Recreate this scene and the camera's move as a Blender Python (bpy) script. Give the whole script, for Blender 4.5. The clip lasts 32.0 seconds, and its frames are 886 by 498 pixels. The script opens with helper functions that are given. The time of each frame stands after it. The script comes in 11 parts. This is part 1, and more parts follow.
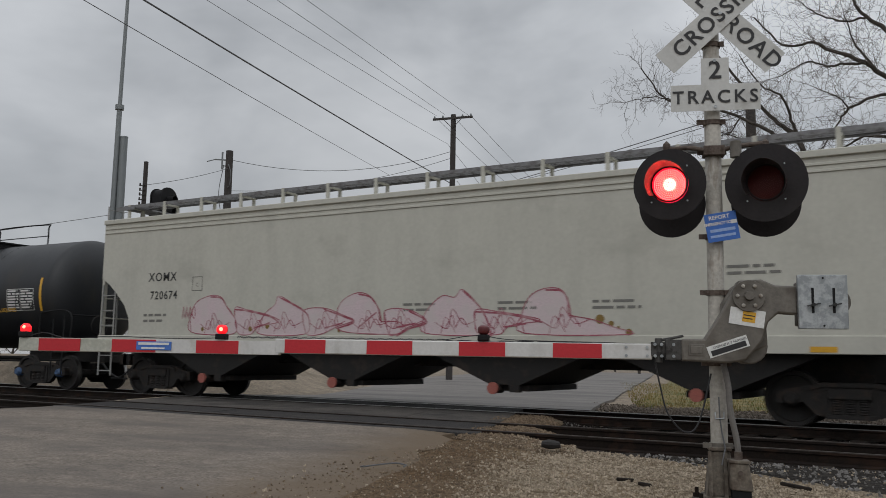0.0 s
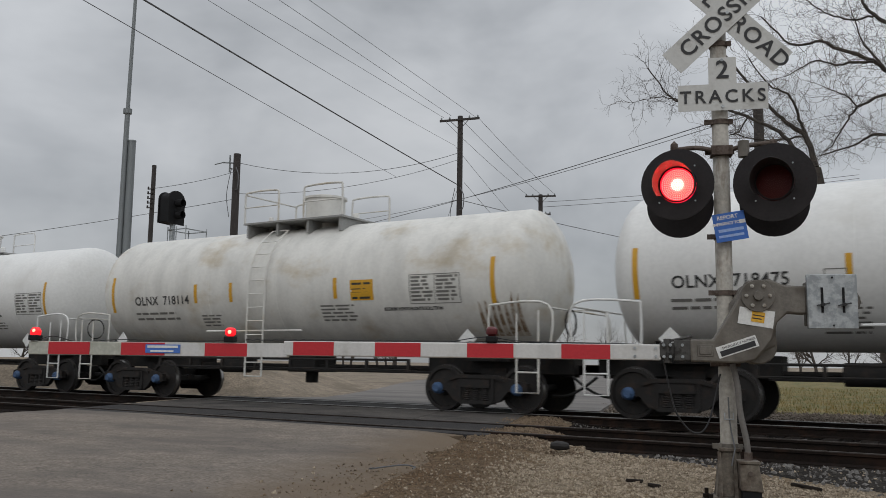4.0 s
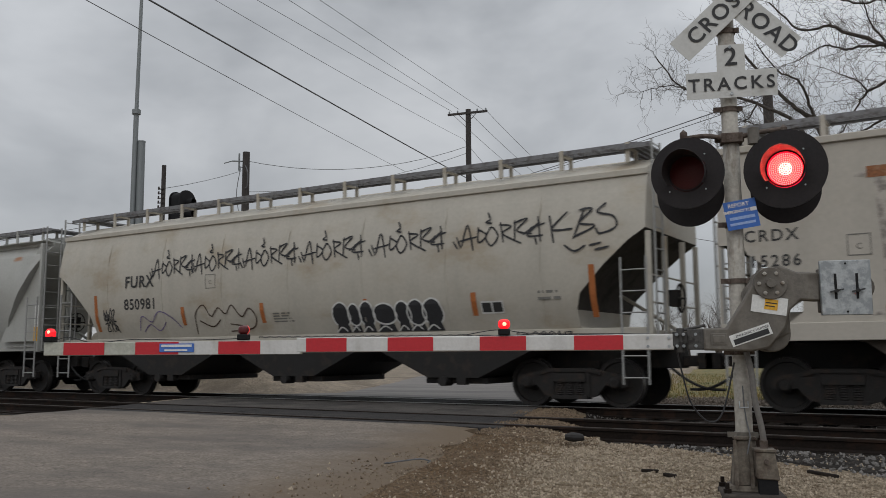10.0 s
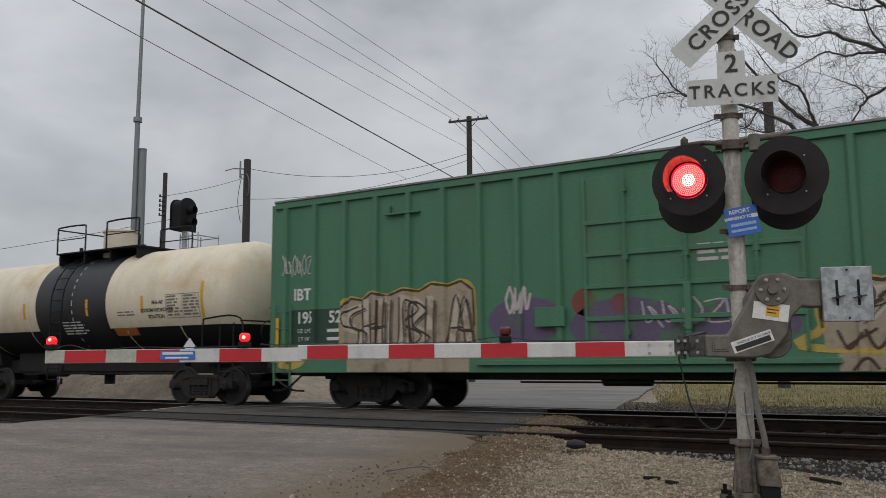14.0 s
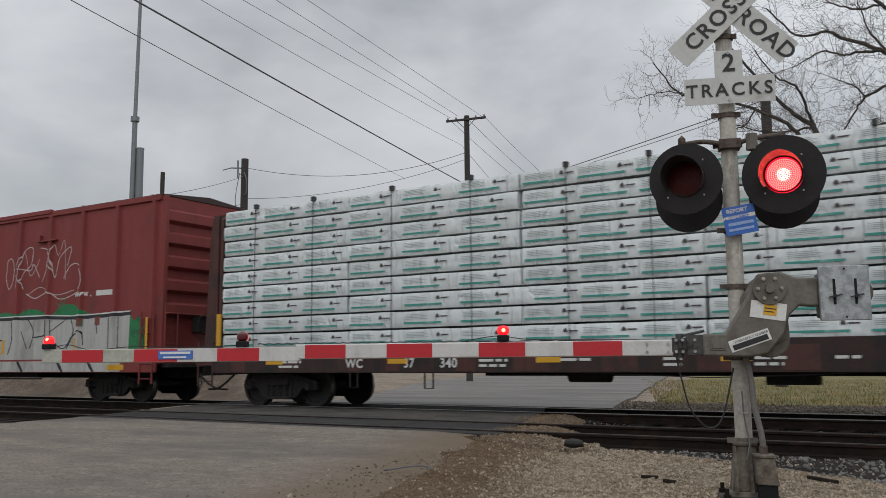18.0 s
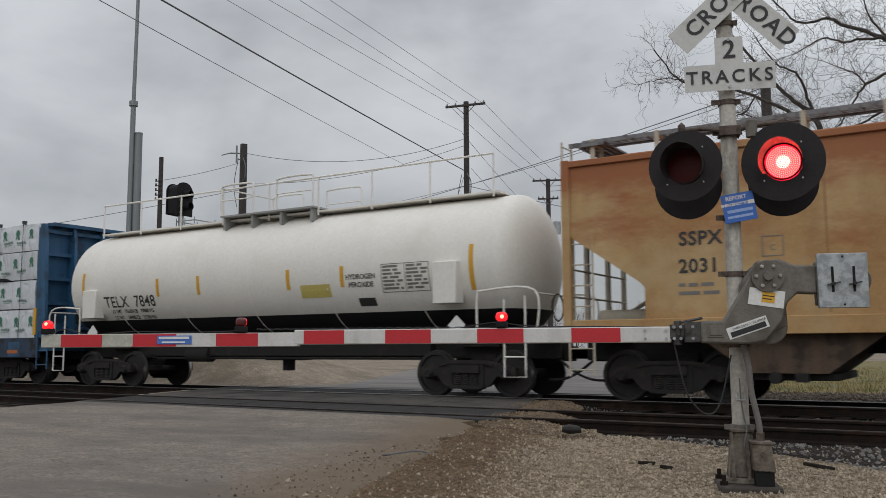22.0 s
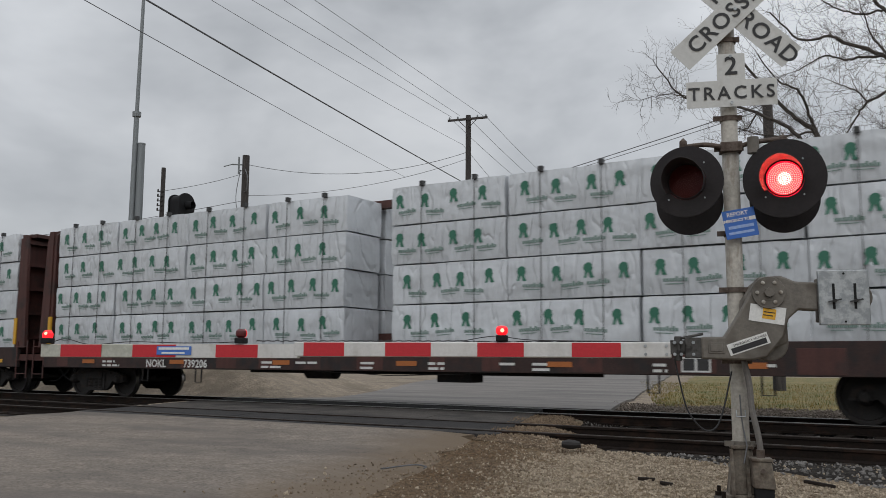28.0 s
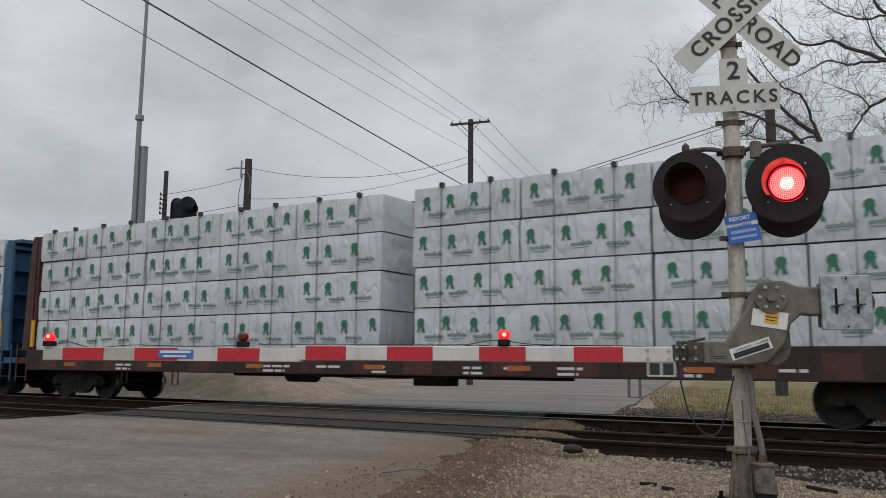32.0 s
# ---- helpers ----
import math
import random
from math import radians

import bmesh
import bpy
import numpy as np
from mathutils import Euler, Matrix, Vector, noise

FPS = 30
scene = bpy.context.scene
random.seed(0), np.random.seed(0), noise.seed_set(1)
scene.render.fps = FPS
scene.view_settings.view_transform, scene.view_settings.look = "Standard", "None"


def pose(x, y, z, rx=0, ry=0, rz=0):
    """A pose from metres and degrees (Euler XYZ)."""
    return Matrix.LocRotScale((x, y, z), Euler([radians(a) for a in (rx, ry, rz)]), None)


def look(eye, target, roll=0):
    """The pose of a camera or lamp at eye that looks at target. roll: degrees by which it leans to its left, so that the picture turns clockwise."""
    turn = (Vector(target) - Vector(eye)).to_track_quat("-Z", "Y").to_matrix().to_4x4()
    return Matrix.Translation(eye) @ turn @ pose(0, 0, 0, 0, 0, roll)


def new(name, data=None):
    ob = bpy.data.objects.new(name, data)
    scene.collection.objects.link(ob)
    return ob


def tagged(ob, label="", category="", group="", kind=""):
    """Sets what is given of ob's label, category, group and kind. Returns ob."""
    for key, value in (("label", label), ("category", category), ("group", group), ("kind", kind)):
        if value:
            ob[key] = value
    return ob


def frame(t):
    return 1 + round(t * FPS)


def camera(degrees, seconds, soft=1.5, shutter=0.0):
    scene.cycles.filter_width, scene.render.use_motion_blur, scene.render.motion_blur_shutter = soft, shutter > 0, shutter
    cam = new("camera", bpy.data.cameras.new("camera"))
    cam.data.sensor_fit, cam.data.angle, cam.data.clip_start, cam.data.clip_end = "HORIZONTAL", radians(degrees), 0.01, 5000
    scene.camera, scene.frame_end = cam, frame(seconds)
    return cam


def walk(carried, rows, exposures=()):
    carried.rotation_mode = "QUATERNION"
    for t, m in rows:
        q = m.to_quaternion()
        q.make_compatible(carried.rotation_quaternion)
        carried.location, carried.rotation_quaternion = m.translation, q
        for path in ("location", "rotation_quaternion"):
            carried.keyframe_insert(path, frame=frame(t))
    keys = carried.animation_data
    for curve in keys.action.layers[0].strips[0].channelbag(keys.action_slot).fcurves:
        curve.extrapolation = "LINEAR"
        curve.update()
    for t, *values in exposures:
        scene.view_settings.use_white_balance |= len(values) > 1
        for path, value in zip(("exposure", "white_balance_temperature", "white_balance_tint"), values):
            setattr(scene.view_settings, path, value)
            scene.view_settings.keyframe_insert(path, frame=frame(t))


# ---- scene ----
# One shot beside a two-track grade crossing: a freight train runs past on the far track.
EYE = (0.0, 0.0, 0.96)
LENS = 53.92
# seconds, heading to the left of +Y, tilt up, roll (degrees)
TURNS = [
    (0.0, 30.756, 7.334, 1.044),
    (0.5, 30.828, 7.444, 1.070),
    (1.0, 30.885, 7.556, 1.083),
    (1.5, 30.953, 7.555, 0.934),
    (2.0, 31.023, 7.483, 0.937),
    (2.5, 31.082, 7.383, 0.916),
    (3.0, 31.150, 7.412, 0.829),
    (3.5, 31.225, 7.430, 0.853),
    (5.5, 31.450, 7.425, 0.427),
    (6.0, 31.522, 7.395, 0.361),
    (6.5, 31.582, 7.190, 0.104),
    (7.0, 31.642, 7.218, 0.097),
    (7.5, 31.714, 7.314, 0.073),
    (8.0, 31.771, 7.308, 0.106),
    (8.5, 31.831, 7.146, -0.023),
    (9.0, 31.835, 7.232, -0.196),
    (9.5, 31.889, 7.168, -0.286),
    (10.0, 31.965, 7.028, -0.309),
    (10.5, 32.021, 7.116, -0.389),
    (11.0, 32.048, 7.217, -0.390),
    (11.5, 31.991, 7.230, -0.354),
    (12.0, 31.938, 7.255, -0.349),
    (12.5, 31.956, 7.258, -0.300),
    (13.0, 31.996, 7.313, -0.358),
    (13.5, 32.051, 7.413, -0.356),
    (14.0, 32.034, 7.492, -0.403),
    (14.5, 31.978, 7.601, -0.322),
    (16.5, 32.135, 7.345, -0.404),
    (17.0, 32.135, 7.327, -0.467),
    (17.5, 32.125, 7.378, -0.491),
    (18.0, 31.883, 7.442, -0.469),
    (18.5, 31.787, 7.449, -0.456),
    (19.0, 31.615, 7.390, -0.451),
    (19.5, 31.652, 7.177, -0.385),
    (20.0, 31.703, 6.958, -0.374),
    (20.5, 31.752, 6.829, -0.312),
    (21.0, 31.793, 6.649, -0.306),
    (21.5, 31.767, 6.591, -0.264),
    (22.0, 31.813, 6.531, -0.255),
    (22.5, 31.817, 6.475, -0.233),
    (23.0, 31.768, 6.333, -0.177),
    (23.5, 31.890, 6.346, -0.116),
    (24.0, 31.919, 6.457, -0.022),
    (24.5, 31.986, 6.572, 0.060),
    (25.0, 32.001, 6.708, 0.112),
    (25.5, 32.016, 6.835, 0.142),
    (27.5, 31.821, 7.286, 0.299),
    (28.0, 31.879, 7.398, 0.314),
    (28.5, 31.875, 7.517, 0.326),
    (29.0, 31.786, 7.623, 0.418),
    (29.5, 31.811, 7.749, 0.411),
    (30.0, 31.830, 7.793, 0.459),
    (30.5, 31.871, 7.787, 0.492),
    (31.0, 31.922, 7.800, 0.506),
    (31.5, 31.979, 7.781, 0.495),
    (32.0, 32.021, 7.658, 0.470),
]
cam = camera(LENS, 32.0, soft=0.7, shutter=0.12)


def gaze(yaw, tilt, roll):
    y, p = radians(yaw), radians(tilt)
    way = Vector((-math.sin(y) * math.cos(p), math.cos(y) * math.cos(p), math.sin(p)))
    return look(EYE, Vector(EYE) + way, roll)


walk(cam, [(t, gaze(a, b, c)) for t, a, b, c in TURNS],
     exposures=[(0.0, -0.67), (2.0, -0.54), (3.0, -0.63), (6.0, -0.64), (13.0, -0.58), (16.0, -0.50), (19.0, -0.47), (20.0, -0.38), (21.5, -0.52), (24.0, -0.52), (32.0, -0.46)])

# ---- overcast sky and one soft sun ----
def build_world():
    w = bpy.data.worlds.new("overcast_sky")
    scene.world = w
    w.use_nodes = True
    nt = w.node_tree
    nt.nodes.clear()
    N = nt.nodes.new
    L = nt.links.new
    tc = N("ShaderNodeTexCoord")
    sep = N("ShaderNodeSeparateXYZ")
    L(tc.outputs["Generated"], sep.inputs[0])
    mp = N("ShaderNodeMapping")
    mp.inputs["Scale"].default_value = (1.5, 1.5, 2.3)
    mp.inputs["Location"].default_value = (0.9, 0.35, 0.2)
    L(tc.outputs["Generated"], mp.inputs["Vector"])
    n1 = N("ShaderNodeTexNoise")
    n1.inputs["Scale"].default_value = 2.1
    n1.inputs["Detail"].default_value = 5
    n1.inputs["Roughness"].default_value = 0.52
    n1.inputs["Distortion"].default_value = 0.25
    L(mp.outputs[0], n1.inputs["Vector"])
    clouds = N("ShaderNodeMapRange")
    clouds.inputs["From Min"].default_value = 0.3
    clouds.inputs["From Max"].default_value = 0.7
    clouds.inputs["To Min"].default_value = 0.62
    clouds.inputs["To Max"].default_value = 1.28
    L(n1.outputs["Fac"], clouds.inputs["Value"])
    # an overcast sky is three times brighter overhead than at the horizon
    up = N("ShaderNodeMapRange")
    up.inputs["From Min"].default_value = 0.0
    up.inputs["From Max"].default_value = 1.0
    up.inputs["To Min"].default_value = 0.46
    up.inputs["To Max"].default_value = 1.45
    L(sep.outputs["Z"], up.inputs["Value"])
    mul = N("ShaderNodeMath")
    mul.operation = "MULTIPLY"
    L(clouds.outputs[0], mul.inputs[0])
    L(up.outputs[0], mul.inputs[1])
    # the cover is thinner towards the north-east and the west
    thin = N("ShaderNodeMapRange")
    thin.interpolation_type = "SMOOTHSTEP"
    thin.inputs["From Min"].default_value = -0.62
    thin.inputs["From Max"].default_value = -0.02
    thin.inputs["To Min"].default_value = 0.93
    thin.inputs["To Max"].default_value = 1.25
    L(sep.outputs["X"], thin.inputs["Value"])
    thin_mul = N("ShaderNodeMath")
    thin_mul.operation = "MULTIPLY"
    L(mul.outputs[0], thin_mul.inputs[0])
    west = N("ShaderNodeMapRange")
    west.interpolation_type = "SMOOTHSTEP"
    west.inputs["From Min"].default_value = -0.92
    west.inputs["From Max"].default_value = -0.62
    west.inputs["To Min"].default_value = 1.3
    west.inputs["To Max"].default_value = 1.0
    L(sep.outputs["X"], west.inputs["Value"])
    both = N("ShaderNodeMath")
    both.operation = "MULTIPLY"
    L(thin.outputs[0], both.inputs[0])
    L(west.outputs[0], both.inputs[1])
    L(both.outputs[0], thin_mul.inputs[1])
    grey = N("ShaderNodeMix")
    grey.data_type = "RGBA"
    grey.inputs["A"].default_value = (0.875, 0.93, 1.0, 1)
    grey.inputs["B"].default_value = (0.975, 0.985, 1.0, 1)
    L(n1.outputs["Fac"], grey.inputs["Factor"])
    bg = N("ShaderNodeBackground")
    L(grey.outputs["Result"], bg.inputs["Color"])
    L(thin_mul.outputs[0], bg.inputs["Strength"])
    sky = N("ShaderNodeTexSky")
    sky.sky_type = "NISHITA"
    sky.sun_disc = False
    sky.sun_elevation = radians(48)
    sky.sun_rotation = radians(200)
    bs = N("ShaderNodeBackground")
    bs.inputs["Strength"].default_value = 0.012
    L(sky.outputs[0], bs.inputs["Color"])
    add = N("ShaderNodeAddShader")
    L(bg.outputs[0], add.inputs[0])
    L(bs.outputs[0], add.inputs[1])
    out = N("ShaderNodeOutputWorld")
    L(add.outputs[0], out.inputs[0])


build_world()
sun = new("sun", bpy.data.lights.new("sun", "SUN"))
sun.data.energy = 0.62
sun.data.angle = radians(40)
sun.data.color = (1.0, 0.97, 0.93)
sun.matrix_world = look((8, -20, 30), (-6, 14, 0))

# ---- materials ----
MATS = {}


def surface(name, base, rough=0.7, metal=0.0, spots=None, spot_lo=0.5, spot_hi=0.65, spot_scale=2.0, stretch=(1, 1, 1),
            grain=0.15, grain_scale=40.0, bump=0.15, bump_dist=0.01, tint=0.0, spec=0.5, coat=0.0, rain=0.0, rain_scale=5.0, mottle=0.0, mottle_scale=6.0):
    """Base colour with fine grain, larger stains (spots: their colour), relief and a gloss that varies."""
    if name in MATS:
        return MATS[name]
    m = bpy.data.materials.new(name)
    m.use_nodes = True
    nt = m.node_tree
    N, L = nt.nodes.new, nt.links.new
    b = nt.nodes["Principled BSDF"]
    tc = N("ShaderNodeTexCoord")
    mp = N("ShaderNodeMapping")
    mp.inputs["Scale"].default_value = stretch
    L(tc.outputs["Object"], mp.inputs["Vector"])
    fine = N("ShaderNodeTexNoise")
    fine.inputs["Scale"].default_value = grain_scale
    fine.inputs["Detail"].default_value = 4
    L(tc.outputs["Object"], fine.inputs["Vector"])
    big = N("ShaderNodeTexNoise")
    big.inputs["Scale"].default_value = spot_scale
    big.inputs["Detail"].default_value = 6
    big.inputs["Roughness"].default_value = 0.62
    L(mp.outputs[0], big.inputs["Vector"])
    gr = N("ShaderNodeMapRange")
    gr.inputs["From Min"].default_value = 0.28
    gr.inputs["From Max"].default_value = 0.72
    gr.inputs["To Min"].default_value = 1 - grain
    gr.inputs["To Max"].default_value = 1 + grain
    L(fine.outputs["Fac"], gr.inputs["Value"])
    col = N("ShaderNodeMix")
    col.data_type = "RGBA"
    col.blend_type = "MULTIPLY"
    col.inputs["Factor"].default_value = 1
    col.inputs["A"].default_value = (*base, 1)
    L(gr.outputs[0], col.inputs["B"])
    last = col.outputs["Result"]
    if tint:
        info = N("ShaderNodeObjectInfo")
        tr = N("ShaderNodeMapRange")
        tr.inputs["To Min"].default_value = 1 - tint
        tr.inputs["To Max"].default_value = 1 + tint
        L(info.outputs["Random"], tr.inputs["Value"])
        c2 = N("ShaderNodeMix")
        c2.data_type = "RGBA"
        c2.blend_type = "MULTIPLY"
        c2.inputs["Factor"].default_value = 1
        L(last, c2.inputs["A"])
        L(tr.outputs[0], c2.inputs["B"])
        last = c2.outputs["Result"]
    if mottle:
        mn = N("ShaderNodeTexNoise")
        mn.inputs["Scale"].default_value = mottle_scale
        mn.inputs["Detail"].default_value = 7
        mn.inputs["Roughness"].default_value = 0.7
        L(tc.outputs["Object"], mn.inputs["Vector"])
        mr = N("ShaderNodeMapRange")
        mr.inputs["From Min"].default_value = 0.3
        mr.inputs["From Max"].default_value = 0.7
        mr.inputs["To Min"].default_value = 1 - mottle
        mr.inputs["To Max"].default_value = 1 + mottle
        L(mn.outputs["Fac"], mr.inputs["Value"])
        c5 = N("ShaderNodeMix")
        c5.data_type = "RGBA"
        c5.blend_type = "MULTIPLY"
        c5.inputs["Factor"].default_value = 1
        L(last, c5.inputs["A"])
        L(mr.outputs[0], c5.inputs["B"])
        last = c5.outputs["Result"]
    if spots:
        sr = N("ShaderNodeMapRange")
        sr.interpolation_type = "SMOOTHSTEP"
        sr.inputs["From Min"].default_value = spot_lo
        sr.inputs["From Max"].default_value = spot_hi
        L(big.outputs["Fac"], sr.inputs["Value"])
        c3 = N("ShaderNodeMix")
        c3.data_type = "RGBA"
        c3.inputs["B"].default_value = (*spots, 1)
        L(last, c3.inputs["A"])
        L(sr.outputs[0], c3.inputs["Factor"])
        last = c3.outputs["Result"]
    if rain:
        rm = N("ShaderNodeMapping")
        rm.inputs["Scale"].default_value = (rain_scale, rain_scale, 0.35)
        L(tc.outputs["Object"], rm.inputs["Vector"])
        rn = N("ShaderNodeTexNoise")
        rn.inputs["Scale"].default_value = 1.4
        rn.inputs["Detail"].default_value = 5
        L(rm.outputs[0], rn.inputs["Vector"])
        rr = N("ShaderNodeMapRange")
        rr.inputs["From Min"].default_value = 0.42
        rr.inputs["From Max"].default_value = 0.75
        rr.inputs["To Min"].default_value = 1.0
        rr.inputs["To Max"].default_value = 1.0 - rain
        L(rn.outputs["Fac"], rr.inputs["Value"])
        c4 = N("ShaderNodeMix")
        c4.data_type = "RGBA"
        c4.blend_type = "MULTIPLY"
        c4.inputs["Factor"].default_value = 1
        L(last, c4.inputs["A"])
        L(rr.outputs[0], c4.inputs["B"])
        last = c4.outputs["Result"]
    L(last, b.inputs["Base Color"])
    ro = N("ShaderNodeMapRange")
    ro.inputs["To Min"].default_value = max(0.03, rough - 0.14)
    ro.inputs["To Max"].default_value = min(1.0, rough + 0.14)
    L(big.outputs["Fac"], ro.inputs["Value"])
    L(ro.outputs[0], b.inputs["Roughness"])
    b.inputs["Metallic"].default_value = metal
    b.inputs["Specular IOR Level"].default_value = spec
    b.inputs["Coat Weight"].default_value = coat
    bp = N("ShaderNodeBump")
    bp.inputs["Strength"].default_value = bump
    bp.inputs["Distance"].default_value = bump_dist
    L(fine.outputs["Fac"], bp.inputs["Height"])
    L(bp.outputs[0], b.inputs["Normal"])
    MATS[name] = m
    return m


def pebbles(name, dark, light, scale, depth=0.03, patches=None):
    """Loose stones lying close together: every cell has its own tone and a domed top."""
    m = bpy.data.materials.new(name)
    m.use_nodes = True
    nt = m.node_tree
    N, L = nt.nodes.new, nt.links.new
    b = nt.nodes["Principled BSDF"]
    b.inputs["Roughness"].default_value = 0.95
    b.inputs["Specular IOR Level"].default_value = 0.2
    tc = N("ShaderNodeTexCoord")
    last, height = None, None
    for k, sc in enumerate((scale, scale * 2.3)):
        v = N("ShaderNodeTexVoronoi")
        v.inputs["Scale"].default_value = sc
        L(tc.outputs["Object"], v.inputs["Vector"])
        sep = N("ShaderNodeSeparateColor")
        L(v.outputs["Color"], sep.inputs[0])
        mx = N("ShaderNodeMix")
        mx.data_type = "RGBA"
        mx.inputs["A"].default_value = (*dark, 1)
        mx.inputs["B"].default_value = (*light, 1)
        L(sep.outputs["Red"], mx.inputs["Factor"])
        if last is None:
            last, height = mx.outputs["Result"], v.outputs["Distance"]
        else:
            half = N("ShaderNodeMix")
            half.data_type = "RGBA"
            half.inputs["Factor"].default_value = 0.5
            L(last, half.inputs["A"])
            L(mx.outputs["Result"], half.inputs["B"])
            last = half.outputs["Result"]
            ad = N("ShaderNodeMath")
            ad.operation = "ADD"
            L(height, ad.inputs[0])
            L(v.outputs["Distance"], ad.inputs[1])
            height = ad.outputs[0]
    big = N("ShaderNodeTexNoise")
    big.inputs["Scale"].default_value = 0.9
    big.inputs["Detail"].default_value = 6
    L(tc.outputs["Object"], big.inputs["Vector"])
    if patches:
        sr = N("ShaderNodeMapRange")
        sr.interpolation_type = "SMOOTHSTEP"
        sr.inputs["From Min"].default_value = 0.44
        sr.inputs["From Max"].default_value = 0.64
        L(big.outputs["Fac"], sr.inputs["Value"])
        pm = N("ShaderNodeMix")
        pm.data_type = "RGBA"
        pm.blend_type = "MULTIPLY"
        pm.inputs["B"].default_value = (*patches, 1)
        L(last, pm.inputs["A"])
        L(sr.outputs[0], pm.inputs["Factor"])
        last = pm.outputs["Result"]
    L(last, b.inputs["Base Color"])
    bp = N("ShaderNodeBump")
    bp.invert = True
    bp.inputs["Strength"].default_value = 1.0
    bp.inputs["Distance"].default_value = depth
    L(height, bp.inputs["Height"])
    L(bp.outputs[0], b.inputs["Normal"])
    MATS[name] = m
    return m


def plain(name, base, rough=0.6, metal=0.0):
    return surface(name, base, rough, metal, grain=0.1, bump=0.05)


def glow(name, color, strength):
    if name in MATS:
        return MATS[name]
    m = bpy.data.materials.new(name)
    m.use_nodes = True
    b = m.node_tree.nodes["Principled BSDF"]
    b.inputs["Base Color"].default_value = (*color, 1)
    b.inputs["Emission Color"].default_value = (*color, 1)
    b.inputs["Emission Strength"].default_value = strength
    MATS[name] = m
    return m


def red_lens(name):
    """Thin red cover glass: tinted, clear, with a gloss on top."""
    m = bpy.data.materials.new(name)
    m.use_nodes = True
    nt = m.node_tree
    N, L = nt.nodes.new, nt.links.new
    nt.nodes.clear()
    tr = N("ShaderNodeBsdfTransparent")
    tr.inputs["Color"].default_value = (1.0, 0.34, 0.30, 1)
    gl = N("ShaderNodeBsdfGlossy")
    gl.inputs["Roughness"].default_value = 0.3
    mx = N("ShaderNodeMixShader")
    mx.inputs["Fac"].default_value = 0.015
    out = N("ShaderNodeOutputMaterial")
    L(tr.outputs[0], mx.inputs[1])
    L(gl.outputs[0], mx.inputs[2])
    L(mx.outputs[0], out.inputs[0])
    MATS[name] = m
    return m


ASPHALT = surface("worn_asphalt", (0.19, 0.161, 0.134), 0.9, spots=(0.128, 0.111, 0.098), spot_lo=0.42, spot_hi=0.66, spot_scale=0.5, stretch=(0.6, 1.6, 1), grain=0.42, grain_scale=32, bump=0.9, bump_dist=0.01, mottle=0.26, mottle_scale=4.5, spec=0.25)
FAR_ASPHALT = surface("damp_asphalt", (0.145, 0.127, 0.112), 0.6, spots=(0.088, 0.079, 0.072), spot_lo=0.42, spot_hi=0.66, spot_scale=0.3, stretch=(0.4, 1.5, 1), grain=0.25, grain_scale=40, bump=0.4, mottle=0.22, mottle_scale=1.5, spec=0.4)
PANEL = surface("dark_crossing_asphalt", (0.030, 0.028, 0.028), 0.85, spots=(0.052, 0.048, 0.044), spot_lo=0.48, spot_hi=0.7, spot_scale=1.2, stretch=(0.4, 2, 1), grain=0.4, grain_scale=45, bump=0.7, bump_dist=0.012, mottle=0.3, mottle_scale=5, spec=0.25)
GRAVEL = pebbles("tan_gravel", (0.12, 0.092, 0.060), (0.42, 0.345, 0.25), 26.0, 0.026, (0.84, 0.77, 0.68))
DIRT = pebbles("brown_dirt_and_gravel", (0.085, 0.062, 0.043), (0.235, 0.185, 0.135), 30.0, 0.014, (0.74, 0.66, 0.58))
EARTH = surface("packed_earth_and_gravel", (0.225, 0.18, 0.13), 0.95, spots=(0.14, 0.11, 0.077), spot_lo=0.45, spot_hi=0.65, spot_scale=0.4, grain=0.45, grain_scale=18, bump=1.0, bump_dist=0.03, mottle=0.38, mottle_scale=2.5)
BALLAST = pebbles("dark_ballast", (0.010, 0.0085, 0.0075), (0.055, 0.047, 0.04), 16.0, 0.04, (0.5, 0.45, 0.4))
STONE_TAN = surface("tan_stones", (0.37, 0.305, 0.225), 0.9, spots=(0.19, 0.145, 0.10), spot_lo=0.45, spot_hi=0.62, spot_scale=9.0, grain=0.35, grain_scale=60, bump=0.4)
STONE_GREY = surface("grey_ballast_stones", (0.17, 0.16, 0.15), 0.9, spots=(0.075, 0.068, 0.06), spot_scale=3.0, grain=0.3, grain_scale=60, bump=0.4)
STONE_BROWN = surface("dirty_brown_stones", (0.20, 0.145, 0.095), 0.95, spots=(0.11, 0.078, 0.05), spot_lo=0.42, spot_hi=0.6, spot_scale=9.0, grain=0.35, grain_scale=60, bump=0.4)
STONE_DARK = surface("oil_dark_ballast_stones", (0.032, 0.027, 0.023), 0.95, spots=(0.014, 0.012, 0.011), spot_lo=0.42, spot_hi=0.6, spot_scale=7.0, grain=0.35, grain_scale=60, bump=0.4, spec=0.15)
STONE_RUBBLE = surface("brown_grey_rubble_stones", (0.18, 0.15, 0.122), 0.95, spots=(0.085, 0.064, 0.048), spot_lo=0.42, spot_hi=0.62, spot_scale=3.0, grain=0.3, grain_scale=60, bump=0.4)
MID_ASPHALT = surface("grey_asphalt_between_tracks", (0.088, 0.079, 0.072), 0.85, spots=(0.045, 0.042, 0.04), spot_lo=0.44, spot_hi=0.66, spot_scale=0.8, grain=0.35, grain_scale=45, bump=0.7, bump_dist=0.01, mottle=0.25, mottle_scale=4, spec=0.25)
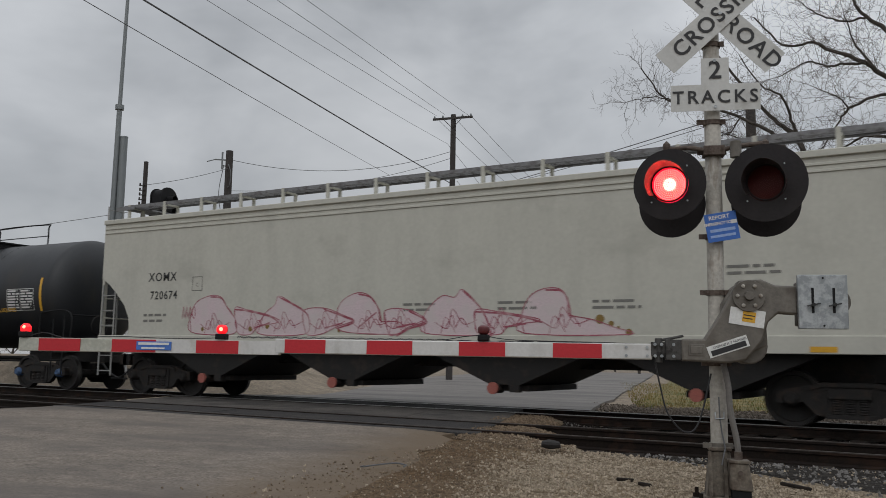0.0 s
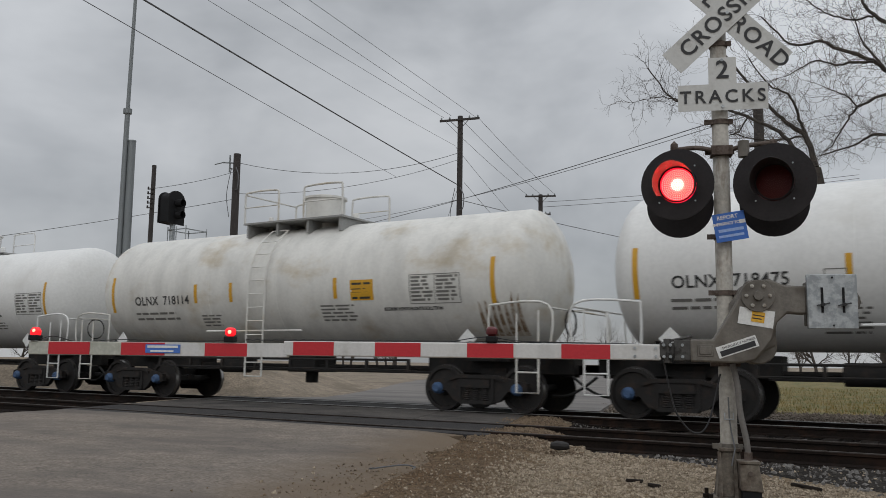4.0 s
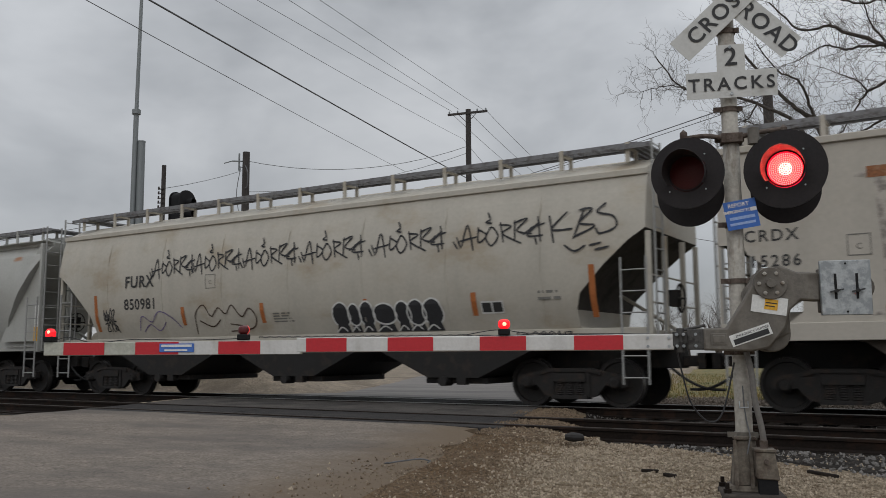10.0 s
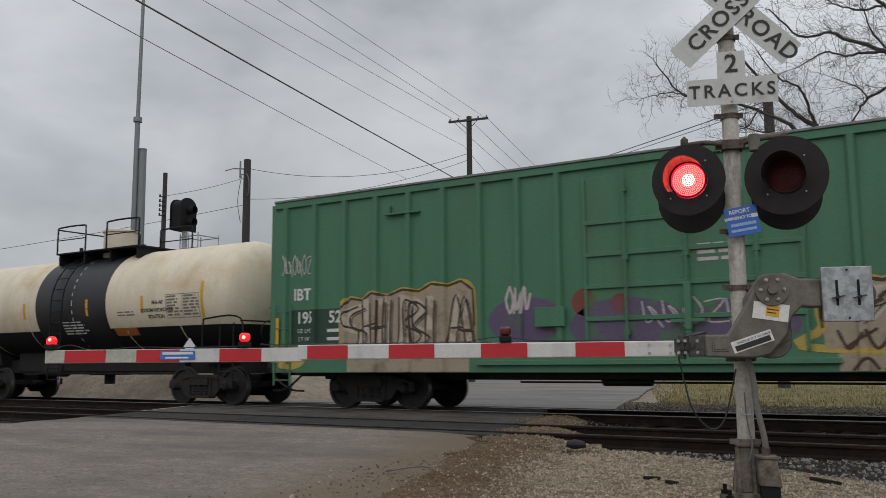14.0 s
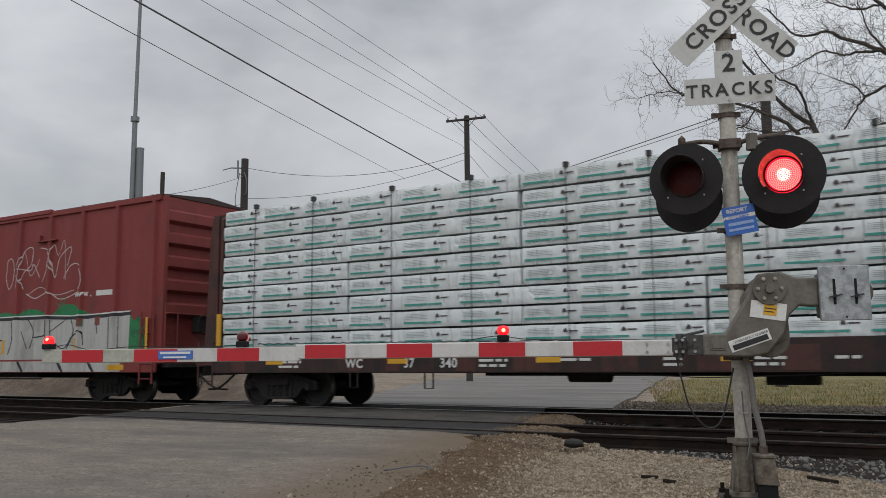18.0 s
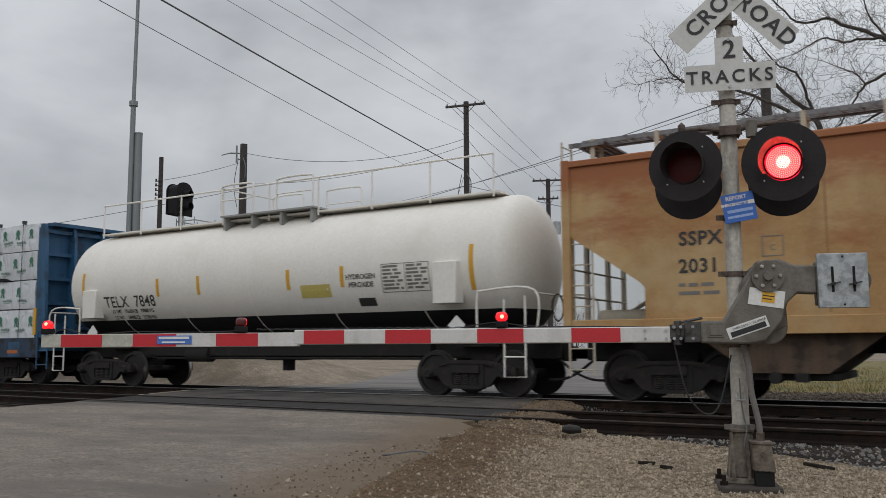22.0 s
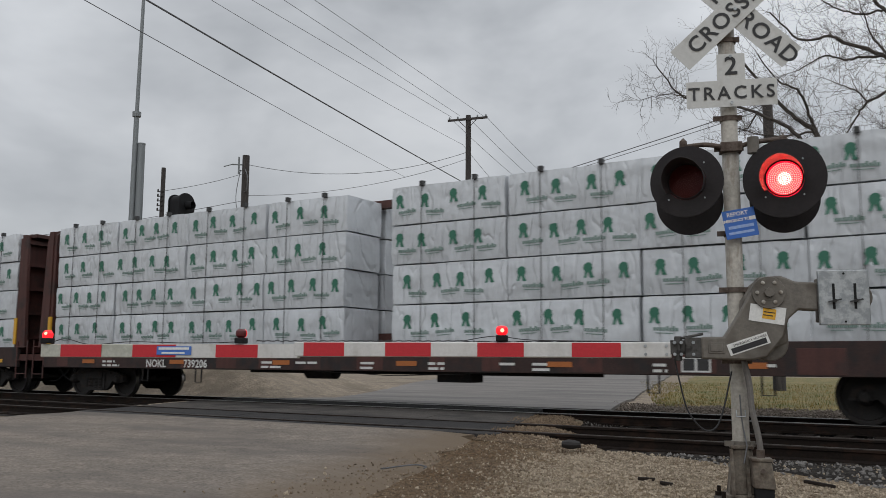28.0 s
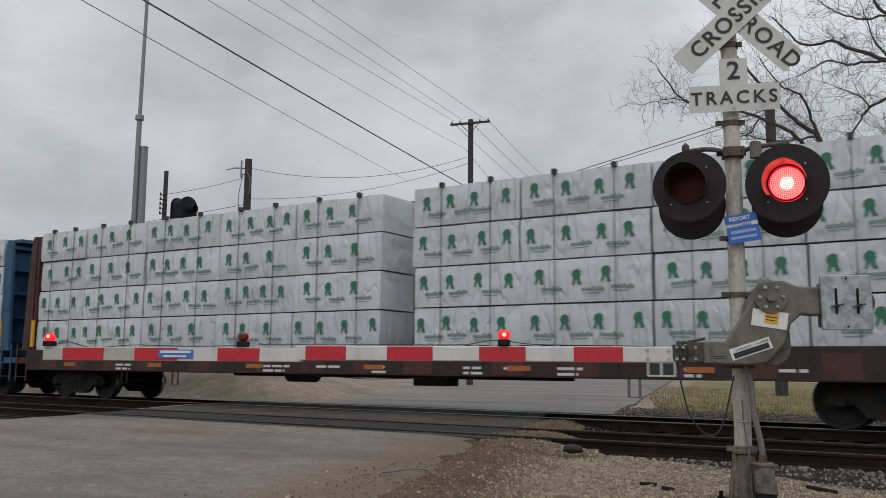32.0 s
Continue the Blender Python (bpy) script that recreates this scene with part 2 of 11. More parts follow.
RAIL_SIDE = surface("rusty_rail_steel", (0.013, 0.009, 0.007), 0.9, 0.0, spots=(0.028, 0.016, 0.011), spot_scale=3.0, grain=0.3, bump=0.3, spec=0.2)
DULL_TOP = surface("dull_brown_rail_head", (0.05, 0.04, 0.034), 0.6, 0.2, spots=(0.028, 0.021, 0.018), spot_scale=4, grain=0.2)
RAIL_TOP = surface("polished_rail_head", (0.30, 0.29, 0.28), 0.32, 0.9, grain=0.15)
RUBBLE = pebbles("grey_rubble_ground", (0.05, 0.038, 0.029), (0.20, 0.165, 0.13), 11.0, 0.04, (0.6, 0.55, 0.5))
TIE = surface("creosoted_tie_wood", (0.022, 0.017, 0.014), 0.95, spots=(0.038, 0.03, 0.024), spot_scale=4, stretch=(1, 6, 6), grain=0.4, bump=0.6, spec=0.2)
GRASS_DRY = surface("winter_grass", (0.19, 0.142, 0.05), 0.95, spots=(0.105, 0.105, 0.032), spot_lo=0.4, spot_hi=0.62, spot_scale=0.8, grain=0.5, grain_scale=30, bump=1.0, bump_dist=0.03, mottle=0.35, mottle_scale=2.5)
BLADE = surface("grass_blades", (0.24, 0.17, 0.055), 0.9, spots=(0.10, 0.115, 0.03), spot_lo=0.45, spot_hi=0.6, spot_scale=1.4, grain=0.3)
GALV = surface("galvanised_steel", (0.42, 0.44, 0.45), 0.5, 0.55, spots=(0.28, 0.30, 0.31), spot_lo=0.42, spot_hi=0.6, spot_scale=14, grain=0.12)
MAST_PAINT = surface("weathered_silver_paint", (0.43, 0.405, 0.36), 0.65, 0.1, spots=(0.17, 0.125, 0.09), spot_lo=0.52, spot_hi=0.72, spot_scale=6, stretch=(1, 1, 0.22), grain=0.15, rain=0.45, mottle=0.18, mottle_scale=14)
GATE_GREY = surface("grey_cast_gate_housing", (0.155, 0.14, 0.12), 0.6, 0.1, spots=(0.09, 0.076, 0.06), spot_lo=0.48, spot_hi=0.7, spot_scale=5, grain=0.15, rain=0.3, mottle=0.15, mottle_scale=12, bump=0.25)
BLACK = surface("matt_black_paint", (0.011, 0.011, 0.012), 0.75, grain=0.15, spec=0.25)
SIGN_WHITE = surface("white_sign_sheeting", (0.56, 0.56, 0.54), 0.5, spots=(0.40, 0.39, 0.36), spot_lo=0.52, spot_hi=0.8, spot_scale=6, grain=0.04, rain=0.15)
SIGN_BLACK = plain("black_sign_print", (0.02, 0.02, 0.022), 0.6)
SIGN_BLUE = surface("blue_sign_sheeting", (0.035, 0.14, 0.50), 0.45, grain=0.05)
ARM_WHITE = surface("white_gate_arm", (0.62, 0.61, 0.59), 0.5, spots=(0.47, 0.45, 0.41), spot_lo=0.5, spot_hi=0.8, spot_scale=4, grain=0.05, rain=0.15)
ARM_RED = surface("red_reflective_tape", (0.50, 0.02, 0.03), 0.4, grain=0.06)
BLUE_PRINT = plain("blue_sticker", (0.06, 0.16, 0.50), 0.5)
WHITE_PRINT = plain("white_print", (0.70, 0.70, 0.68), 0.6)
LED_ON = glow("lit_red_leds", (1.0, 0.36, 0.33), 7.0)
LED_BED = glow("lit_red_board", (1.0, 0.012, 0.07), 3.2)
LED_CORE = glow("lit_led_core", (1.0, 0.80, 0.62), 20.0)
LAMP_ON = glow("lit_arm_lamp", (1.0, 0.012, 0.02), 1.5)
LAMP_CORE = glow("lit_arm_lamp_core", (1.0, 0.26, 0.16), 5.0)
LED_OFF = plain("unlit_red_leds", (0.016, 0.004, 0.0045), 0.6)
ARM_LENS_OFF = plain("dark_red_lamp_glass", (0.10, 0.012, 0.014), 0.35)
LENS = red_lens("red_cover_lens")
POLE_WOOD = surface("weathered_pole_wood", (0.045, 0.039, 0.037), 0.9, spots=(0.065, 0.057, 0.053), spot_scale=3, stretch=(4, 4, 0.4), grain=0.3, bump=0.5)
POLE_STEEL = surface("grey_steel_pole", (0.20, 0.215, 0.22), 0.5, 0.3, grain=0.1)
WIRE = plain("weathered_cable", (0.11, 0.112, 0.118), 0.6)
BARK = surface("grey_brown_bark", (0.06, 0.05, 0.042), 0.95, spots=(0.035, 0.03, 0.026), spot_scale=5, grain=0.3, bump=0.6)
TWIG = plain("thin_bare_twigs", (0.10, 0.082, 0.07), 0.9)
DISC_BLACK = surface("dusty_black_disc", (0.020, 0.017, 0.018), 0.7, spots=(0.027, 0.023, 0.024), spot_lo=0.45, spot_hi=0.7, spot_scale=4, grain=0.15, spec=0.3)
CAST_BROWN = surface("stained_cast_iron_base", (0.17, 0.145, 0.115), 0.75, 0.1, spots=(0.085, 0.062, 0.046), spot_lo=0.42, spot_hi=0.66, spot_scale=7, grain=0.25, bump=0.4, rain=0.5, mottle=0.25, mottle_scale=18)
RUST_IRON = surface("rust_stained_clamp_iron", (0.115, 0.088, 0.072), 0.75, 0.2, spots=(0.06, 0.04, 0.03), spot_lo=0.45, spot_hi=0.65, spot_scale=16, grain=0.25, bump=0.3)
BLACK_CABLE = plain("black_cable", (0.025, 0.025, 0.027), 0.6)
RUBBER = plain("black_rubber", (0.015, 0.015, 0.015), 0.7)

def toward_road_edge(m, color, p0, p1, blend="MULTIPLY"):
    """Dirt worn in along a line parallel to the road: full at p0, gone at p1 (metres across the road)."""
    nt = m.node_tree
    N, L = nt.nodes.new, nt.links.new
    b = nt.nodes["Principled BSDF"]
    src = b.inputs["Base Color"].links[0].from_socket
    tc = N("ShaderNodeTexCoord")
    dot = N("ShaderNodeVectorMath")
    dot.operation = "DOT_PRODUCT"
    dot.inputs[1].default_value = (math.cos(radians(20)), math.sin(radians(20)), 0)
    L(tc.outputs["Object"], dot.inputs[0])
    n = N("ShaderNodeTexNoise")
    n.inputs["Scale"].default_value = 1.1
    n.inputs["Detail"].default_value = 8
    n.inputs["Roughness"].default_value = 0.68
    L(tc.outputs["Object"], n.inputs["Vector"])
    ma = N("ShaderNodeMath")
    ma.operation = "MULTIPLY_ADD"
    ma.inputs[1].default_value = 1.5
    L(n.outputs["Fac"], ma.inputs[0])
    L(dot.outputs["Value"], ma.inputs[2])
    mr = N("ShaderNodeMapRange")
    mr.interpolation_type = "SMOOTHSTEP"
    mr.inputs["From Min"].default_value = min(p0, p1) + 0.75
    mr.inputs["From Max"].default_value = max(p0, p1) + 0.75
    mr.inputs["To Min"].default_value = 1.0 if p0 < p1 else 0.0
    mr.inputs["To Max"].default_value = 0.0 if p0 < p1 else 1.0
    L(ma.outputs[0], mr.inputs["Value"])
    mx = N("ShaderNodeMix")
    mx.data_type = "RGBA"
    mx.blend_type = blend
    mx.inputs["B"].default_value = (*color, 1)
    L(src, mx.inputs["A"])
    L(mr.outputs[0], mx.inputs["Factor"])
    L(mx.outputs["Result"], b.inputs["Base Color"])


def crazed(m, scale, tone):
    """Fine branching cracks, in patches."""
    nt = m.node_tree
    N, L = nt.nodes.new, nt.links.new
    b = nt.nodes["Principled BSDF"]
    src = b.inputs["Base Color"].links[0].from_socket
    tc, wob, add = N("ShaderNodeTexCoord"), N("ShaderNodeTexNoise"), N("ShaderNodeVectorMath")
    wob.inputs["Scale"].default_value = scale * 2
    wob.inputs["Detail"].default_value = 4
    L(tc.outputs["Object"], wob.inputs["Vector"])
    sc = N("ShaderNodeVectorMath")
    sc.operation = "SCALE"
    sc.inputs["Scale"].default_value = 0.35
    L(wob.outputs["Color"], sc.inputs[0])
    L(tc.outputs["Object"], add.inputs[0])
    L(sc.outputs[0], add.inputs[1])
    v = N("ShaderNodeTexVoronoi")
    v.feature = "DISTANCE_TO_EDGE"
    v.inputs["Scale"].default_value = scale
    L(add.outputs[0], v.inputs["Vector"])
    big = N("ShaderNodeTexNoise")
    big.inputs["Scale"].default_value = 0.6
    L(tc.outputs["Object"], big.inputs["Vector"])
    wide = N("ShaderNodeMapRange")
    wide.inputs["From Min"].default_value = 0.42
    wide.inputs["From Max"].default_value = 0.62
    wide.inputs["To Min"].default_value = 0.0005
    wide.inputs["To Max"].default_value = 0.06
    L(big.outputs["Fac"], wide.inputs["Value"])
    line = N("ShaderNodeMapRange")
    line.inputs["To Min"].default_value = tone
    line.inputs["To Max"].default_value = 1.0
    L(v.outputs["Distance"], line.inputs["Value"])
    L(wide.outputs[0], line.inputs["From Max"])
    mx = N("ShaderNodeMix")
    mx.data_type = "RGBA"
    mx.blend_type = "MULTIPLY"
    mx.inputs["Factor"].default_value = 1.0
    L(src, mx.inputs["A"])
    L(line.outputs[0], mx.inputs["B"])
    L(mx.outputs["Result"], b.inputs["Base Color"])


toward_road_edge(GRAVEL, (0.60, 0.50, 0.42), -1.5, -0.55)
toward_road_edge(ASPHALT, (0.145, 0.108, 0.074), -2.1, -3.7, "MIX")
crazed(ASPHALT, 3.2, 0.72)
crazed(FAR_ASPHALT, 1.6, 0.8)

# ---- mesh helpers ----
class Shape:
    """Collects simple solids into one mesh."""

    def __init__(self):
        self.v, self.f = [], []

    def add(self, verts, faces):
        n = len(self.v)
        self.v += [tuple(p) for p in verts]
        self.f += [tuple(i + n for i in face) for face in faces]
        return self

    def box(self, x0, x1, y0, y1, z0, z1):
        return self.add([(x0, y0, z0), (x1, y0, z0), (x1, y1, z0), (x0, y1, z0), (x0, y0, z1), (x1, y0, z1), (x1, y1, z1), (x0, y1, z1)],
                        [(0, 3, 2, 1), (4, 5, 6, 7), (0, 1, 5, 4), (1, 2, 6, 5), (2, 3, 7, 6), (3, 0, 4, 7)])

    def prism(self, pts, a, b, axis="y"):
        """A polygon of (x, z) drawn out along y (or of (y, z) along x, or of (x, y) along z)."""
        def at(p, d):
            return (p[0], d, p[1]) if axis == "y" else (d, p[0], p[1]) if axis == "x" else (p[0], p[1], d)
        n = len(pts)
        return self.add([at(p, a) for p in pts] + [at(p, b) for p in pts],
                        [tuple(range(n)), tuple(range(2 * n - 1, n - 1, -1))] + [(i, i + n, (i + 1) % n + n, (i + 1) % n) for i in range(n)])

    def rod(self, p, q, r, n=8, r2=None):
        p, q = Vector(p), Vector(q)
        d = (q - p).normalized()
        a = d.orthogonal().normalized()
        b = d.cross(a)
        r2 = r if r2 is None else r2
        ring = [(math.cos(2 * math.pi * i / n), math.sin(2 * math.pi * i / n)) for i in range(n)]
        vs = [p + (a * c + b * s) * r for c, s in ring] + [q + (a * c + b * s) * r2 for c, s in ring]
        return self.add(vs, [tuple(range(n - 1, -1, -1)), tuple(range(n, 2 * n))] + [(i, (i + 1) % n, (i + 1) % n + n, i + n) for i in range(n)])

    def pipe(self, pts, r, n=6):
        """One closed tube through all the points."""
        pts = [Vector(p) for p in pts]
        k = len(pts)
        side, vs = None, []
        for i in range(k):
            d = (pts[min(i + 1, k - 1)] - pts[max(i - 1, 0)]).normalized()
            side = d.orthogonal().normalized() if side is None else side - d * side.dot(d)
            side = side.normalized() if side.length > 1e-6 else d.orthogonal().normalized()
            up = d.cross(side)
            vs += [pts[i] + (side * math.cos(2 * math.pi * j / n) + up * math.sin(2 * math.pi * j / n)) * r for j in range(n)]
        fs = [(i * n + j, i * n + (j + 1) % n, (i + 1) * n + (j + 1) % n, (i + 1) * n + j) for i in range(k - 1) for j in range(n)]
        return self.add(vs, fs + [tuple(range(n - 1, -1, -1)), tuple(range((k - 1) * n, k * n))])

    def spin(self, profile, axis="x", n=24, at=(0, 0, 0)):
        """Turns a profile of (along, radius) round an axis through at."""
        vs, fs = [], []
        for i in range(n):
            c, s = math.cos(2 * math.pi * i / n), math.sin(2 * math.pi * i / n)
            for d, r in profile:
                p = (d, r * c, r * s) if axis == "x" else (r * s, d, r * c) if axis == "y" else (r * c, r * s, d)
                vs.append((p[0] + at[0], p[1] + at[1], p[2] + at[2]))
        m = len(profile)
        for i in range(n):
            j = (i + 1) % n
            for k in range(m - 1):
                fs.append((i * m + k, i * m + k + 1, j * m + k + 1, j * m + k))
        return self.add(vs, fs)

    def mesh(self, name, mat, sharp=35):
        me = bpy.data.meshes.new(name)
        me.from_pydata(self.v, [], self.f)
        bm = bmesh.new()
        bm.from_mesh(me)
        bmesh.ops.recalc_face_normals(bm, faces=bm.faces)
        bm.to_mesh(me)
        bm.free()
        me.shade_smooth()
        me.set_sharp_from_angle(angle=radians(sharp))
        if mat:
            me.materials.append(mat)
        return me


def part(name, shape, mat, parent=None, label="", bevel=0.0, m=None):
    """One mesh object under a thing or part; a Shape or a ready mesh."""
    me = shape.mesh(name, mat) if isinstance(shape, Shape) else shape
    ob = new(name, me)
    if parent is not None:
        ob.parent = parent
    if m is not None:
        ob.matrix_basis = m
    if bevel:
        mod = ob.modifiers.new("bevel", "BEVEL")
        mod.width, mod.segments, mod.limit_method, mod.angle_limit = bevel, 2, "ANGLE", radians(40)
    if label:
        ob["label"] = label
    return ob


def thing(name, m, label, category, group="", kind=""):
    e = new(name)
    e.matrix_basis = m
    e.empty_display_size = 0.2
    return tagged(e, label, category, group, kind)


def letters(text, size, mat, spread=1.0, bold=0.0, align="CENTER"):
    """A flat mesh of the words in the built-in font, drawn in x and z, facing -y."""
    cu = bpy.data.curves.new("words", "FONT")
    cu.body, cu.size, cu.align_x, cu.align_y, cu.space_character = text, size, align, "CENTER", spread
    cu.offset, cu.resolution_u = bold, 3
    ob = bpy.data.objects.new("words", cu)
    scene.collection.objects.link(ob)
    me = bpy.data.meshes.new_from_object(ob.evaluated_get(bpy.context.evaluated_depsgraph_get()))
    bpy.data.objects.remove(ob)
    bpy.data.curves.remove(cu)
    me.transform(Matrix.Rotation(radians(90), 4, "X"))
    me.materials.clear()
    me.materials.append(mat)
    return me


def smooth_path(pts, steps=6, closed=False):
    """A Catmull-Rom line through the points."""
    n = len(pts)
    out = []
    for i in range(n if closed else n - 1):
        p = [Vector(pts[(i + k) % n] if closed else pts[min(max(i + k, 0), n - 1)]) for k in (-1, 0, 1, 2)]
        for s in range(steps):
            t = s / steps
            out.append(0.5 * (2 * p[1] + (p[2] - p[0]) * t + (2 * p[0] - 5 * p[1] + 4 * p[2] - p[3]) * t * t + (3 * p[1] - p[0] - 3 * p[2] + p[3]) * t ** 3))
    if not closed:
        out.append(Vector(pts[-1]))
    return out

# ---- ground, road and tracks ----
ROAD = radians(20)          # the road runs 20 degrees to the left of straight across
RAILS = (11.19, 12.69, 15.55, 17.05)
TRACK_Y = 16.30             # middle of the far track


def road_x(p, y):
    """x of the line p metres to the right of the road's own axis through the camera, at depth y."""
    return (p - math.sin(ROAD) * y) / math.cos(ROAD)


def ease(a, b, t):
    t = min(max((t - a) / (b - a), 0), 1)
    return t * t * (3 - 2 * t)


def ground_z(x, y):
    p = x * math.cos(ROAD) + y * math.sin(ROAD)
    bed = ease(10.45, 10.95, y) * (1 - ease(18.3, 18.9, y))
    off = max(ease(-1.2, -0.3, p), 1 - ease(-11.4, -10.3, p))
    lump = 0.02 * noise.noise((x * 0.6, y * 0.6, 0)) + 0.012 * noise.noise((x * 2.1, y * 2.1, 3))
    # a low bank of dirt beyond the tracks, left of the road
    bank = 1.05 * ease(18.9, 21.2, y) * (1 - ease(27, 33, y)) * ease(-16.5, -22.0, x + 0.35 * (y - 20)) * (1 - ease(-60, -70, x))
    return -0.14 - 0.17 * bed * off + lump * (1 if y > 3 else 0.3) + bank * (1 + 2.5 * lump)


def axis_steps(lo, hi, fine, far):
    vals = [lo + i * fine for i in range(int((hi - lo) / fine) + 1)]
    step, a, b = fine, lo, vals[-1]
    before, after = [], []
    while b < far:
        step *= 1.5
        a, b = a - step, b + step
        before.append(a)
        after.append(b)
    return before[::-1] + vals + after


def sheet(name, xs, ys, zf, mat, label, category):
    s = Shape()
    for y in ys:
        for x in xs:
            s.v.append((x, y, zf(x, y)))
    n = len(xs)
    s.f = [(j * n + i, j * n + i + 1, (j + 1) * n + i + 1, (j + 1) * n + i) for j in range(len(ys) - 1) for i in range(n - 1)]
    return tagged(part(name, s, mat), label, category, kind="structure")


sheet("ground", axis_steps(-34, 8, 0.3, 2400), axis_steps(2, 26, 0.3, 2400), ground_z, EARTH,
      "packed brown earth and gravel ground round the crossing", "ground")


def strip(name, p_edges, ys, zf, mat, label, category, rag=0.0):
    """A skewed slab along the road between two edges (p may change with y)."""
    s = Shape()
    cols = 24
    for y in ys:
        a, b = p_edges(y)
        a += rag * noise.noise((y * 1.3, 5, 0))
        b += rag * noise.noise((y * 1.1, 9, 0)) + 0.5 * rag * noise.noise((y * 4.0, 2, 0))
        for i in range(cols + 1):
            p = a + (b - a) * i / cols
            s.v.append((road_x(p, y), y, zf(p, y)))
    top = len(s.v)
    s.v += [(x, y, z - 0.16) for x, y, z in s.v]
    n, r = cols + 1, len(ys)
    for j in range(r - 1):
        for i in range(cols):
            s.f.append((j * n + i, j * n + i + 1, (j + 1) * n + i + 1, (j + 1) * n + i))
        for i in (0, cols):
            s.f.append((j * n + i, (j + 1) * n + i, (j + 1) * n + i + top, j * n + i + top))
    for j in (0, r - 1):
        for i in range(cols):
            s.f.append((j * n + i, j * n + i + 1, j * n + i + 1 + top, j * n + i + top))
    return tagged(part(name, s, mat), label, category, kind="structure")


def near_z(p, y):
    return -0.085 + 0.075 * ease(7.5, 10.6, y) + 0.006 * noise.noise((p, y, 0)) - 0.03 * ease(-2.9, -2.0, p)


strip("road", lambda y: (-10.35 - 0.9 * ease(10.4, 8.0, y), -2.0), [-6 + i * 0.4 for i in range(42)] + [10.72], near_z, ASPHALT,
      "worn grey asphalt road leading up to the crossing", "road", 0.3)
strip("road_beyond", lambda y: (-7.8 - 0.15 * min(y - 18.5, 25) - (1.6 if y < 18.2 else 0), -0.4 + 0.07 * (y - 18)), [17.75 + i * 1.5 for i in range(60)], lambda p, y: -0.02 - 0.06 * ease(18, 24, y), FAR_ASPHALT,
      "pale damp asphalt road running on beyond the tracks", "road", 0.3)


def crossing():
    top = -0.018
    for a, b in ((10.74, 11.12), (11.29, 12.61), (12.77, 15.47), (15.65, 16.97), (17.13, 17.74)):
        # each strip between the rails is laid in several slabs
        n = 5
        e0, e1 = -10.45, -1.75
        for i in range(n):
            s = Shape()
            p0, p1 = e0 + (e1 - e0) * i / n + 0.006, e0 + (e1 - e0) * (i + 1) / n - 0.006
            dz = random.uniform(-0.006, 0.004)
            cor = [(road_x(p0, a), a), (road_x(p1, a), a), (road_x(p1, b), b), (road_x(p0, b), b)]
            s.prism(cor, -0.2, top + dz, "z")
            tagged(part("crossing_panel", s, MID_ASPHALT if 12.7 < a < 13 else PANEL, bevel=0.012), "dark tarred crossing slab between the rails", "crossing panel", "crossing panels", "structure")
    s = Shape()
    for a, b, dz in ((12.80, 13.3, 0.004), (13.6, 15.3, 0.004)):
        s.prism([(road_x(-10.75, a), a), (road_x(-10.5, a), a), (road_x(-10.5, b), b), (road_x(-10.75, b), b)], -0.2, -0.03, "z")
    tagged(part("crossing_kerb", s, STONE_TAN, bevel=0.01), "pale concrete edge beside the crossing slabs", "kerb", kind="structure")


crossing()


def rail_section():
    return [(-0.07, -0.17), (0.07, -0.17), (0.07, -0.155), (0.012, -0.135), (0.012, -0.05), (0.035, -0.04), (0.035, -0.012), (-0.035, -0.012), (-0.035, -0.04), (-0.012, -0.05), (-0.012, -0.135), (-0.07, -0.155)]


def track(name, y0, y1, label, head):
    t = thing(name, pose(0, (y0 + y1) / 2, 0), label, "railway track", "tracks", "structure")
    half = (y1 - y0) / 2
    for side in (-half, half):
        s = Shape()
        s.prism([(side + a, b) for a, b in rail_section()], -470, 440, "x")
        rail = part("rail", s, RAIL_SIDE, t)
        part("rail_head", Shape().box(-470, 440, side - 0.03, side + 0.03, -0.014, 0.0), head, rail, "worn rail top")
    tie = Shape().box(-0.115, 0.115, -1.3, 1.3, -0.35, -0.165).mesh("tie", TIE)
    xs = [-46 + i * 0.55 for i in range(54)] + [-5.3 + i * 0.55 for i in range(24)]
    for x in xs:
        y = (y0 + y1) / 2
        if -10.7 < x * math.cos(ROAD) + y * math.sin(ROAD) < -0.7:
            continue
        part("tie", tie, None, t, m=pose(x + random.uniform(-0.03, 0.03), 0, random.uniform(-0.006, 0.006), 0, 0, random.uniform(-1, 1)))


track("near_track", RAILS[0], RAILS[1], "rusty steel rails on dark ties, near track", DULL_TOP)
track("far_track", RAILS[2], RAILS[3], "steel rails with bright heads under the train", RAIL_TOP)


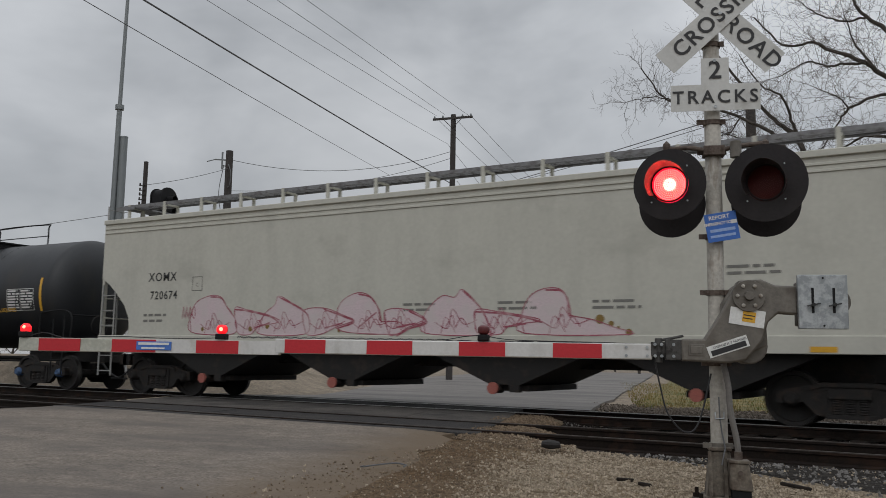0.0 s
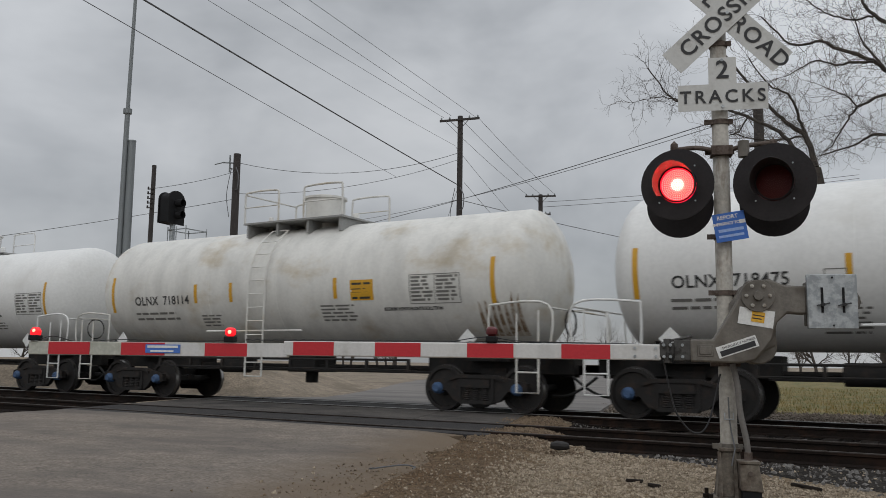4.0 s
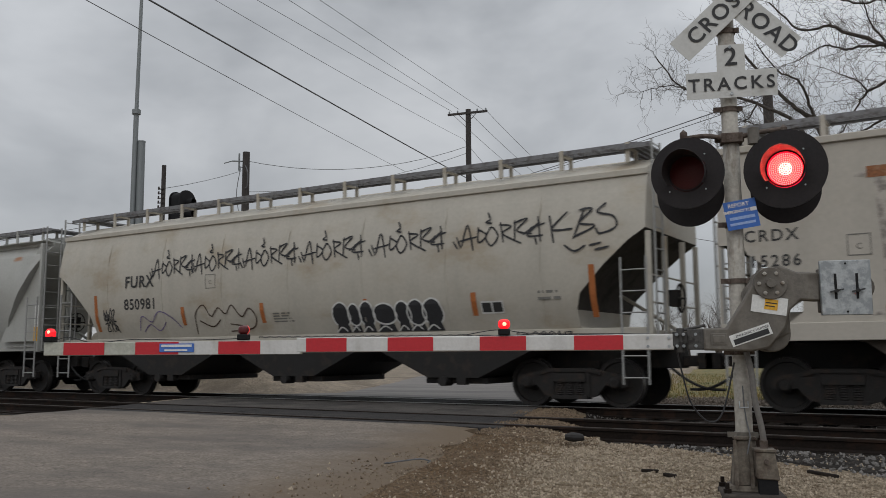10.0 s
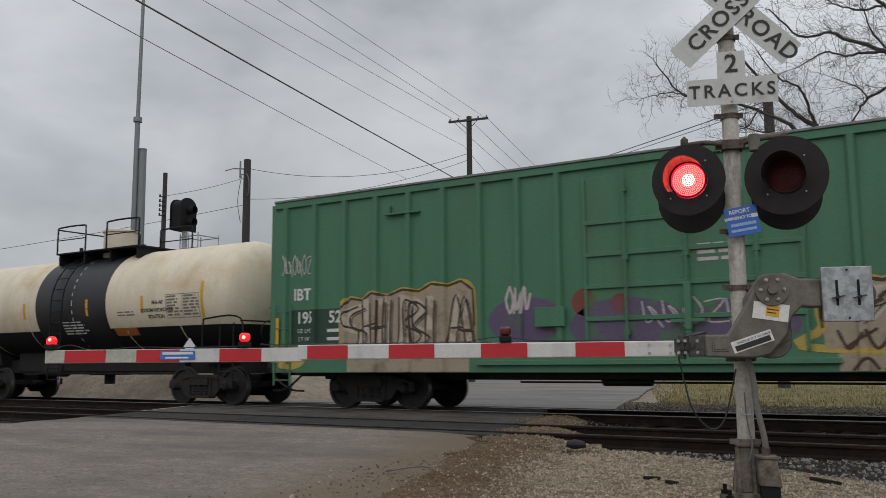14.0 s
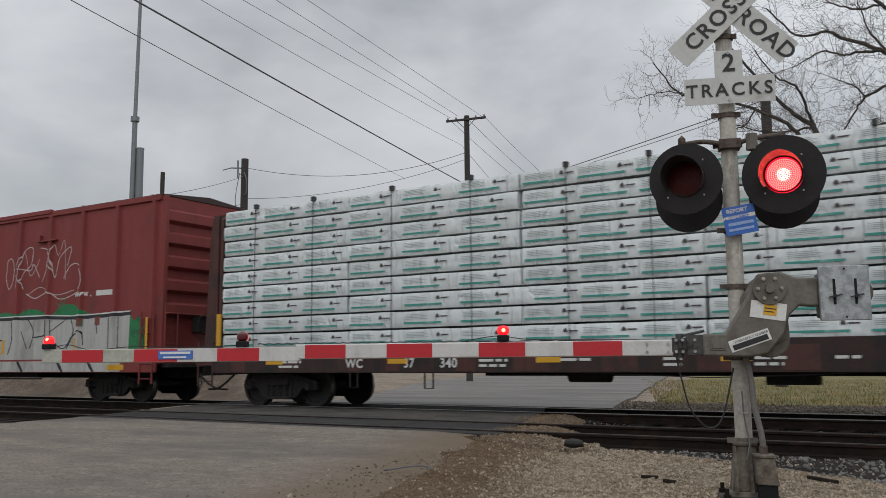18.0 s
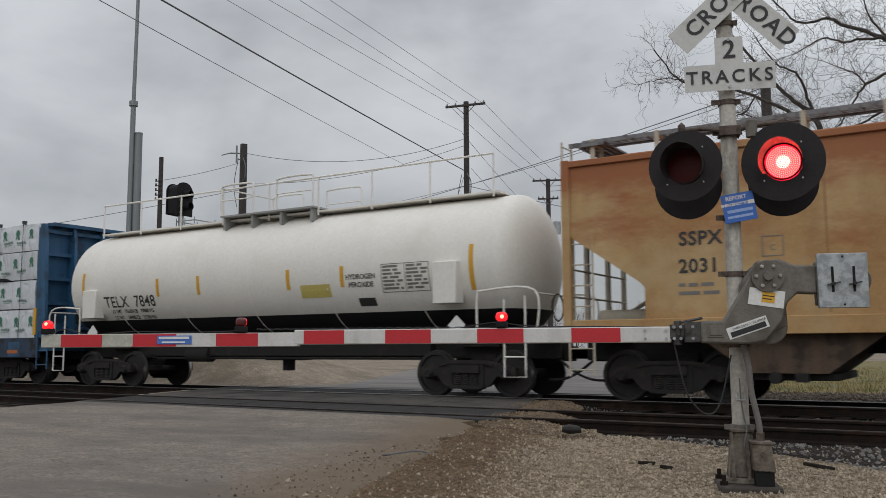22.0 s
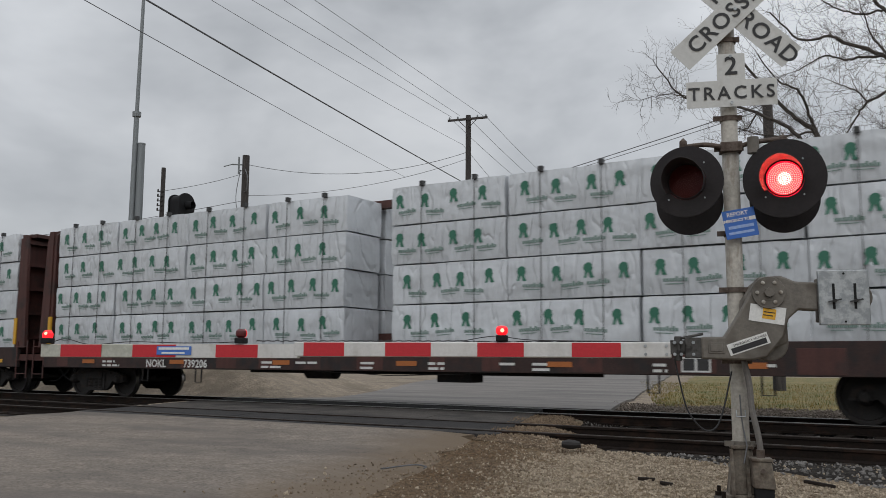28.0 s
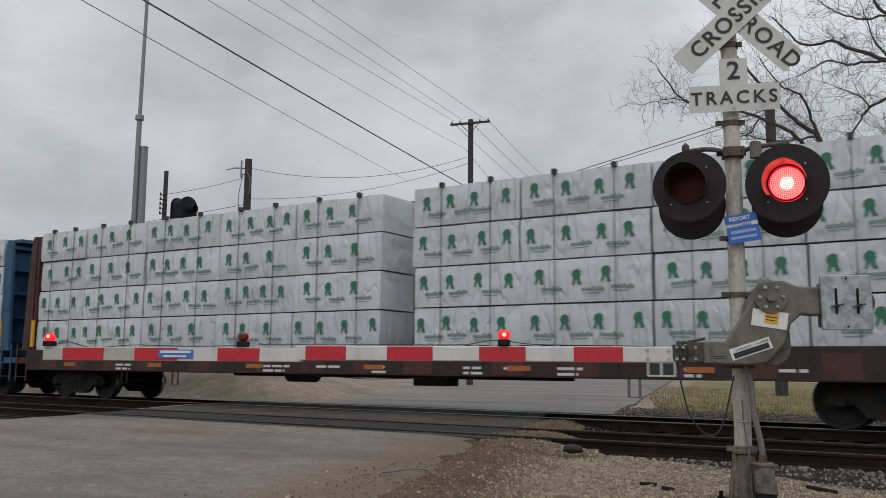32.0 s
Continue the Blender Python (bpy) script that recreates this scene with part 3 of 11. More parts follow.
def stones(name, count, place, size, mat, label):
    """Many loose stones in one mesh; place() gives x, y, z."""
    s = Shape()
    rnd = random.Random(len(name) * 7 + count)
    base = [(1, 0, 0), (-1, 0, 0), (0, 1, 0), (0, -1, 0), (0, 0, 1), (0, 0, -1)]
    faces = [(0, 2, 4), (2, 1, 4), (1, 3, 4), (3, 0, 4), (2, 0, 5), (1, 2, 5), (3, 1, 5), (0, 3, 5)]
    for _ in range(count):
        spot = place(rnd)
        if spot is None:
            continue
        x, y, z = spot
        r = size[0] + (size[1] - size[0]) * rnd.random() ** 2.5
        turn = Euler((rnd.uniform(0, 6), rnd.uniform(0, 6), rnd.uniform(0, 6))).to_matrix()
        sc = (r * rnd.uniform(0.7, 1.2), r * rnd.uniform(0.6, 1.1), r * rnd.uniform(0.45, 0.8))
        n = len(s.v)
        for b in base:
            p = turn @ Vector((b[0] * sc[0] * rnd.uniform(0.7, 1.2), b[1] * sc[1], b[2] * sc[2]))
            s.v.append((p.x + x, p.y + y, p.z + z + r * 0.25))
        s.f += [tuple(i + n for i in f) for f in faces]
    me = bpy.data.meshes.new(name)
    me.from_pydata(s.v, [], s.f)
    me.materials.append(mat)
    return tagged(new(name, me), label, name.replace("_", " "), kind="stuff")


def road_p(x, y):
    return x * math.cos(ROAD) + y * math.sin(ROAD)


def gravel_spot(r, brown=False):
    y = 4.6 + 6.4 * r.random()
    x = r.uniform(-5.6, 1.8)
    p = road_p(x, y)
    near_road = ease(-0.45, -1.5, p)
    if p < -3.6 or r.random() > (near_road if brown else 1 - 0.9 * near_road) or (p < -1.6 and r.random() > 0.015 + 0.65 * ease(-3.5, -1.6, p) ** 2.2):
        return None
    if y > ballast_line(x) and p > -0.75 and r.random() > 0.06:
        return None
    if p < -2.0:
        return x, y, near_z(p, y)
    if y > 9.85 and p < -0.4:
        return x, y, fill_z(x, y)
    return x, y, shoulder_z(x, y)


def brown_spot(r):
    return gravel_spot(r, True)


def fill_spot(r):
    """Gravel packed between road and rails."""
    y, p = r.uniform(9.9, 15.4), r.uniform(-2.0, -0.4)
    x = road_x(p, y)
    if min(abs(y - a) for a in RAILS) < 0.08 or p > -0.35 - 0.12 * (y - 9.9):
        return None
    return x, y, fill_z(x, y) if y < 11.15 else ground_z(x, y) + 0.098


def bed_spot(r):
    """Oily stones between the rails."""
    x = r.choice((r.uniform(-40, -14), r.uniform(-7, 3)))
    y = r.uniform(10.95, 17.5)
    p = road_p(x, y)
    if -10.55 < p < -0.8 or min(abs(y - a) for a in RAILS) < 0.09:
        return None
    return x, y, ground_z(x, y) + (0.09 if 12.7 < y < 15.5 else 0.01)


def ballast_spot(r):
    x = r.choice((r.uniform(-40, -14), r.uniform(-7, 3)))
    y = r.choice((r.uniform(7.6, 10.95), r.uniform(12.9, 15.4), r.uniform(17.4, 18.8)))
    p = road_p(x, y)
    if y < max(ballast_line(x), 9.9 if x < -10 else 0) or -10.55 < p < -0.8 or min(abs(y - a) for a in RAILS) < 0.09:
        return None
    return x, y, ground_z(x, y) + (0.09 if 12.7 < y < 15.5 else 0.01)


def far_spot(r):
    x, y = r.uniform(-9, 4), 17.9 + 4.6 * r.random() ** 1.2
    if road_p(x, y) < -0.4:
        return None
    return x, y, ground_z(x, y) + (0.02 if y > 19.4 else 0.0)


# gravel shoulder beside the road
def shoulder_z(x, y):
    p = road_p(x, y)
    k = ease(-0.7, -1.9, p)
    return (ground_z(x, y) + 0.012) * (1 - k) + (near_z(-2.0, min(y, 10.7)) + 0.004) * k


def fill_z(x, y):
    """Gravel packed against the near rail, level with the shoulder at its foot."""
    k = ease(9.85, 10.8, y)
    return (shoulder_z(x, y) + 0.012) * (1 - k) + (ground_z(x, y) + 0.085) * k


def ballast_line(x):
    """Where the tan gravel ends and the grey ballast begins."""
    return 11.0 - 0.66 * (x + 4.46)


def patch(name, corners, n, mat, label, category, dz=0.012, rag=0.25, zf=None):
    """A ragged sheet of other ground laid on the ground."""
    (x0, y0), (x1, y1), (x2, y2), (x3, y3) = corners
    s = Shape()
    for j in range(n + 1):
        for i in range(n + 1):
            u, v = i / n, j / n
            x = (x0 * (1 - u) + x1 * u) * (1 - v) + (x3 * (1 - u) + x2 * u) * v
            y = (y0 * (1 - u) + y1 * u) * (1 - v) + (y3 * (1 - u) + y2 * u) * v
            e = 1 if i in (0, n) or j in (0, n) else 0
            x += e * rag * noise.noise((x * 2, y * 2, 1))
            y += e * rag * noise.noise((x * 2, y * 2, 7))
            s.v.append((x, y, (zf or ground_z)(x, y) + dz - 0.03 * e))
    m = n + 1
    s.f = [(j * m + i, j * m + i + 1, (j + 1) * m + i + 1, (j + 1) * m + i) for j in range(n) for i in range(n)]
    return tagged(part(name, s, mat), label, category, kind="structure")


patch("gravel_shoulder", ((road_x(-2.4, -8), -8), (12, -8), (12, 10.3), (road_x(-2.2, 10.3), 10.3)), 70, GRAVEL, "tan gravel shoulder browned with dirt along the road", "gravel", 0.0, 0.35, shoulder_z)
for y0, y1, p1, dz in ((9.8, 11.12, -0.35, 0.0), (11.27, 12.61, -0.8, 0.10), (12.78, 15.46, -0.7, 0.10)):
    patch("gravel_fill", ((road_x(-1.95, y0), y0), (road_x(p1, y0), y0), (road_x(p1, y1), y1), (road_x(-1.95, y1), y1)), 14, GRAVEL, "gravel and dirt packed against the rails", "gravel", dz, 0.12, fill_z if dz == 0 else None)
patch("ballast_bed", ((-60, 9.95), (road_x(-10.5, 9.95), 9.95), (road_x(-10.5, 18.7), 18.7), (-60, 18.7)), 40, BALLAST, "dark ballast under the tracks", "ballast", 0.006)
patch("ballast_bed", ((1.5, 7.1), (30, 7.1), (30, 19.6), (1.5, 19.6)), 30, BALLAST, "dark ballast under the tracks", "ballast", 0.016)
patch("ballast_bed", ((-4.3, 10.9), (1.5, 7.1), (1.5, 19.6), (road_x(-0.2, 19.6), 19.6)), 40, BALLAST, "dark ballast under the tracks", "ballast", 0.016)
patch("rubble_verge", ((road_x(-0.25, 19.3), 19.3), (40, 19.3), (40, 22.6), (road_x(0.1, 22.6), 22.6)), 40, RUBBLE, "grey rubble between the far track and the grass", "rubble", 0.02, 0.3)
patch("grass_verge", ((road_x(0.6, 21.9), 21.9), (40, 21.5), (40, 75), (road_x(5.5, 75), 75)), 60, GRASS_DRY, "yellowed winter grass beside the far road", "grass", 0.03, 0.6)
stones("brown_gravel", 42000, brown_spot, (0.005, 0.019), STONE_BROWN, "fine brown gravel worn along the road edge")
stones("packed_gravel", 9000, fill_spot, (0.009, 0.03), STONE_BROWN, "brown gravel packed between road and rails")
stones("oily_ballast", 14000, bed_spot, (0.025, 0.055), STONE_DARK, "oil-darkened ballast between the rails")
stones("loose_gravel", 62000, gravel_spot, (0.006, 0.026), STONE_TAN, "loose tan gravel beside the road")
stones("ballast_stones", 22000, ballast_spot, (0.016, 0.042), STONE_GREY, "grey crushed ballast stones along the tracks")
stones("rubble", 9000, far_spot, (0.02, 0.06), STONE_RUBBLE, "brown-grey rubble beyond the tracks")


def tufts():
    s = Shape()
    r = random.Random(4)
    for _ in range(15000):
        y = 21.3 + 28 * r.random() ** 2.0
        x = r.uniform(road_x(0.7, y), road_x(0.7, y) + 13)
        if y < 22.6 and noise.noise((x * 0.9, y * 0.9, 4)) < 0.25 * (22.6 - y):
            continue
        hgt = r.uniform(0.05, 0.16)
        w = 0.012
        a = r.uniform(0, 6.28)
        dx, dy = math.cos(a) * w, math.sin(a) * w
        lx, ly = r.uniform(-0.06, 0.06), r.uniform(-0.06, 0.06)
        z = ground_z(x, y)
        s.add([(x - dx, y - dy, z), (x + dx, y + dy, z), (x + lx, y + ly, z + hgt)], [(0, 1, 2)])
    me = bpy.data.meshes.new("grass_tufts")
    me.from_pydata(s.v, [], s.f)
    me.materials.append(BLADE)
    tagged(new("grass_tufts", me), "short yellow-green winter grass", "grass", kind="stuff")


tufts()


# ---- crossing signal with lights and gate ----
def flip_rows(first_lit, at):
    """Lamps flash by turns every 0.5485 s: the board turns its lit face to the front and away."""
    H, B = 0.5485, 16.5 - 31 * 0.5485
    rows, angle = [], 0.0 if first_lit else 180.0
    rows.append((0.0, at(angle)))
    k = 1
    while B + k * H < 31.9:
        t = B + k * H
        f0 = max(round(t * FPS) - 2, 0)
        whole = round(t) * FPS
        if f0 < whole < f0 + 3:
            f0 = whole if whole <= t * FPS else whole - 3
        if f0 == 0:
            rows.clear()
        for step in range(4):
            rows.append(((f0 + step) / FPS, at(angle + 60 * step, 1.0 if step in (1, 2) else 0.0)))
        angle += 180
        k += 1
    rows.append((32.0, at(angle)))
    return rows


FLASHERS = []


def led_face(radius, y, core):
    """Rings of small domes, as on a lamp of many diodes."""
    s = Shape()
    rings = 8
    for k in range(rings + 1):
        if core != (k <= 3):
            continue
        n = 1 if k == 0 else int(6.2 * k)
        for i in range(n):
            a = 2 * math.pi * i / n + k * 0.3
            rr = radius * k / rings * 0.96
            x, z, q = rr * math.cos(a), rr * math.sin(a), radius * 0.054
            s.add([(x - q, y, z), (x, y, z - q), (x + q, y, z), (x, y, z + q), (x, y - q, z)], [(0, 1, 4), (1, 2, 4), (2, 3, 4), (3, 0, 4)])
    return s


def crossing_signal():
    t = thing("crossing_signal", pose(-1.69, 7.17, 0, 0, 0, 20), "silver mast with crossbuck, flashing red lights and lowered gate arm", "crossing signal")
    # foundation and cast base
    part("foundation", Shape().box(-0.20, 0.255, -0.28, 0.22, -0.32, -0.085), surface("dark_concrete", (0.045, 0.036, 0.03), 0.9, spots=(0.075, 0.062, 0.05), spot_scale=6, bump=0.5), t, "dark weathered footing", bevel=0.02)
    s = Shape()
    for z0, z1, a, b in ((-0.085, -0.04, 0.14, 0.135), (-0.04, 0.30, 0.112, 0.072), (0.30, 0.332, 0.086, 0.086)):
        s.add([(-a, -a, z0), (a, -a, z0), (a, a, z0), (-a, a, z0), (-b, -b, z1), (b, -b, z1), (b, b, z1), (-b, b, z1)], [(0, 3, 2, 1), (4, 5, 6, 7), (0, 1, 5, 4), (1, 2, 6, 5), (2, 3, 7, 6), (3, 0, 4, 7)])
    base = part("base", s, CAST_BROWN, t, "stained grey-brown cast base", bevel=0.008)
    for x in (-0.085, 0.03):
        part("base_rib", Shape().add([(x - 0.014, -0.15, -0.05), (x + 0.014, -0.15, -0.05), (x + 0.012, -0.09, 0.30), (x - 0.012, -0.09, 0.30), (x - 0.014, -0.09, -0.05), (x + 0.014, -0.09, -0.05), (x + 0.012, -0.07, 0.30), (x - 0.012, -0.07, 0.30)], [(0, 1, 2, 3), (0, 3, 7, 4), (1, 5, 6, 2), (3, 2, 6, 7)]), CAST_BROWN, base)
    for x in (-0.062, 0.062):
        part("collar_bolt", Shape().rod((x, -0.11, 0.316), (x, -0.08, 0.316), 0.012, 6), RUST_IRON, base)
    s = Shape().prism([(0.05, 0.03), (0.215, 0.02), (0.185, 0.225), (0.045, 0.23)], -0.25, -0.11)
    box = part("junction_box", s, CAST_BROWN, t, bevel=0.01)
    part("box_foot", Shape().box(0.065, 0.20, -0.235, -0.12, -0.085, 0.03), BLACK, box)
    part("lid", Shape().box(0.038, 0.195, -0.26, -0.10, 0.228, 0.25), CAST_BROWN, box, bevel=0.005)
    part("pipe_union", Shape().rod((0.12, -0.16, 0.25), (0.12, -0.16, 0.31), 0.032, 10), RUST_IRON, box)
    part("bolt", Shape().rod((0.12, -0.265, 0.16), (0.12, -0.245, 0.16), 0.018), RUST_IRON, box)
    for x in (-0.165, 0.165):
        for y in (-0.2, 0.16):
            part("anchor_bolt", Shape().rod((x, y, -0.09), (x, y, -0.01), 0.016, 6).rod((x, y, -0.085), (x, y, -0.055), 0.03, 6), RAIL_SIDE, t)
    part("mast", Shape().spin([(0.30, 0.066), (3.86, 0.066), (3.90, 0.045), (3.91, 0.0)], "z", 20), MAST_PAINT, t, "stained silver steel mast")
    for z in (0.34, 0.98, 1.545, 2.0, 2.70, 2.955, 3.62):
        part("clamp", Shape().spin([(z - 0.02, 0.066), (z - 0.02, 0.076), (z + 0.02, 0.076), (z + 0.02, 0.066)], "z", 16).box(-0.13, -0.06, -0.05, -0.03, z - 0.02, z + 0.02).box(0.06, 0.10, -0.05, -0.03, z - 0.02, z + 0.02), RUST_IRON if z > 0.5 else GATE_GREY, t)
    part("conduit", Shape().pipe(smooth_path([(0.03, -0.12, 0.98), (0.06, -0.14, 0.80), (0.07, -0.15, 0.62), (0.11, -0.16, 0.40), (0.12, -0.16, 0.29)], 5), 0.024, 10), surface("grey_flexible_conduit", (0.14, 0.13, 0.12), 0.6), t)
    part("cable", Shape().pipe(smooth_path([(-0.50, -0.2, 1.0), (-0.46, -0.17, 0.80), (-0.40, -0.14, 0.58), (-0.27, -0.10, 0.44), (-0.16, -0.08, 0.52), (-0.06, -0.07, 0.9)], 6), 0.007, 5), BLACK_CABLE, t)
    part("mast_cable", Shape().pipe([(-0.005, -0.066, 0.72), (0.0, -0.068, 0.55), (0.012, -0.07, 0.45), (0.03, -0.115, 0.33), (0.0, -0.13, 0.2)], 0.006, 5), WIRE, t)
    part("padlock_hasp", Shape().pipe([(-0.035, -0.07, 0.60), (-0.035, -0.075, 0.55), (0.03, -0.075, 0.55), (0.03, -0.07, 0.60)], 0.006, 5), GALV, t)

    # crossbuck
    cx, cz = 0.065, 3.853
    for ang, word, y, spread in ((-45.5, ("RAIL", "ROAD"), -0.10, 1.15), (42.5, ("CROSSING",), -0.115, 1.12)):
        bl = part("crossbuck_blade", Shape().box(-0.61, 0.61, -0.0015, 0.0015, -0.111, 0.111), SIGN_WHITE, t, "white sheet-metal blade with black letters",
                  m=pose(cx, y, cz) @ Matrix.Rotation(radians(-ang), 4, "Y"), bevel=0.001)
        if len(word) == 2:
            for w, x in zip(word, (-0.35, 0.36)):
                part("letters", letters(w, 0.185, SIGN_BLACK, spread, 0.003), None, bl, m=pose(x, -0.006, 0))
        else:
            part("letters", letters(word[0], 0.185, SIGN_BLACK, spread, 0.003), None, bl, m=pose(0, -0.006, 0))
    part("bolt", Shape().rod((cx, -0.135, cz), (cx, -0.06, cz), 0.014), GALV, t)
    part("bracket", Shape().box(-0.03, 0.10, -0.10, -0.05, cz - 0.10, cz + 0.10), BLACK, t)
    # track count plate
    s = Shape().prism([(-0.34, 3.03), (0.365, 3.03), (0.365, 3.252), (0.125, 3.252), (0.125, 3.475), (-0.095, 3.475), (-0.095, 3.252), (-0.34, 3.252)], -0.122, -0.119)
    pl = part("track_count_plate", s, SIGN_WHITE, t, "white plate reading 2 TRACKS", m=None)
    part("letters", letters("2", 0.215, SIGN_BLACK, 1, 0.003), None, pl, m=pose(0.015, -0.128, 3.365))
    part("letters", letters("TRACKS", 0.15, SIGN_BLACK, 1.32, 0.0025), None, pl, m=pose(0.012, -0.128, 3.14))
    for z in (3.06, 3.45):
        part("bolt", Shape().rod((0.012, -0.135, z), (0.012, -0.10, z), 0.013), GALV, t)
    # light units
    part("crossarm", Shape().pipe(smooth_path([(-0.38, -0.07, 2.72), (-0.2, -0.07, 2.735), (0.0, -0.08, 2.70), (0.19, -0.07, 2.74), (0.42, -0.07, 2.76)], 4), 0.02, 10), RUST_IRON, t, "rust-stained pipe arms")
    part("arm_clamp", Shape().box(-0.085, 0.085, -0.105, 0.04, 2.665, 2.745), RUST_IRON, t, bevel=0.006)
    for x in (-0.375, 0.40):
        part("pipe_cap", Shape().spin([(2.70, 0.032), (2.77, 0.03), (2.80, 0.0)], "z", 10, (x, -0.07, 0)), RUST_IRON, t)
    part("junction_cap", Shape().rod((0.16, -0.14, 2.63), (0.16, -0.14, 2.76), 0.045, 12), GATE_GREY, t)
    for x, lit_first, rad in ((-0.355, True, 0.288), (0.385, False, 0.312)):
        u = part("light_unit", Shape().spin([(-0.03, 0.153), (-0.03, rad), (-0.015, rad), (-0.008, 0.153), (-0.03, 0.153)], "y", 40, (0, 0, 0)), DISC_BLACK, t, "round black background disc", m=pose(x - 0.008, -0.20, 2.402, 0, 0, -14 if x < 0 else -16))
        part("rear_background", Shape().spin([(0.34, 0.0), (0.34, 0.275), (0.35, 0.275), (0.355, 0.0)], "y", 32, (-0.045, 0, -0.105)), DISC_BLACK, u, "second black disc facing the other way")
        part("housing", Shape().spin([(-0.01, 0.165), (0.12, 0.16), (0.24, 0.11), (0.26, 0.0)], "y", 24), BLACK, u)
        hood = Shape()
        n = 26
        ring = []
        for i in range(n + 1):
            a = radians(-35 + 250 * i / n)
            deep = 0.27 - 0.12 * abs(i / n - 0.5) * 2
            ring.append((a, deep))
        vs, fs = [], []
        for a, deep in ring:
            for y, r in ((-0.03, 0.150), (-0.03 - deep, 0.166), (-0.03 - deep, 0.161), (-0.03, 0.145)):
                vs.append((r * math.cos(a), y, r * math.sin(a) + (0.0 if y > -0.1 else -0.02)))
        for i in range(n):
            for k in range(4):
                fs.append((i * 4 + k, i * 4 + (k + 1) % 4, (i + 1) * 4 + (k + 1) % 4, (i + 1) * 4 + k))
        part("hood", hood.add(vs, fs), surface("worn_black_hood_paint", (0.026, 0.022, 0.023), 0.55, spots=(0.032, 0.028, 0.028), spot_scale=6, grain=0.15), u)
        part("lens_ring", Shape().spin([(-0.036, 0.134), (-0.038, 0.137), (-0.037, 0.147), (-0.028, 0.147)], "y", 36), BLACK, u, "black ring that holds the lens")
        board = part("led_board", Shape().spin([(-0.012, 0.0), (-0.012, 0.148), (0.012, 0.148), (0.012, 0.0)], "y", 28), LED_OFF, u, "round board of red diodes", m=pose(0, 0.0, 0))
        board.data.materials.append(LED_BED)
        for pg in board.data.polygons:
            if pg.center.y < -0.011 and (pg.center.x ** 2 + pg.center.z ** 2) ** 0.5 < 0.128:
                pg.material_index = 1
        core = part("diodes", led_face(0.126, -0.013, False), LED_ON, board)
        part("core_diodes", led_face(0.126, -0.014, True), LED_CORE, board)
        part("lens", Shape().spin([(-0.035, 0.0), (-0.033, 0.10), (-0.028, 0.15)], "y", 28), LENS, u, "red cover lens")
        for a in (45, 135, 225, 315):
            part("screw", Shape().rod((0.2 * math.cos(radians(a)), -0.04, 0.2 * math.sin(radians(a))), (0.2 * math.cos(radians(a)), -0.028, 0.2 * math.sin(radians(a))), 0.007, 6), GALV, u)
        FLASHERS.append((board, lit_first, (0, 0.0, 0), 0.15))
    # blue notice
    nb = part("emergency_notice", Shape().box(-0.125, 0.125, -0.002, 0.002, -0.115, 0.115), SIGN_BLUE, t, "blue plate with white emergency notice", m=pose(0.042, -0.12, 2.07) @ Matrix.Rotation(radians(-9), 4, "Y"), bevel=0.002)
    part("letters", letters("REPORT", 0.045, WHITE_PRINT, 1.0, 0.001), None, nb, m=pose(-0.01, -0.005, 0.078))
    part("letters", letters("EMERGENCY TO", 0.032, WHITE_PRINT, 0.86, 0.001), None, nb, m=pose(-0.028, -0.005, 0.028))
    part("logo_bar", Shape().box(0.075, 0.122, -0.005, -0.0035, 0.014, 0.044), WHITE_PRINT, nb)
    part("print_bar", Shape().box(-0.095, 0.1, -0.005, -0.0035, -0.038, -0.014).box(-0.1, 0.095, -0.005, -0.0035, -0.082, -0.062), surface("pale_blue_print", (0.30, 0.42, 0.70), 0.6), nb)

    # gate mechanism
    body = [(0.13, 1.62), (0.30, 1.63), (0.40, 1.585), (0.56, 1.575), (0.56, 1.36), (0.42, 1.37), (0.345, 1.30), (0.30, 1.16), (0.18, 1.01), (0.06, 0.985), (-0.30, 0.995), (-0.30, 1.165), (-0.13, 1.165), (0.02, 1.40)]
    g = part("gate_arm_bracket", Shape().prism(body, -0.30, -0.16), GATE_GREY, t, "grey cast counterweight arm", bevel=0.015)
    part("hub_plate", Shape().spin([(-0.325, 0.0), (-0.325, 0.12), (-0.30, 0.125)], "y", 24, (0.205, 0, 1.50)), GATE_GREY, g)
    part("hub_nut", Shape().spin([(-0.355, 0.0), (-0.355, 0.035), (-0.32, 0.04)], "y", 8, (0.205, 0, 1.50)), GATE_GREY, g)
    for i in range(6):
        a = radians(60 * i)
        part("hub_bolt", Shape().spin([(-0.345, 0.0), (-0.34, 0.014), (-0.32, 0.016)], "y", 8, (0.205 + 0.085 * math.cos(a), 0, 1.50 + 0.085 * math.sin(a))), MAST_PAINT, g)
    part("recess_plate", Shape().box(-0.25, -0.13, -0.306, -0.298, 1.035, 1.125).box(-0.235, -0.145, -0.312, -0.304, 1.05, 1.11), GATE_GREY, g, bevel=0.004)
    st = part("white_sticker", Shape().box(-0.13, 0.13, -0.001, 0.001, -0.065, 0.065), WHITE_PRINT, g, m=pose(0.19, -0.304, 1.335) @ Matrix.Rotation(radians(9), 4, "Y"))
    ym = part("yellow_mark", Shape().box(-0.035, 0.06, -0.004, -0.002, -0.035, 0.045), surface("yellow_print", (0.70, 0.38, 0.03), 0.6), st)
    part("print_bar", Shape().box(-0.03, 0.055, -0.0055, -0.0042, 0.012, 0.020).box(-0.03, 0.04, -0.0055, -0.0042, -0.012, -0.004), SIGN_BLACK, ym)
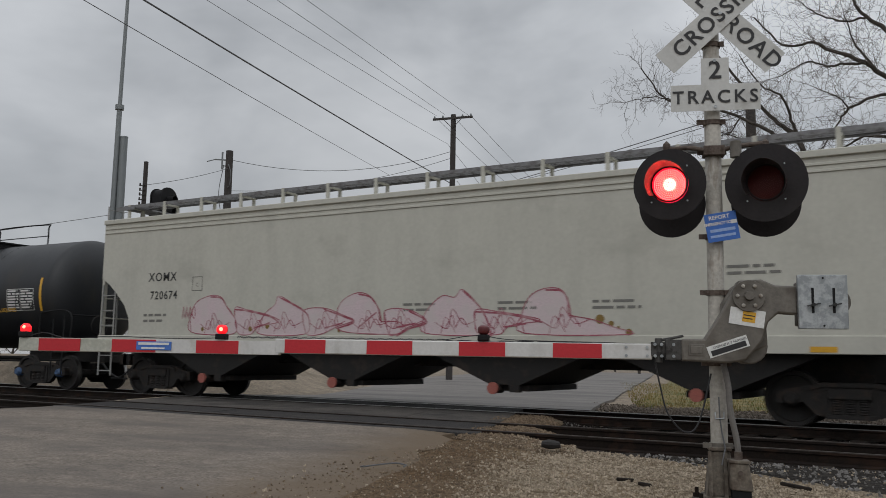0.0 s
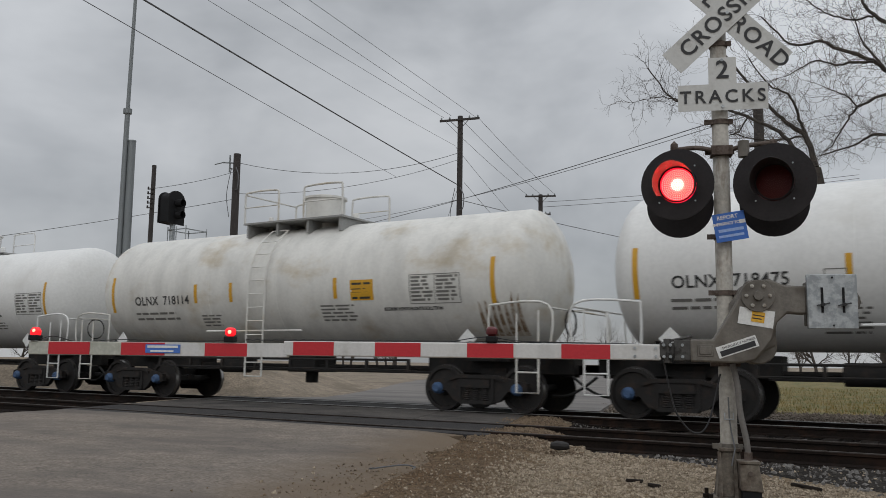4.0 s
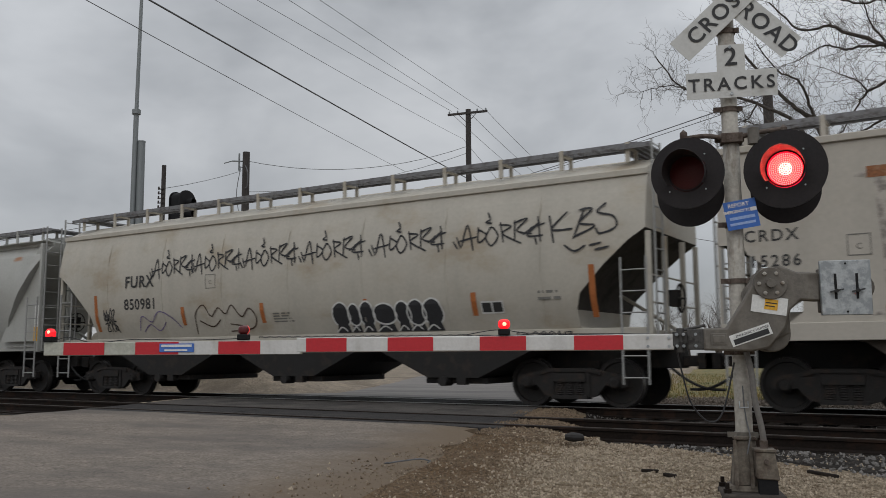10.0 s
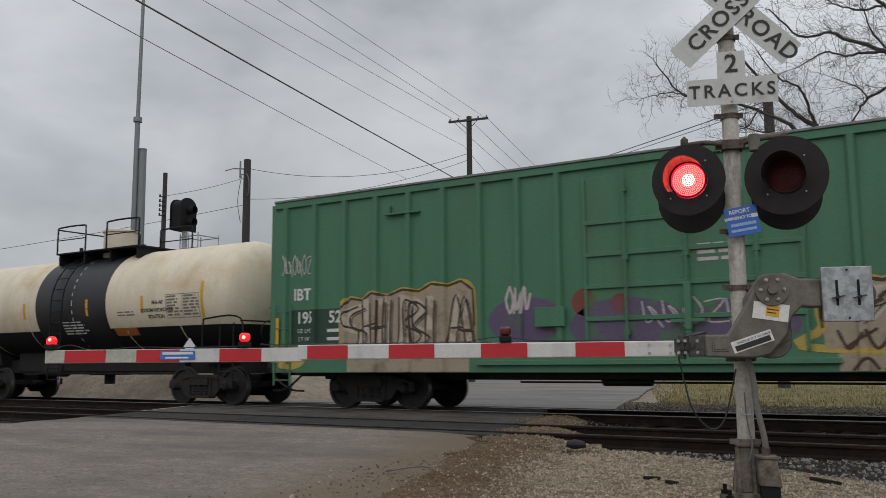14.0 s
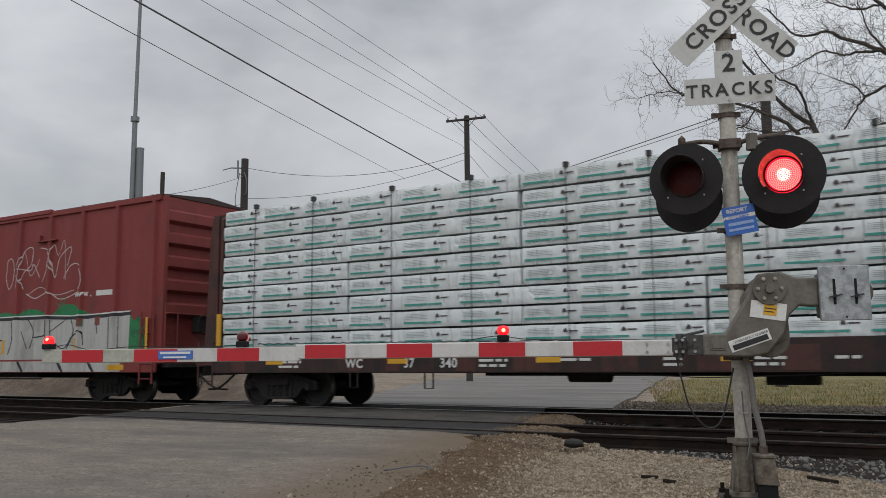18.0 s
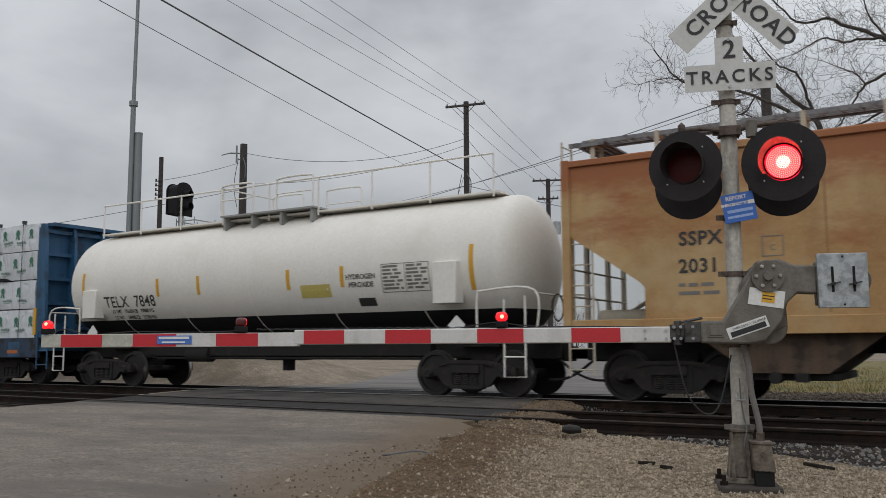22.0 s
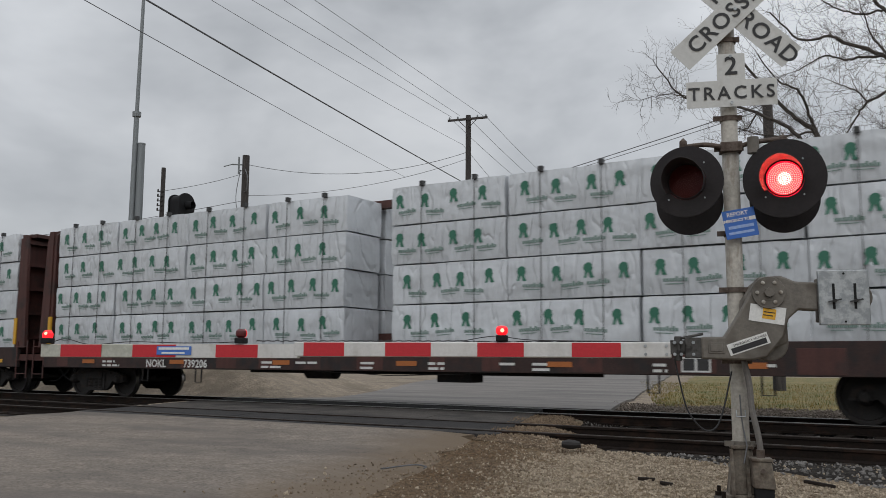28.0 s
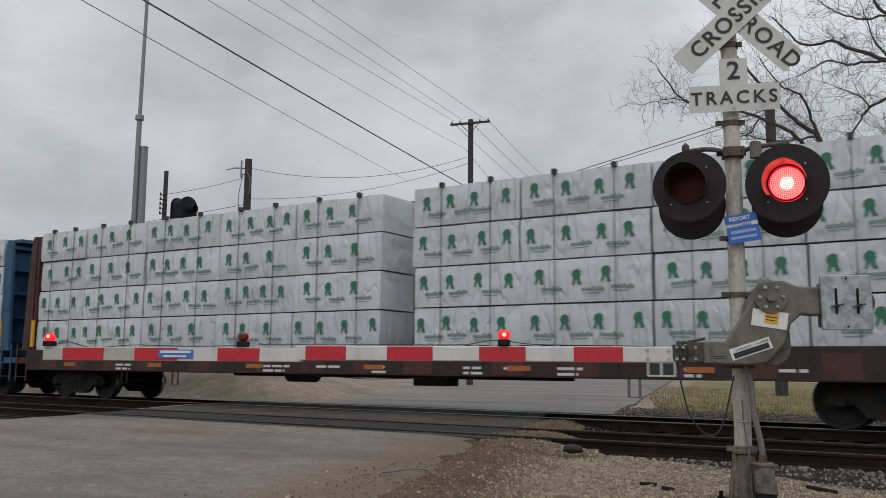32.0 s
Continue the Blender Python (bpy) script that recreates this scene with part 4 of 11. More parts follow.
    ph = part("number_sticker", Shape().box(-0.155, 0.155, -0.001, 0.001, -0.045, 0.045), WHITE_PRINT, g, m=pose(0.045, -0.304, 1.11) @ Matrix.Rotation(radians(-19), 4, "Y"))
    part("letters", letters("EMERGENCY NUMBER", 0.026, SIGN_BLACK), None, ph, m=pose(0.02, -0.004, 0.022))
    part("print_bar", Shape().box(-0.135, 0.135, -0.004, -0.002, -0.035, 0.006), SIGN_BLACK, ph)
    part("gate_mechanism", Shape().prism([(0.12, 1.60), (0.34, 1.60), (0.36, 1.12), (0.10, 1.0), (0.02, 1.05), (0.02, 1.45)], -0.17, 0.12), GATE_GREY, t, "grey gate motor case behind the arm", bevel=0.02)
    part("motor_end", Shape().spin([(-0.16, 0.0), (-0.16, 0.14), (0.1, 0.14), (0.1, 0.0)], "y", 20, (0.22, 0, 1.12)), GATE_GREY, t, bevel=0.01)
    w = part("counterweight_plate", Shape().box(0.555, 0.91, -0.345, -0.30, 1.25, 1.66), GALV, t, "galvanised counterweight plate with two slots", bevel=0.005)
    for x in (0.66, 0.81):
        part("slot", Shape().box(x - 0.009, x + 0.009, -0.349, -0.343, 1.37, 1.56), BLACK, w)
        part("wing_bolt", Shape().rod((x, -0.385, 1.43), (x, -0.34, 1.43), 0.014, 8).add([(x - 0.045, -0.375, 1.415), (x + 0.05, -0.375, 1.435), (x + 0.05, -0.365, 1.447), (x - 0.045, -0.365, 1.428)], [(0, 1, 2, 3)]), RUBBER, w)
    for x, z in ((0.735, 1.635), (0.735, 1.275)):
        part("screw", Shape().rod((x, -0.352, z), (x, -0.34, z), 0.008, 6), BLACK, w)
    part("rear_weight", Shape().box(0.58, 0.93, -0.16, -0.06, 1.28, 1.62).spin([(-0.22, 0.0), (-0.22, 0.105), (-0.17, 0.105), (-0.17, 0.0)], "y", 20, (0.86, 0, 1.465)), GATE_GREY, t, bevel=0.01)
    part("weight_shaft", Shape().box(0.50, 0.92, -0.24, -0.16, 1.40, 1.55), GATE_GREY, t, bevel=0.01)
    # arm with its stripes
    part("arm_adapter", Shape().box(-0.42, -0.29, -0.28, -0.18, 1.0, 1.16).box(-0.53, -0.40, -0.25, -0.20, 1.03, 1.14).rod((-0.47, -0.23, 0.98), (-0.47, -0.23, 1.17), 0.03, 10).rod((-0.47, -0.23, 1.15), (-0.28, -0.23, 1.19), 0.012), surface("dull_zinc_adapter", (0.075, 0.072, 0.068), 0.6, 0.4, spots=(0.03, 0.027, 0.025), spot_scale=12, grain=0.2), t, "dull metal arm adapter", bevel=0.006)
    for x in (-0.50, -0.45, -0.36):
        for z in (1.03, 1.12):
            part("bolt", Shape().rod((x, -0.295, z), (x, -0.24, z), 0.013, 6), GALV, t)
    arm = part("gate_arm", Shape().box(-3.65, -0.52, -0.245, -0.205, 1.0, 1.125), ARM_WHITE, t, "white gate arm with red stripes", bevel=0.01)
    tip = part("gate_arm_tip", Shape().box(-6.10, -3.60, -0.24, -0.21, 0.985, 1.105), surface("yellowed_arm_paint", (0.44, 0.44, 0.38), 0.55, spots=(0.36, 0.36, 0.30), spot_scale=4), t, "thinner yellowed tip of the arm", bevel=0.008)
    part("white_tape", Shape().box(-5.17, -3.62, -0.2435, -0.2395, 0.988, 1.103), ARM_WHITE, tip)
    for a, b in ((-1.295, -0.91), (-2.06, -1.68), (-2.84, -2.45), (-3.56, -3.20), (-4.37, -3.98), (-5.17, -4.75), (-5.89, -5.48)):
        host, f, z0, z1 = (arm, -0.246, 1.005, 1.12) if a > -3.6 else (tip, -0.2445, 0.99, 1.10)
        part("red_stripe", Shape().box(a, b, f - 0.003, f + 0.002, z0, z1), ARM_RED, host)
    st = part("blue_sticker", Shape().box(-4.93, -4.60, -0.2535, -0.2475, 1.01, 1.085), BLUE_PRINT, tip, "small blue and white sticker")
    part("print_bar", Shape().box(-4.91, -4.62, -0.257, -0.253, 1.055, 1.076).box(-4.88, -4.66, -0.257, -0.253, 1.02, 1.034), WHITE_PRINT, st)
    for x, z in ((-0.72, 1.095), (-0.72, 1.03), (-0.56, 1.095), (-0.56, 1.03)):
        part("bolt", Shape().rod((x, -0.255, z), (x, -0.24, z), 0.012, 8), GALV, arm)
    coil = []
    for i in range(330):
        x = -4.0 + i * 0.0093
        if -4.1 < x < -2.2 or i % 6 == 0:
            coil.append((x, -0.225, 1.128 + (0.010 if i % 2 else 0.0) + 0.004 * math.sin(i * 0.7)))
    part("lamp_wire", Shape().pipe(coil, 0.005, 4), BLACK_CABLE, t)
    part("lamp_wire", Shape().pipe(smooth_path([(-2.2, -0.225, 1.13), (-2.0, -0.225, 1.165), (-1.86, -0.225, 1.17), (-1.6, -0.225, 1.14), (-0.9, -0.225, 1.13), (-0.6, -0.225, 1.12)], 6), 0.005, 4), BLACK_CABLE, t)
    part("lamp_wire", Shape().pipe(smooth_path([(-6.0, -0.225, 1.12), (-5.85, -0.225, 1.15), (-5.6, -0.225, 1.10), (-5.2, -0.225, 1.125), (-4.7, -0.225, 1.115), (-4.3, -0.225, 1.12), (-4.1, -0.225, 1.13)], 6), 0.005, 4), BLACK_CABLE, t)
    for x, z, phase in ((-6.045, 1.105, None), (-4.145, 1.105, True), (-1.86, 1.125, False)):
        lamp = part("arm_lamp", Shape().box(-0.045, 0.045, -0.045, 0.045, 0.0, 0.05), BLACK, t, "small red lamp on the arm", m=pose(x, -0.225, z + 0.005), bevel=0.008)
        if phase is None:
            part("core", Shape().spin([(0.070, 0.0), (0.076, 0.011), (0.088, 0.017), (0.10, 0.011), (0.106, 0.0)], "z", 8, (0.008, -0.038, 0)), LAMP_CORE, lamp)
            part("lit_lens", Shape().spin([(0.048, 0.0), (0.048, 0.045), (0.09, 0.048), (0.118, 0.028), (0.122, 0.0)], "z", 16), LAMP_ON, lamp, "steadily lit red lamp")
        else:
            turn = part("lamp_drum", Shape().spin([(-0.04, 0.0), (-0.037, 0.03), (-0.022, 0.046), (0.0, 0.05), (0.022, 0.046), (0.037, 0.03), (0.04, 0.0)], "z", 20), ARM_LENS_OFF, lamp, "red drum lamp", m=pose(0, 0, 0.088))
            turn.data.materials.append(LAMP_ON)
            for pg in turn.data.polygons:
                if pg.center.y < -0.004:
                    pg.material_index = 1
            part("core", Shape().spin([(-0.019, 0.0), (-0.014, 0.013), (0.0, 0.02), (0.014, 0.013), (0.019, 0.0)], "z", 8, (0.008, -0.038, 0)), LAMP_CORE, turn)
            FLASHERS.append((turn, phase, (0, 0, 0.088), 0.0))
    return t


crossing_signal()


# ---- poles, wires, tree and distance ----
def wire(a, b, r, sag, name="wire", n=14):
    a, b = Vector(a), Vector(b)
    cu = bpy.data.curves.new(name, "CURVE")
    cu.dimensions, cu.bevel_depth, cu.bevel_resolution = "3D", r * 0.62, 1
    sp = cu.splines.new("POLY")
    sp.points.add(n)
    for i in range(n + 1):
        u = i / n
        p = a.lerp(b, u)
        sp.points[i].co = (p.x, p.y, p.z - 4 * sag * u * (1 - u), 1)
    cu.materials.append(WIRE)
    return tagged(new(name, cu), "thin dark overhead wire between poles", "overhead wire", "overhead wires")


def utility_pole(x, y, top, r, arms, label, extra=()):
    p = thing("utility_pole", pose(x, y, -0.14), label, "utility pole", "utility poles")
    part("shaft", Shape().rod((0, 0, 0), (0, 0, top + 0.14), r * 1.25, 12, r), POLE_WOOD, p)
    for z, half, ang in arms:
        m = pose(0, 0, z + 0.14, 0, 0, ang)
        a = part("crossarm", Shape().box(-half, half, -0.2, -0.1, -0.06, 0.06).rod((-half * 0.5, -0.16, 0), (0, -0.16, -0.6), 0.02, 5).rod((half * 0.5, -0.16, 0), (0, -0.16, -0.6), 0.02, 5), POLE_WOOD, p, m=m)
        for u in (-0.92, -0.5, 0.5, 0.92):
            part("insulator", Shape().spin([(0.06, 0.0), (0.06, 0.05), (0.13, 0.06), (0.2, 0.03), (0.22, 0.0)], "z", 8, (u * half, -0.15, 0)), POLE_STEEL, a)
    for kind, px, pz in extra:
        if kind == "can":
            part("transformer", Shape().spin([(pz, 0.0), (pz, 0.3), (pz + 0.95, 0.3), (pz + 1.0, 0.2), (pz + 1.0, 0.0)], "z", 14, (px, -0.1, 0)), GALV, p, "grey transformer can")
        elif kind == "stub":
            part("bracket_arm", Shape().rod((0, 0, pz), (px, -0.2, pz + 0.1), 0.04, 6).rod((0, 0, pz - 0.4), (px * 0.55, -0.1, pz - 0.25), 0.03, 6).rod((px * 0.5, -0.1, pz - 0.5), (px * 0.5, -0.1, pz + 0.5), 0.05, 6).rod((px, -0.2, pz + 0.1), (px * 1.6, -0.3, pz + 0.02), 0.03, 6), POLE_STEEL, p)
        elif kind == "loop":
            part("slack_cable", Shape().pipe(smooth_path([(0.15, -0.2, pz), (0.45, -0.3, pz - 0.5), (0.42, -0.3, pz - 1.2), (0.15, -0.2, pz - 1.3)], 6), 0.03, 5).pipe(smooth_path([(-0.2, -0.2, pz), (-0.5, -0.2, pz - 1.5), (-0.25, -0.2, pz - 2.8)], 6), 0.02, 5), WIRE, p)
    return p


utility_pole(-25.16, 43.21, 15.4, 0.16, ((15.15, 1.22, 12),), "tall dark wooden utility pole with one crossarm", (("loop", 0, 11.2),))
utility_pole(-35.30, 35.40, 12.6, 0.20, (), "stout wooden pole with a side bracket", (("stub", -0.9, 12.2), ("loop", 0, 11.9)))
utility_pole(-28.54, 61.72, 14.2, 0.17, ((14.05, 1.2, 22), (12.6, 0.8, 22)), "distant wooden pole with crossarms and transformer cans", (("can", -0.65, 9.9), ("can", 0.75, 9.9)))
utility_pole(-7.2, 37.3, 12.2, 0.2, (), "reddish wooden pole behind the crossing signs")
SHORT_POLE = utility_pole(-32.2, 27.0, 9.9, 0.10, (), "short weathered pole with a row of insulators")
for i in range(5):
    z = 8.0 + i * 0.22
    pin = part("insulator_arm", Shape().box(-0.2, 0.2, -0.14, -0.10, z, z + 0.04), POLE_WOOD, SHORT_POLE)
    for x in (-0.17, 0.17):
        part("insulator", Shape().spin([(z + 0.02, 0.0), (z + 0.02, 0.045), (z + 0.14, 0.035), (z + 0.15, 0.0)], "z", 8, (x, -0.12, 0)), POLE_WOOD, pin)

for far, near, r, sag in (
        ((-26.0, 42.71, 15.3), (-21.43, 13.02, 14.26), 0.016, 0.0), ((-25.6, 42.92, 15.4), (-20.06, 13.91, 14.21), 0.016, 0.0),
        ((-24.3, 43.68, 15.3), (-19.24, 14.48, 14.28), 0.016, 0.0), ((-25.38, 43.08, 13.6), (-17.95, 6.98, 12.09), 0.014, 0.22),
        ((-25.29, 43.14, 11.3), (-15.82, 3.33, 10.31), 0.042, 0.08), ((-33.9, 49.5, 13.8), (-11.4, -2.46, 7.9), 0.018, 0.1)):
    wire(far, near, r, sag)
wire((-44.3, 59.8, 12.65), (-7.2, 37.3, 11.8), 0.035, 0.25)
wire((-44.3, 59.7, 13.1), (-7.2, 37.3, 11.6), 0.025, 0.45)
wire((-28.5, 61.7, 13.6), (-7.0, 75.0, 16.2), 0.03, 0.2)
wire((-28.5, 61.7, 13.2), (-7.0, 75.0, 15.9), 0.03, 0.2)
wire((-25.2, 43.2, 10.4), (-12.0, 70.0, 8.6), 0.03, 0.3)
wire((-35.3, 35.4, 12.1), (-25.2, 43.2, 13.2), 0.025, 0.9)
wire((-35.3, 35.4, 10.3), (-25.2, 43.2, 12.8), 0.022, 0.6)
wire((-35.3, 35.4, 11.6), (-32.2, 27.0, 8.8), 0.022, 0.1)
wire((-35.3, 35.4, 10.0), (-60.0, 22.0, 6.0), 0.025, 0.3)
wire((-25.2, 43.2, 11.3), (-33.0, 52.0, 6.5), 0.02, 0.0)
for dx, z in ((-1.1, 15.3), (0.0, 15.3), (1.1, 15.3), (-0.3, 13.6), (0.3, 11.4)):
    wire((-25.2 + dx, 43.3, z), (-28.5 + dx, 61.7, z - 1.1 if z > 14 else z - 3.2), 0.02, 0.15)


def monopole():
    p = thing("antenna_pole", pose(-26.72, 21.02, -0.14), "tall grey steel pole beside a thicker tube", "steel pole")
    part("shaft", Shape().rod((0, 0, 0), (0, 0, 10.3), 0.115, 14, 0.095), POLE_STEEL, p)
    part("upper_shaft", Shape().rod((0, 0, 10.3), (0.1, 0, 19.5), 0.075, 12, 0.05), POLE_STEEL, p)
    part("collar", Shape().rod((0, 0, 10.22), (0, 0, 10.4), 0.16, 12), POLE_STEEL, p)
    part("tube", Shape().rod((0.2, 0.18, 0), (0.16, 0.16, 9.15), 0.155, 16, 0.14), POLE_STEEL, p)
    part("tube_cap", Shape().rod((0.16, 0.16, 9.15), (0.16, 0.16, 9.2), 0.15, 16), POLE_STEEL, p)


monopole()


def track_signal():
    t = thing("track_signal", pose(-25.71, 22.57, -0.48), "black railway signal head on a mast with a ladder cage", "railway signal")
    t.scale = (1.14, 1.14, 1.14)
    part("mast", Shape().rod((0, 0, 0), (0, 0, 5.7), 0.09, 12), GALV, t)
    arch = lambda w, top, low: [(-w, low)] + [(-w * math.cos(math.pi * i / 10), top - w * 0.75 + w * 0.75 * math.sin(math.pi * i / 10)) for i in range(11)] + [(w, low)]
    head = part("signal_head", Shape().prism(arch(0.40, 6.82, 5.70), -0.14, -0.09), BLACK, t, "black backboard with an arched top")
    head.matrix_basis = pose(0, 0, 0, 0, 0, 99)
    for z in (6.0, 6.4):
        part("hood", Shape().spin([(-0.12, 0.13), (-0.40, 0.14), (-0.40, 0.13), (-0.12, 0.12)], "y", 16, (0, 0, z)), BLACK, head)
    part("lamp_case", Shape().prism(arch(0.33, 6.76, 5.74), -0.09, 0.30), BLACK, head, bevel=0.02)
    part("case_door", Shape().prism(arch(0.37, 6.80, 5.72), 0.30, 0.34), BLACK, head, bevel=0.01)
    cage = Shape()
    for z in (4.7, 5.1, 5.5):
        cage.pipe([(-0.1, -0.1, z), (0.75, -0.1, z), (0.75, 0.8, z), (-0.1, 0.8, z), (-0.1, -0.1, z)], 0.02, 5)
    for x, y in ((-0.1, -0.1), (0.75, -0.1), (0.75, 0.8), (-0.1, 0.8), (0.3, -0.1)):
        cage.rod((x, y, 4.5), (x, y, 5.6), 0.02, 5)
    part("platform_rail", cage, GALV, t)
    part("platform", Shape().box(-0.12, 0.78, -0.12, 0.82, 4.46, 4.5), GALV, t)
    lad = Shape().rod((0.5, 0.3, 0), (0.5, 0.3, 4.5), 0.02, 5).rod((0.85, 0.3, 0), (0.85, 0.3, 4.5), 0.02, 5)
    for i in range(14):
        lad.rod((0.5, 0.3, 0.3 + i * 0.3), (0.85, 0.3, 0.3 + i * 0.3), 0.012, 5)
    part("ladder", lad, GALV, t)


track_signal()


def grow(s, twigs, p, d, length, r, depth, rnd, bend=0.25):
    """A limb in short tapering lengths, with side limbs; thin ends go to the twig mesh."""
    steps = 5 if depth > 1 else 4
    pts = [Vector(p)]
    for i in range(steps):
        d = (d + Vector((rnd.uniform(-bend, bend), rnd.uniform(-bend, bend), rnd.uniform(-bend * 0.6, bend)))).normalized()
        q = pts[-1] + d * (length / steps)
        r1 = r * (1 - 0.7 * (i + 1) / steps)
        r0 = r * (1 - 0.7 * i / steps)
        (s if depth > 1 else twigs).rod(pts[-1], q, r0, 6 if depth > 2 else 3, r1)
        pts.append(q)
        if depth > 0 and i >= 0:
            for _ in range(2 if depth < 4 else 1):
                if rnd.random() < 0.85:
                    side = d.orthogonal().normalized()
                    side.rotate(Matrix.Rotation(rnd.uniform(0, 6.28), 3, d))
                    nd = (d * rnd.uniform(0.45, 1.0) + side * rnd.uniform(0.5, 0.95) + Vector((0, 0, 0.08))).normalized()
                    grow(s, twigs, q, nd, length * rnd.uniform(0.45, 0.7), r1 * rnd.uniform(0.5, 0.75), depth - 1, rnd, bend * 1.1)
    return pts


def sprig(tw, p, d, length, r, depth, rnd):
    """A crooked twig that forks again and again."""
    steps = 4
    p = Vector(p)
    for i in range(steps):
        d = (d + Vector((rnd.uniform(-0.38, 0.38), rnd.uniform(-0.38, 0.38), rnd.uniform(-0.3, 0.36)))).normalized()
        q = p + d * (length / steps)
        tw.rod(p, q, r * (1 - 0.16 * i), 3, r * (1 - 0.16 * (i + 1)))
        p = q
        if depth and rnd.random() < 0.85:
            side = d.orthogonal().normalized()
            side.rotate(Matrix.Rotation(rnd.uniform(0, 6.28), 3, d))
            sprig(tw, q, (d * rnd.uniform(0.3, 0.9) + side * rnd.uniform(0.5, 0.9)).normalized(), length * rnd.uniform(0.4, 0.62), max(0.0048, r * 0.6), depth - 1, rnd)


def big_tree():
    rnd = random.Random(11)
    t = thing("tree", pose(0, 0, 0), "large bare winter tree with a dark trunk and fine twigs", "tree")
    tw, trunk = Shape(), Shape()
    for pts, r0, r1 in (([(-1.9, 30, -0.2), (-2.1, 30, 1.5), (-2.6, 30, 3.2), (-3.4, 30, 5.2), (-3.9, 30, 6.4), (-4.05, 30, 7.4)], 0.42, 0.15),
                        ([(-2.1, 30, 1.5), (-1.5, 30.1, 3.8), (-1.0, 30.2, 6.5), (-0.8, 30.2, 9.5), (-0.9, 30.2, 11.3), (-1.2, 30.1, 13.5)], 0.34, 0.12)):
        line = smooth_path(pts, 4)
        n = len(line) - 1
        for i, (a, b) in enumerate(zip(line, line[1:])):
            trunk.rod(a, b, r0 + (r1 - r0) * i / n, 12, r0 + (r1 - r0) * (i + 1) / n)
    part("trunk", trunk, BARK, t)
    # limbs as x, z and thickness at the foot; they lie within a metre of one depth
    limbs = (([(-4.05, 7.4), (-4.37, 8.6), (-4.93, 9.09), (-5.42, 9.67), (-6.32, 10.94), (-7.29, 12.46)], 0.10), ([(-4.37, 8.6), (-4.57, 9.3), (-4.75, 9.92), (-5.36, 10.31), (-5.98, 11.33)], 0.055),
             ([(-3.95, 6.6), (-4.8, 8.31), (-5.53, 9.0), (-6.77, 9.73), (-8.43, 10.33), (-8.96, 10.73), (-9.63, 11.72)], 0.075), ([(-8.43, 10.33), (-9.1, 10.61), (-9.74, 10.66), (-10.35, 10.56)], 0.022),
             ([(-0.8, 9.6), (-1.82, 10.29), (-2.18, 10.64), (-3.32, 11.25), (-3.69, 11.53), (-4.68, 11.71), (-5.6, 12.94)], 0.085), ([(-2.18, 10.6), (-2.9, 10.65), (-3.35, 10.71), (-3.93, 11.06), (-4.95, 10.72)], 0.05),
             ([(-0.85, 9.4), (-1.85, 9.65), (-2.78, 9.34), (-3.12, 8.85), (-3.6, 8.01)], 0.06), ([(-2.78, 9.34), (-3.02, 9.66), (-3.53, 9.9)], 0.03), ([(-0.85, 7.8), (-1.92, 8.17), (-2.43, 8.23), (-3.01, 8.02), (-3.98, 7.88)], 0.06),
             ([(-0.9, 10.9), (-1.75, 11.92), (-2.38, 12.63), (-2.65, 13.6)], 0.09), ([(-2.11, 12.32), (-2.84, 12.22), (-3.57, 12.53), (-4.02, 12.97)], 0.04), ([(-6.04, 9.37), (-6.38, 8.85), (-6.8, 8.73), (-7.06, 8.41)], 0.03),
             ([(-1.82, 10.29), (-2.3, 11.11), (-2.57, 11.66), (-2.83, 12.6)], 0.045), ([(-4.4, 8.6), (-5.2, 8.5), (-6.0, 8.6), (-7.2, 9.1)], 0.04), ([(-0.9, 8.6), (-0.1, 9.6), (0.6, 11.0)], 0.07), ([(-0.8, 7.0), (0.4, 8.0), (1.3, 9.4)], 0.07))
    for k, (limb, r) in enumerate(limbs):
        s = Shape()
        line = smooth_path([(x, 30 + 0.35 * math.sin(k * 2.1 + i * 0.8), z) for i, (x, z) in enumerate(limb)], 5)
        line = [p + Vector((rnd.uniform(-0.03, 0.03), rnd.uniform(-0.03, 0.03), rnd.uniform(-0.03, 0.03))) for p in line]
        n = len(line)
        for i, (a, b) in enumerate(zip(line, line[1:])):
            s.rod(a, b, r * (1 - 0.75 * i / n), 7, r * (1 - 0.75 * (i + 1) / n))
            d = (b - a).normalized()
            for _ in range(1 if i % 3 else 2):
                side = Vector((rnd.uniform(-1, 1), rnd.uniform(-0.7, 0.7), rnd.uniform(-0.8, 0.9)))
                sprig(tw, b, (d * 0.5 + side * 0.8).normalized(), rnd.uniform(0.5, 1.35), 0.0095, 2, rnd)
        sprig(tw, line[-1], (line[-1] - line[-2]).normalized(), 1.0, 0.010, 2, rnd)
        part("limb", s, BARK, t)
    tagged(part("crown", tw, TWIG, t, "fine bare twigs"), kind="stuff")


big_tree()


def far_trees():
    rnd = random.Random(5)
    for k in range(4):
        s, tw = Shape(), Shape()
        grow(s, tw, (0, 0, 0), Vector((0, 0, 1)), 4.2, 0.16, 3, rnd, 0.2)
        ms, mt = s.mesh("trunk", BARK), tw.mesh("crown", TWIG)
        for i in range(10):
            a = radians(rnd.uniform(-66, 4))
            dist = rnd.uniform(95, 150)
            t = thing("distant_tree", pose(dist * math.sin(a), dist * math.cos(a), -0.14, 0, 0, rnd.uniform(0, 360)), "small bare tree far beyond the tracks", "tree", "far trees")
            t.scale = (rnd.uniform(0.9, 1.3),) * 3
            part("trunk", ms, None, t)
            part("crown", mt, None, t)


far_trees()


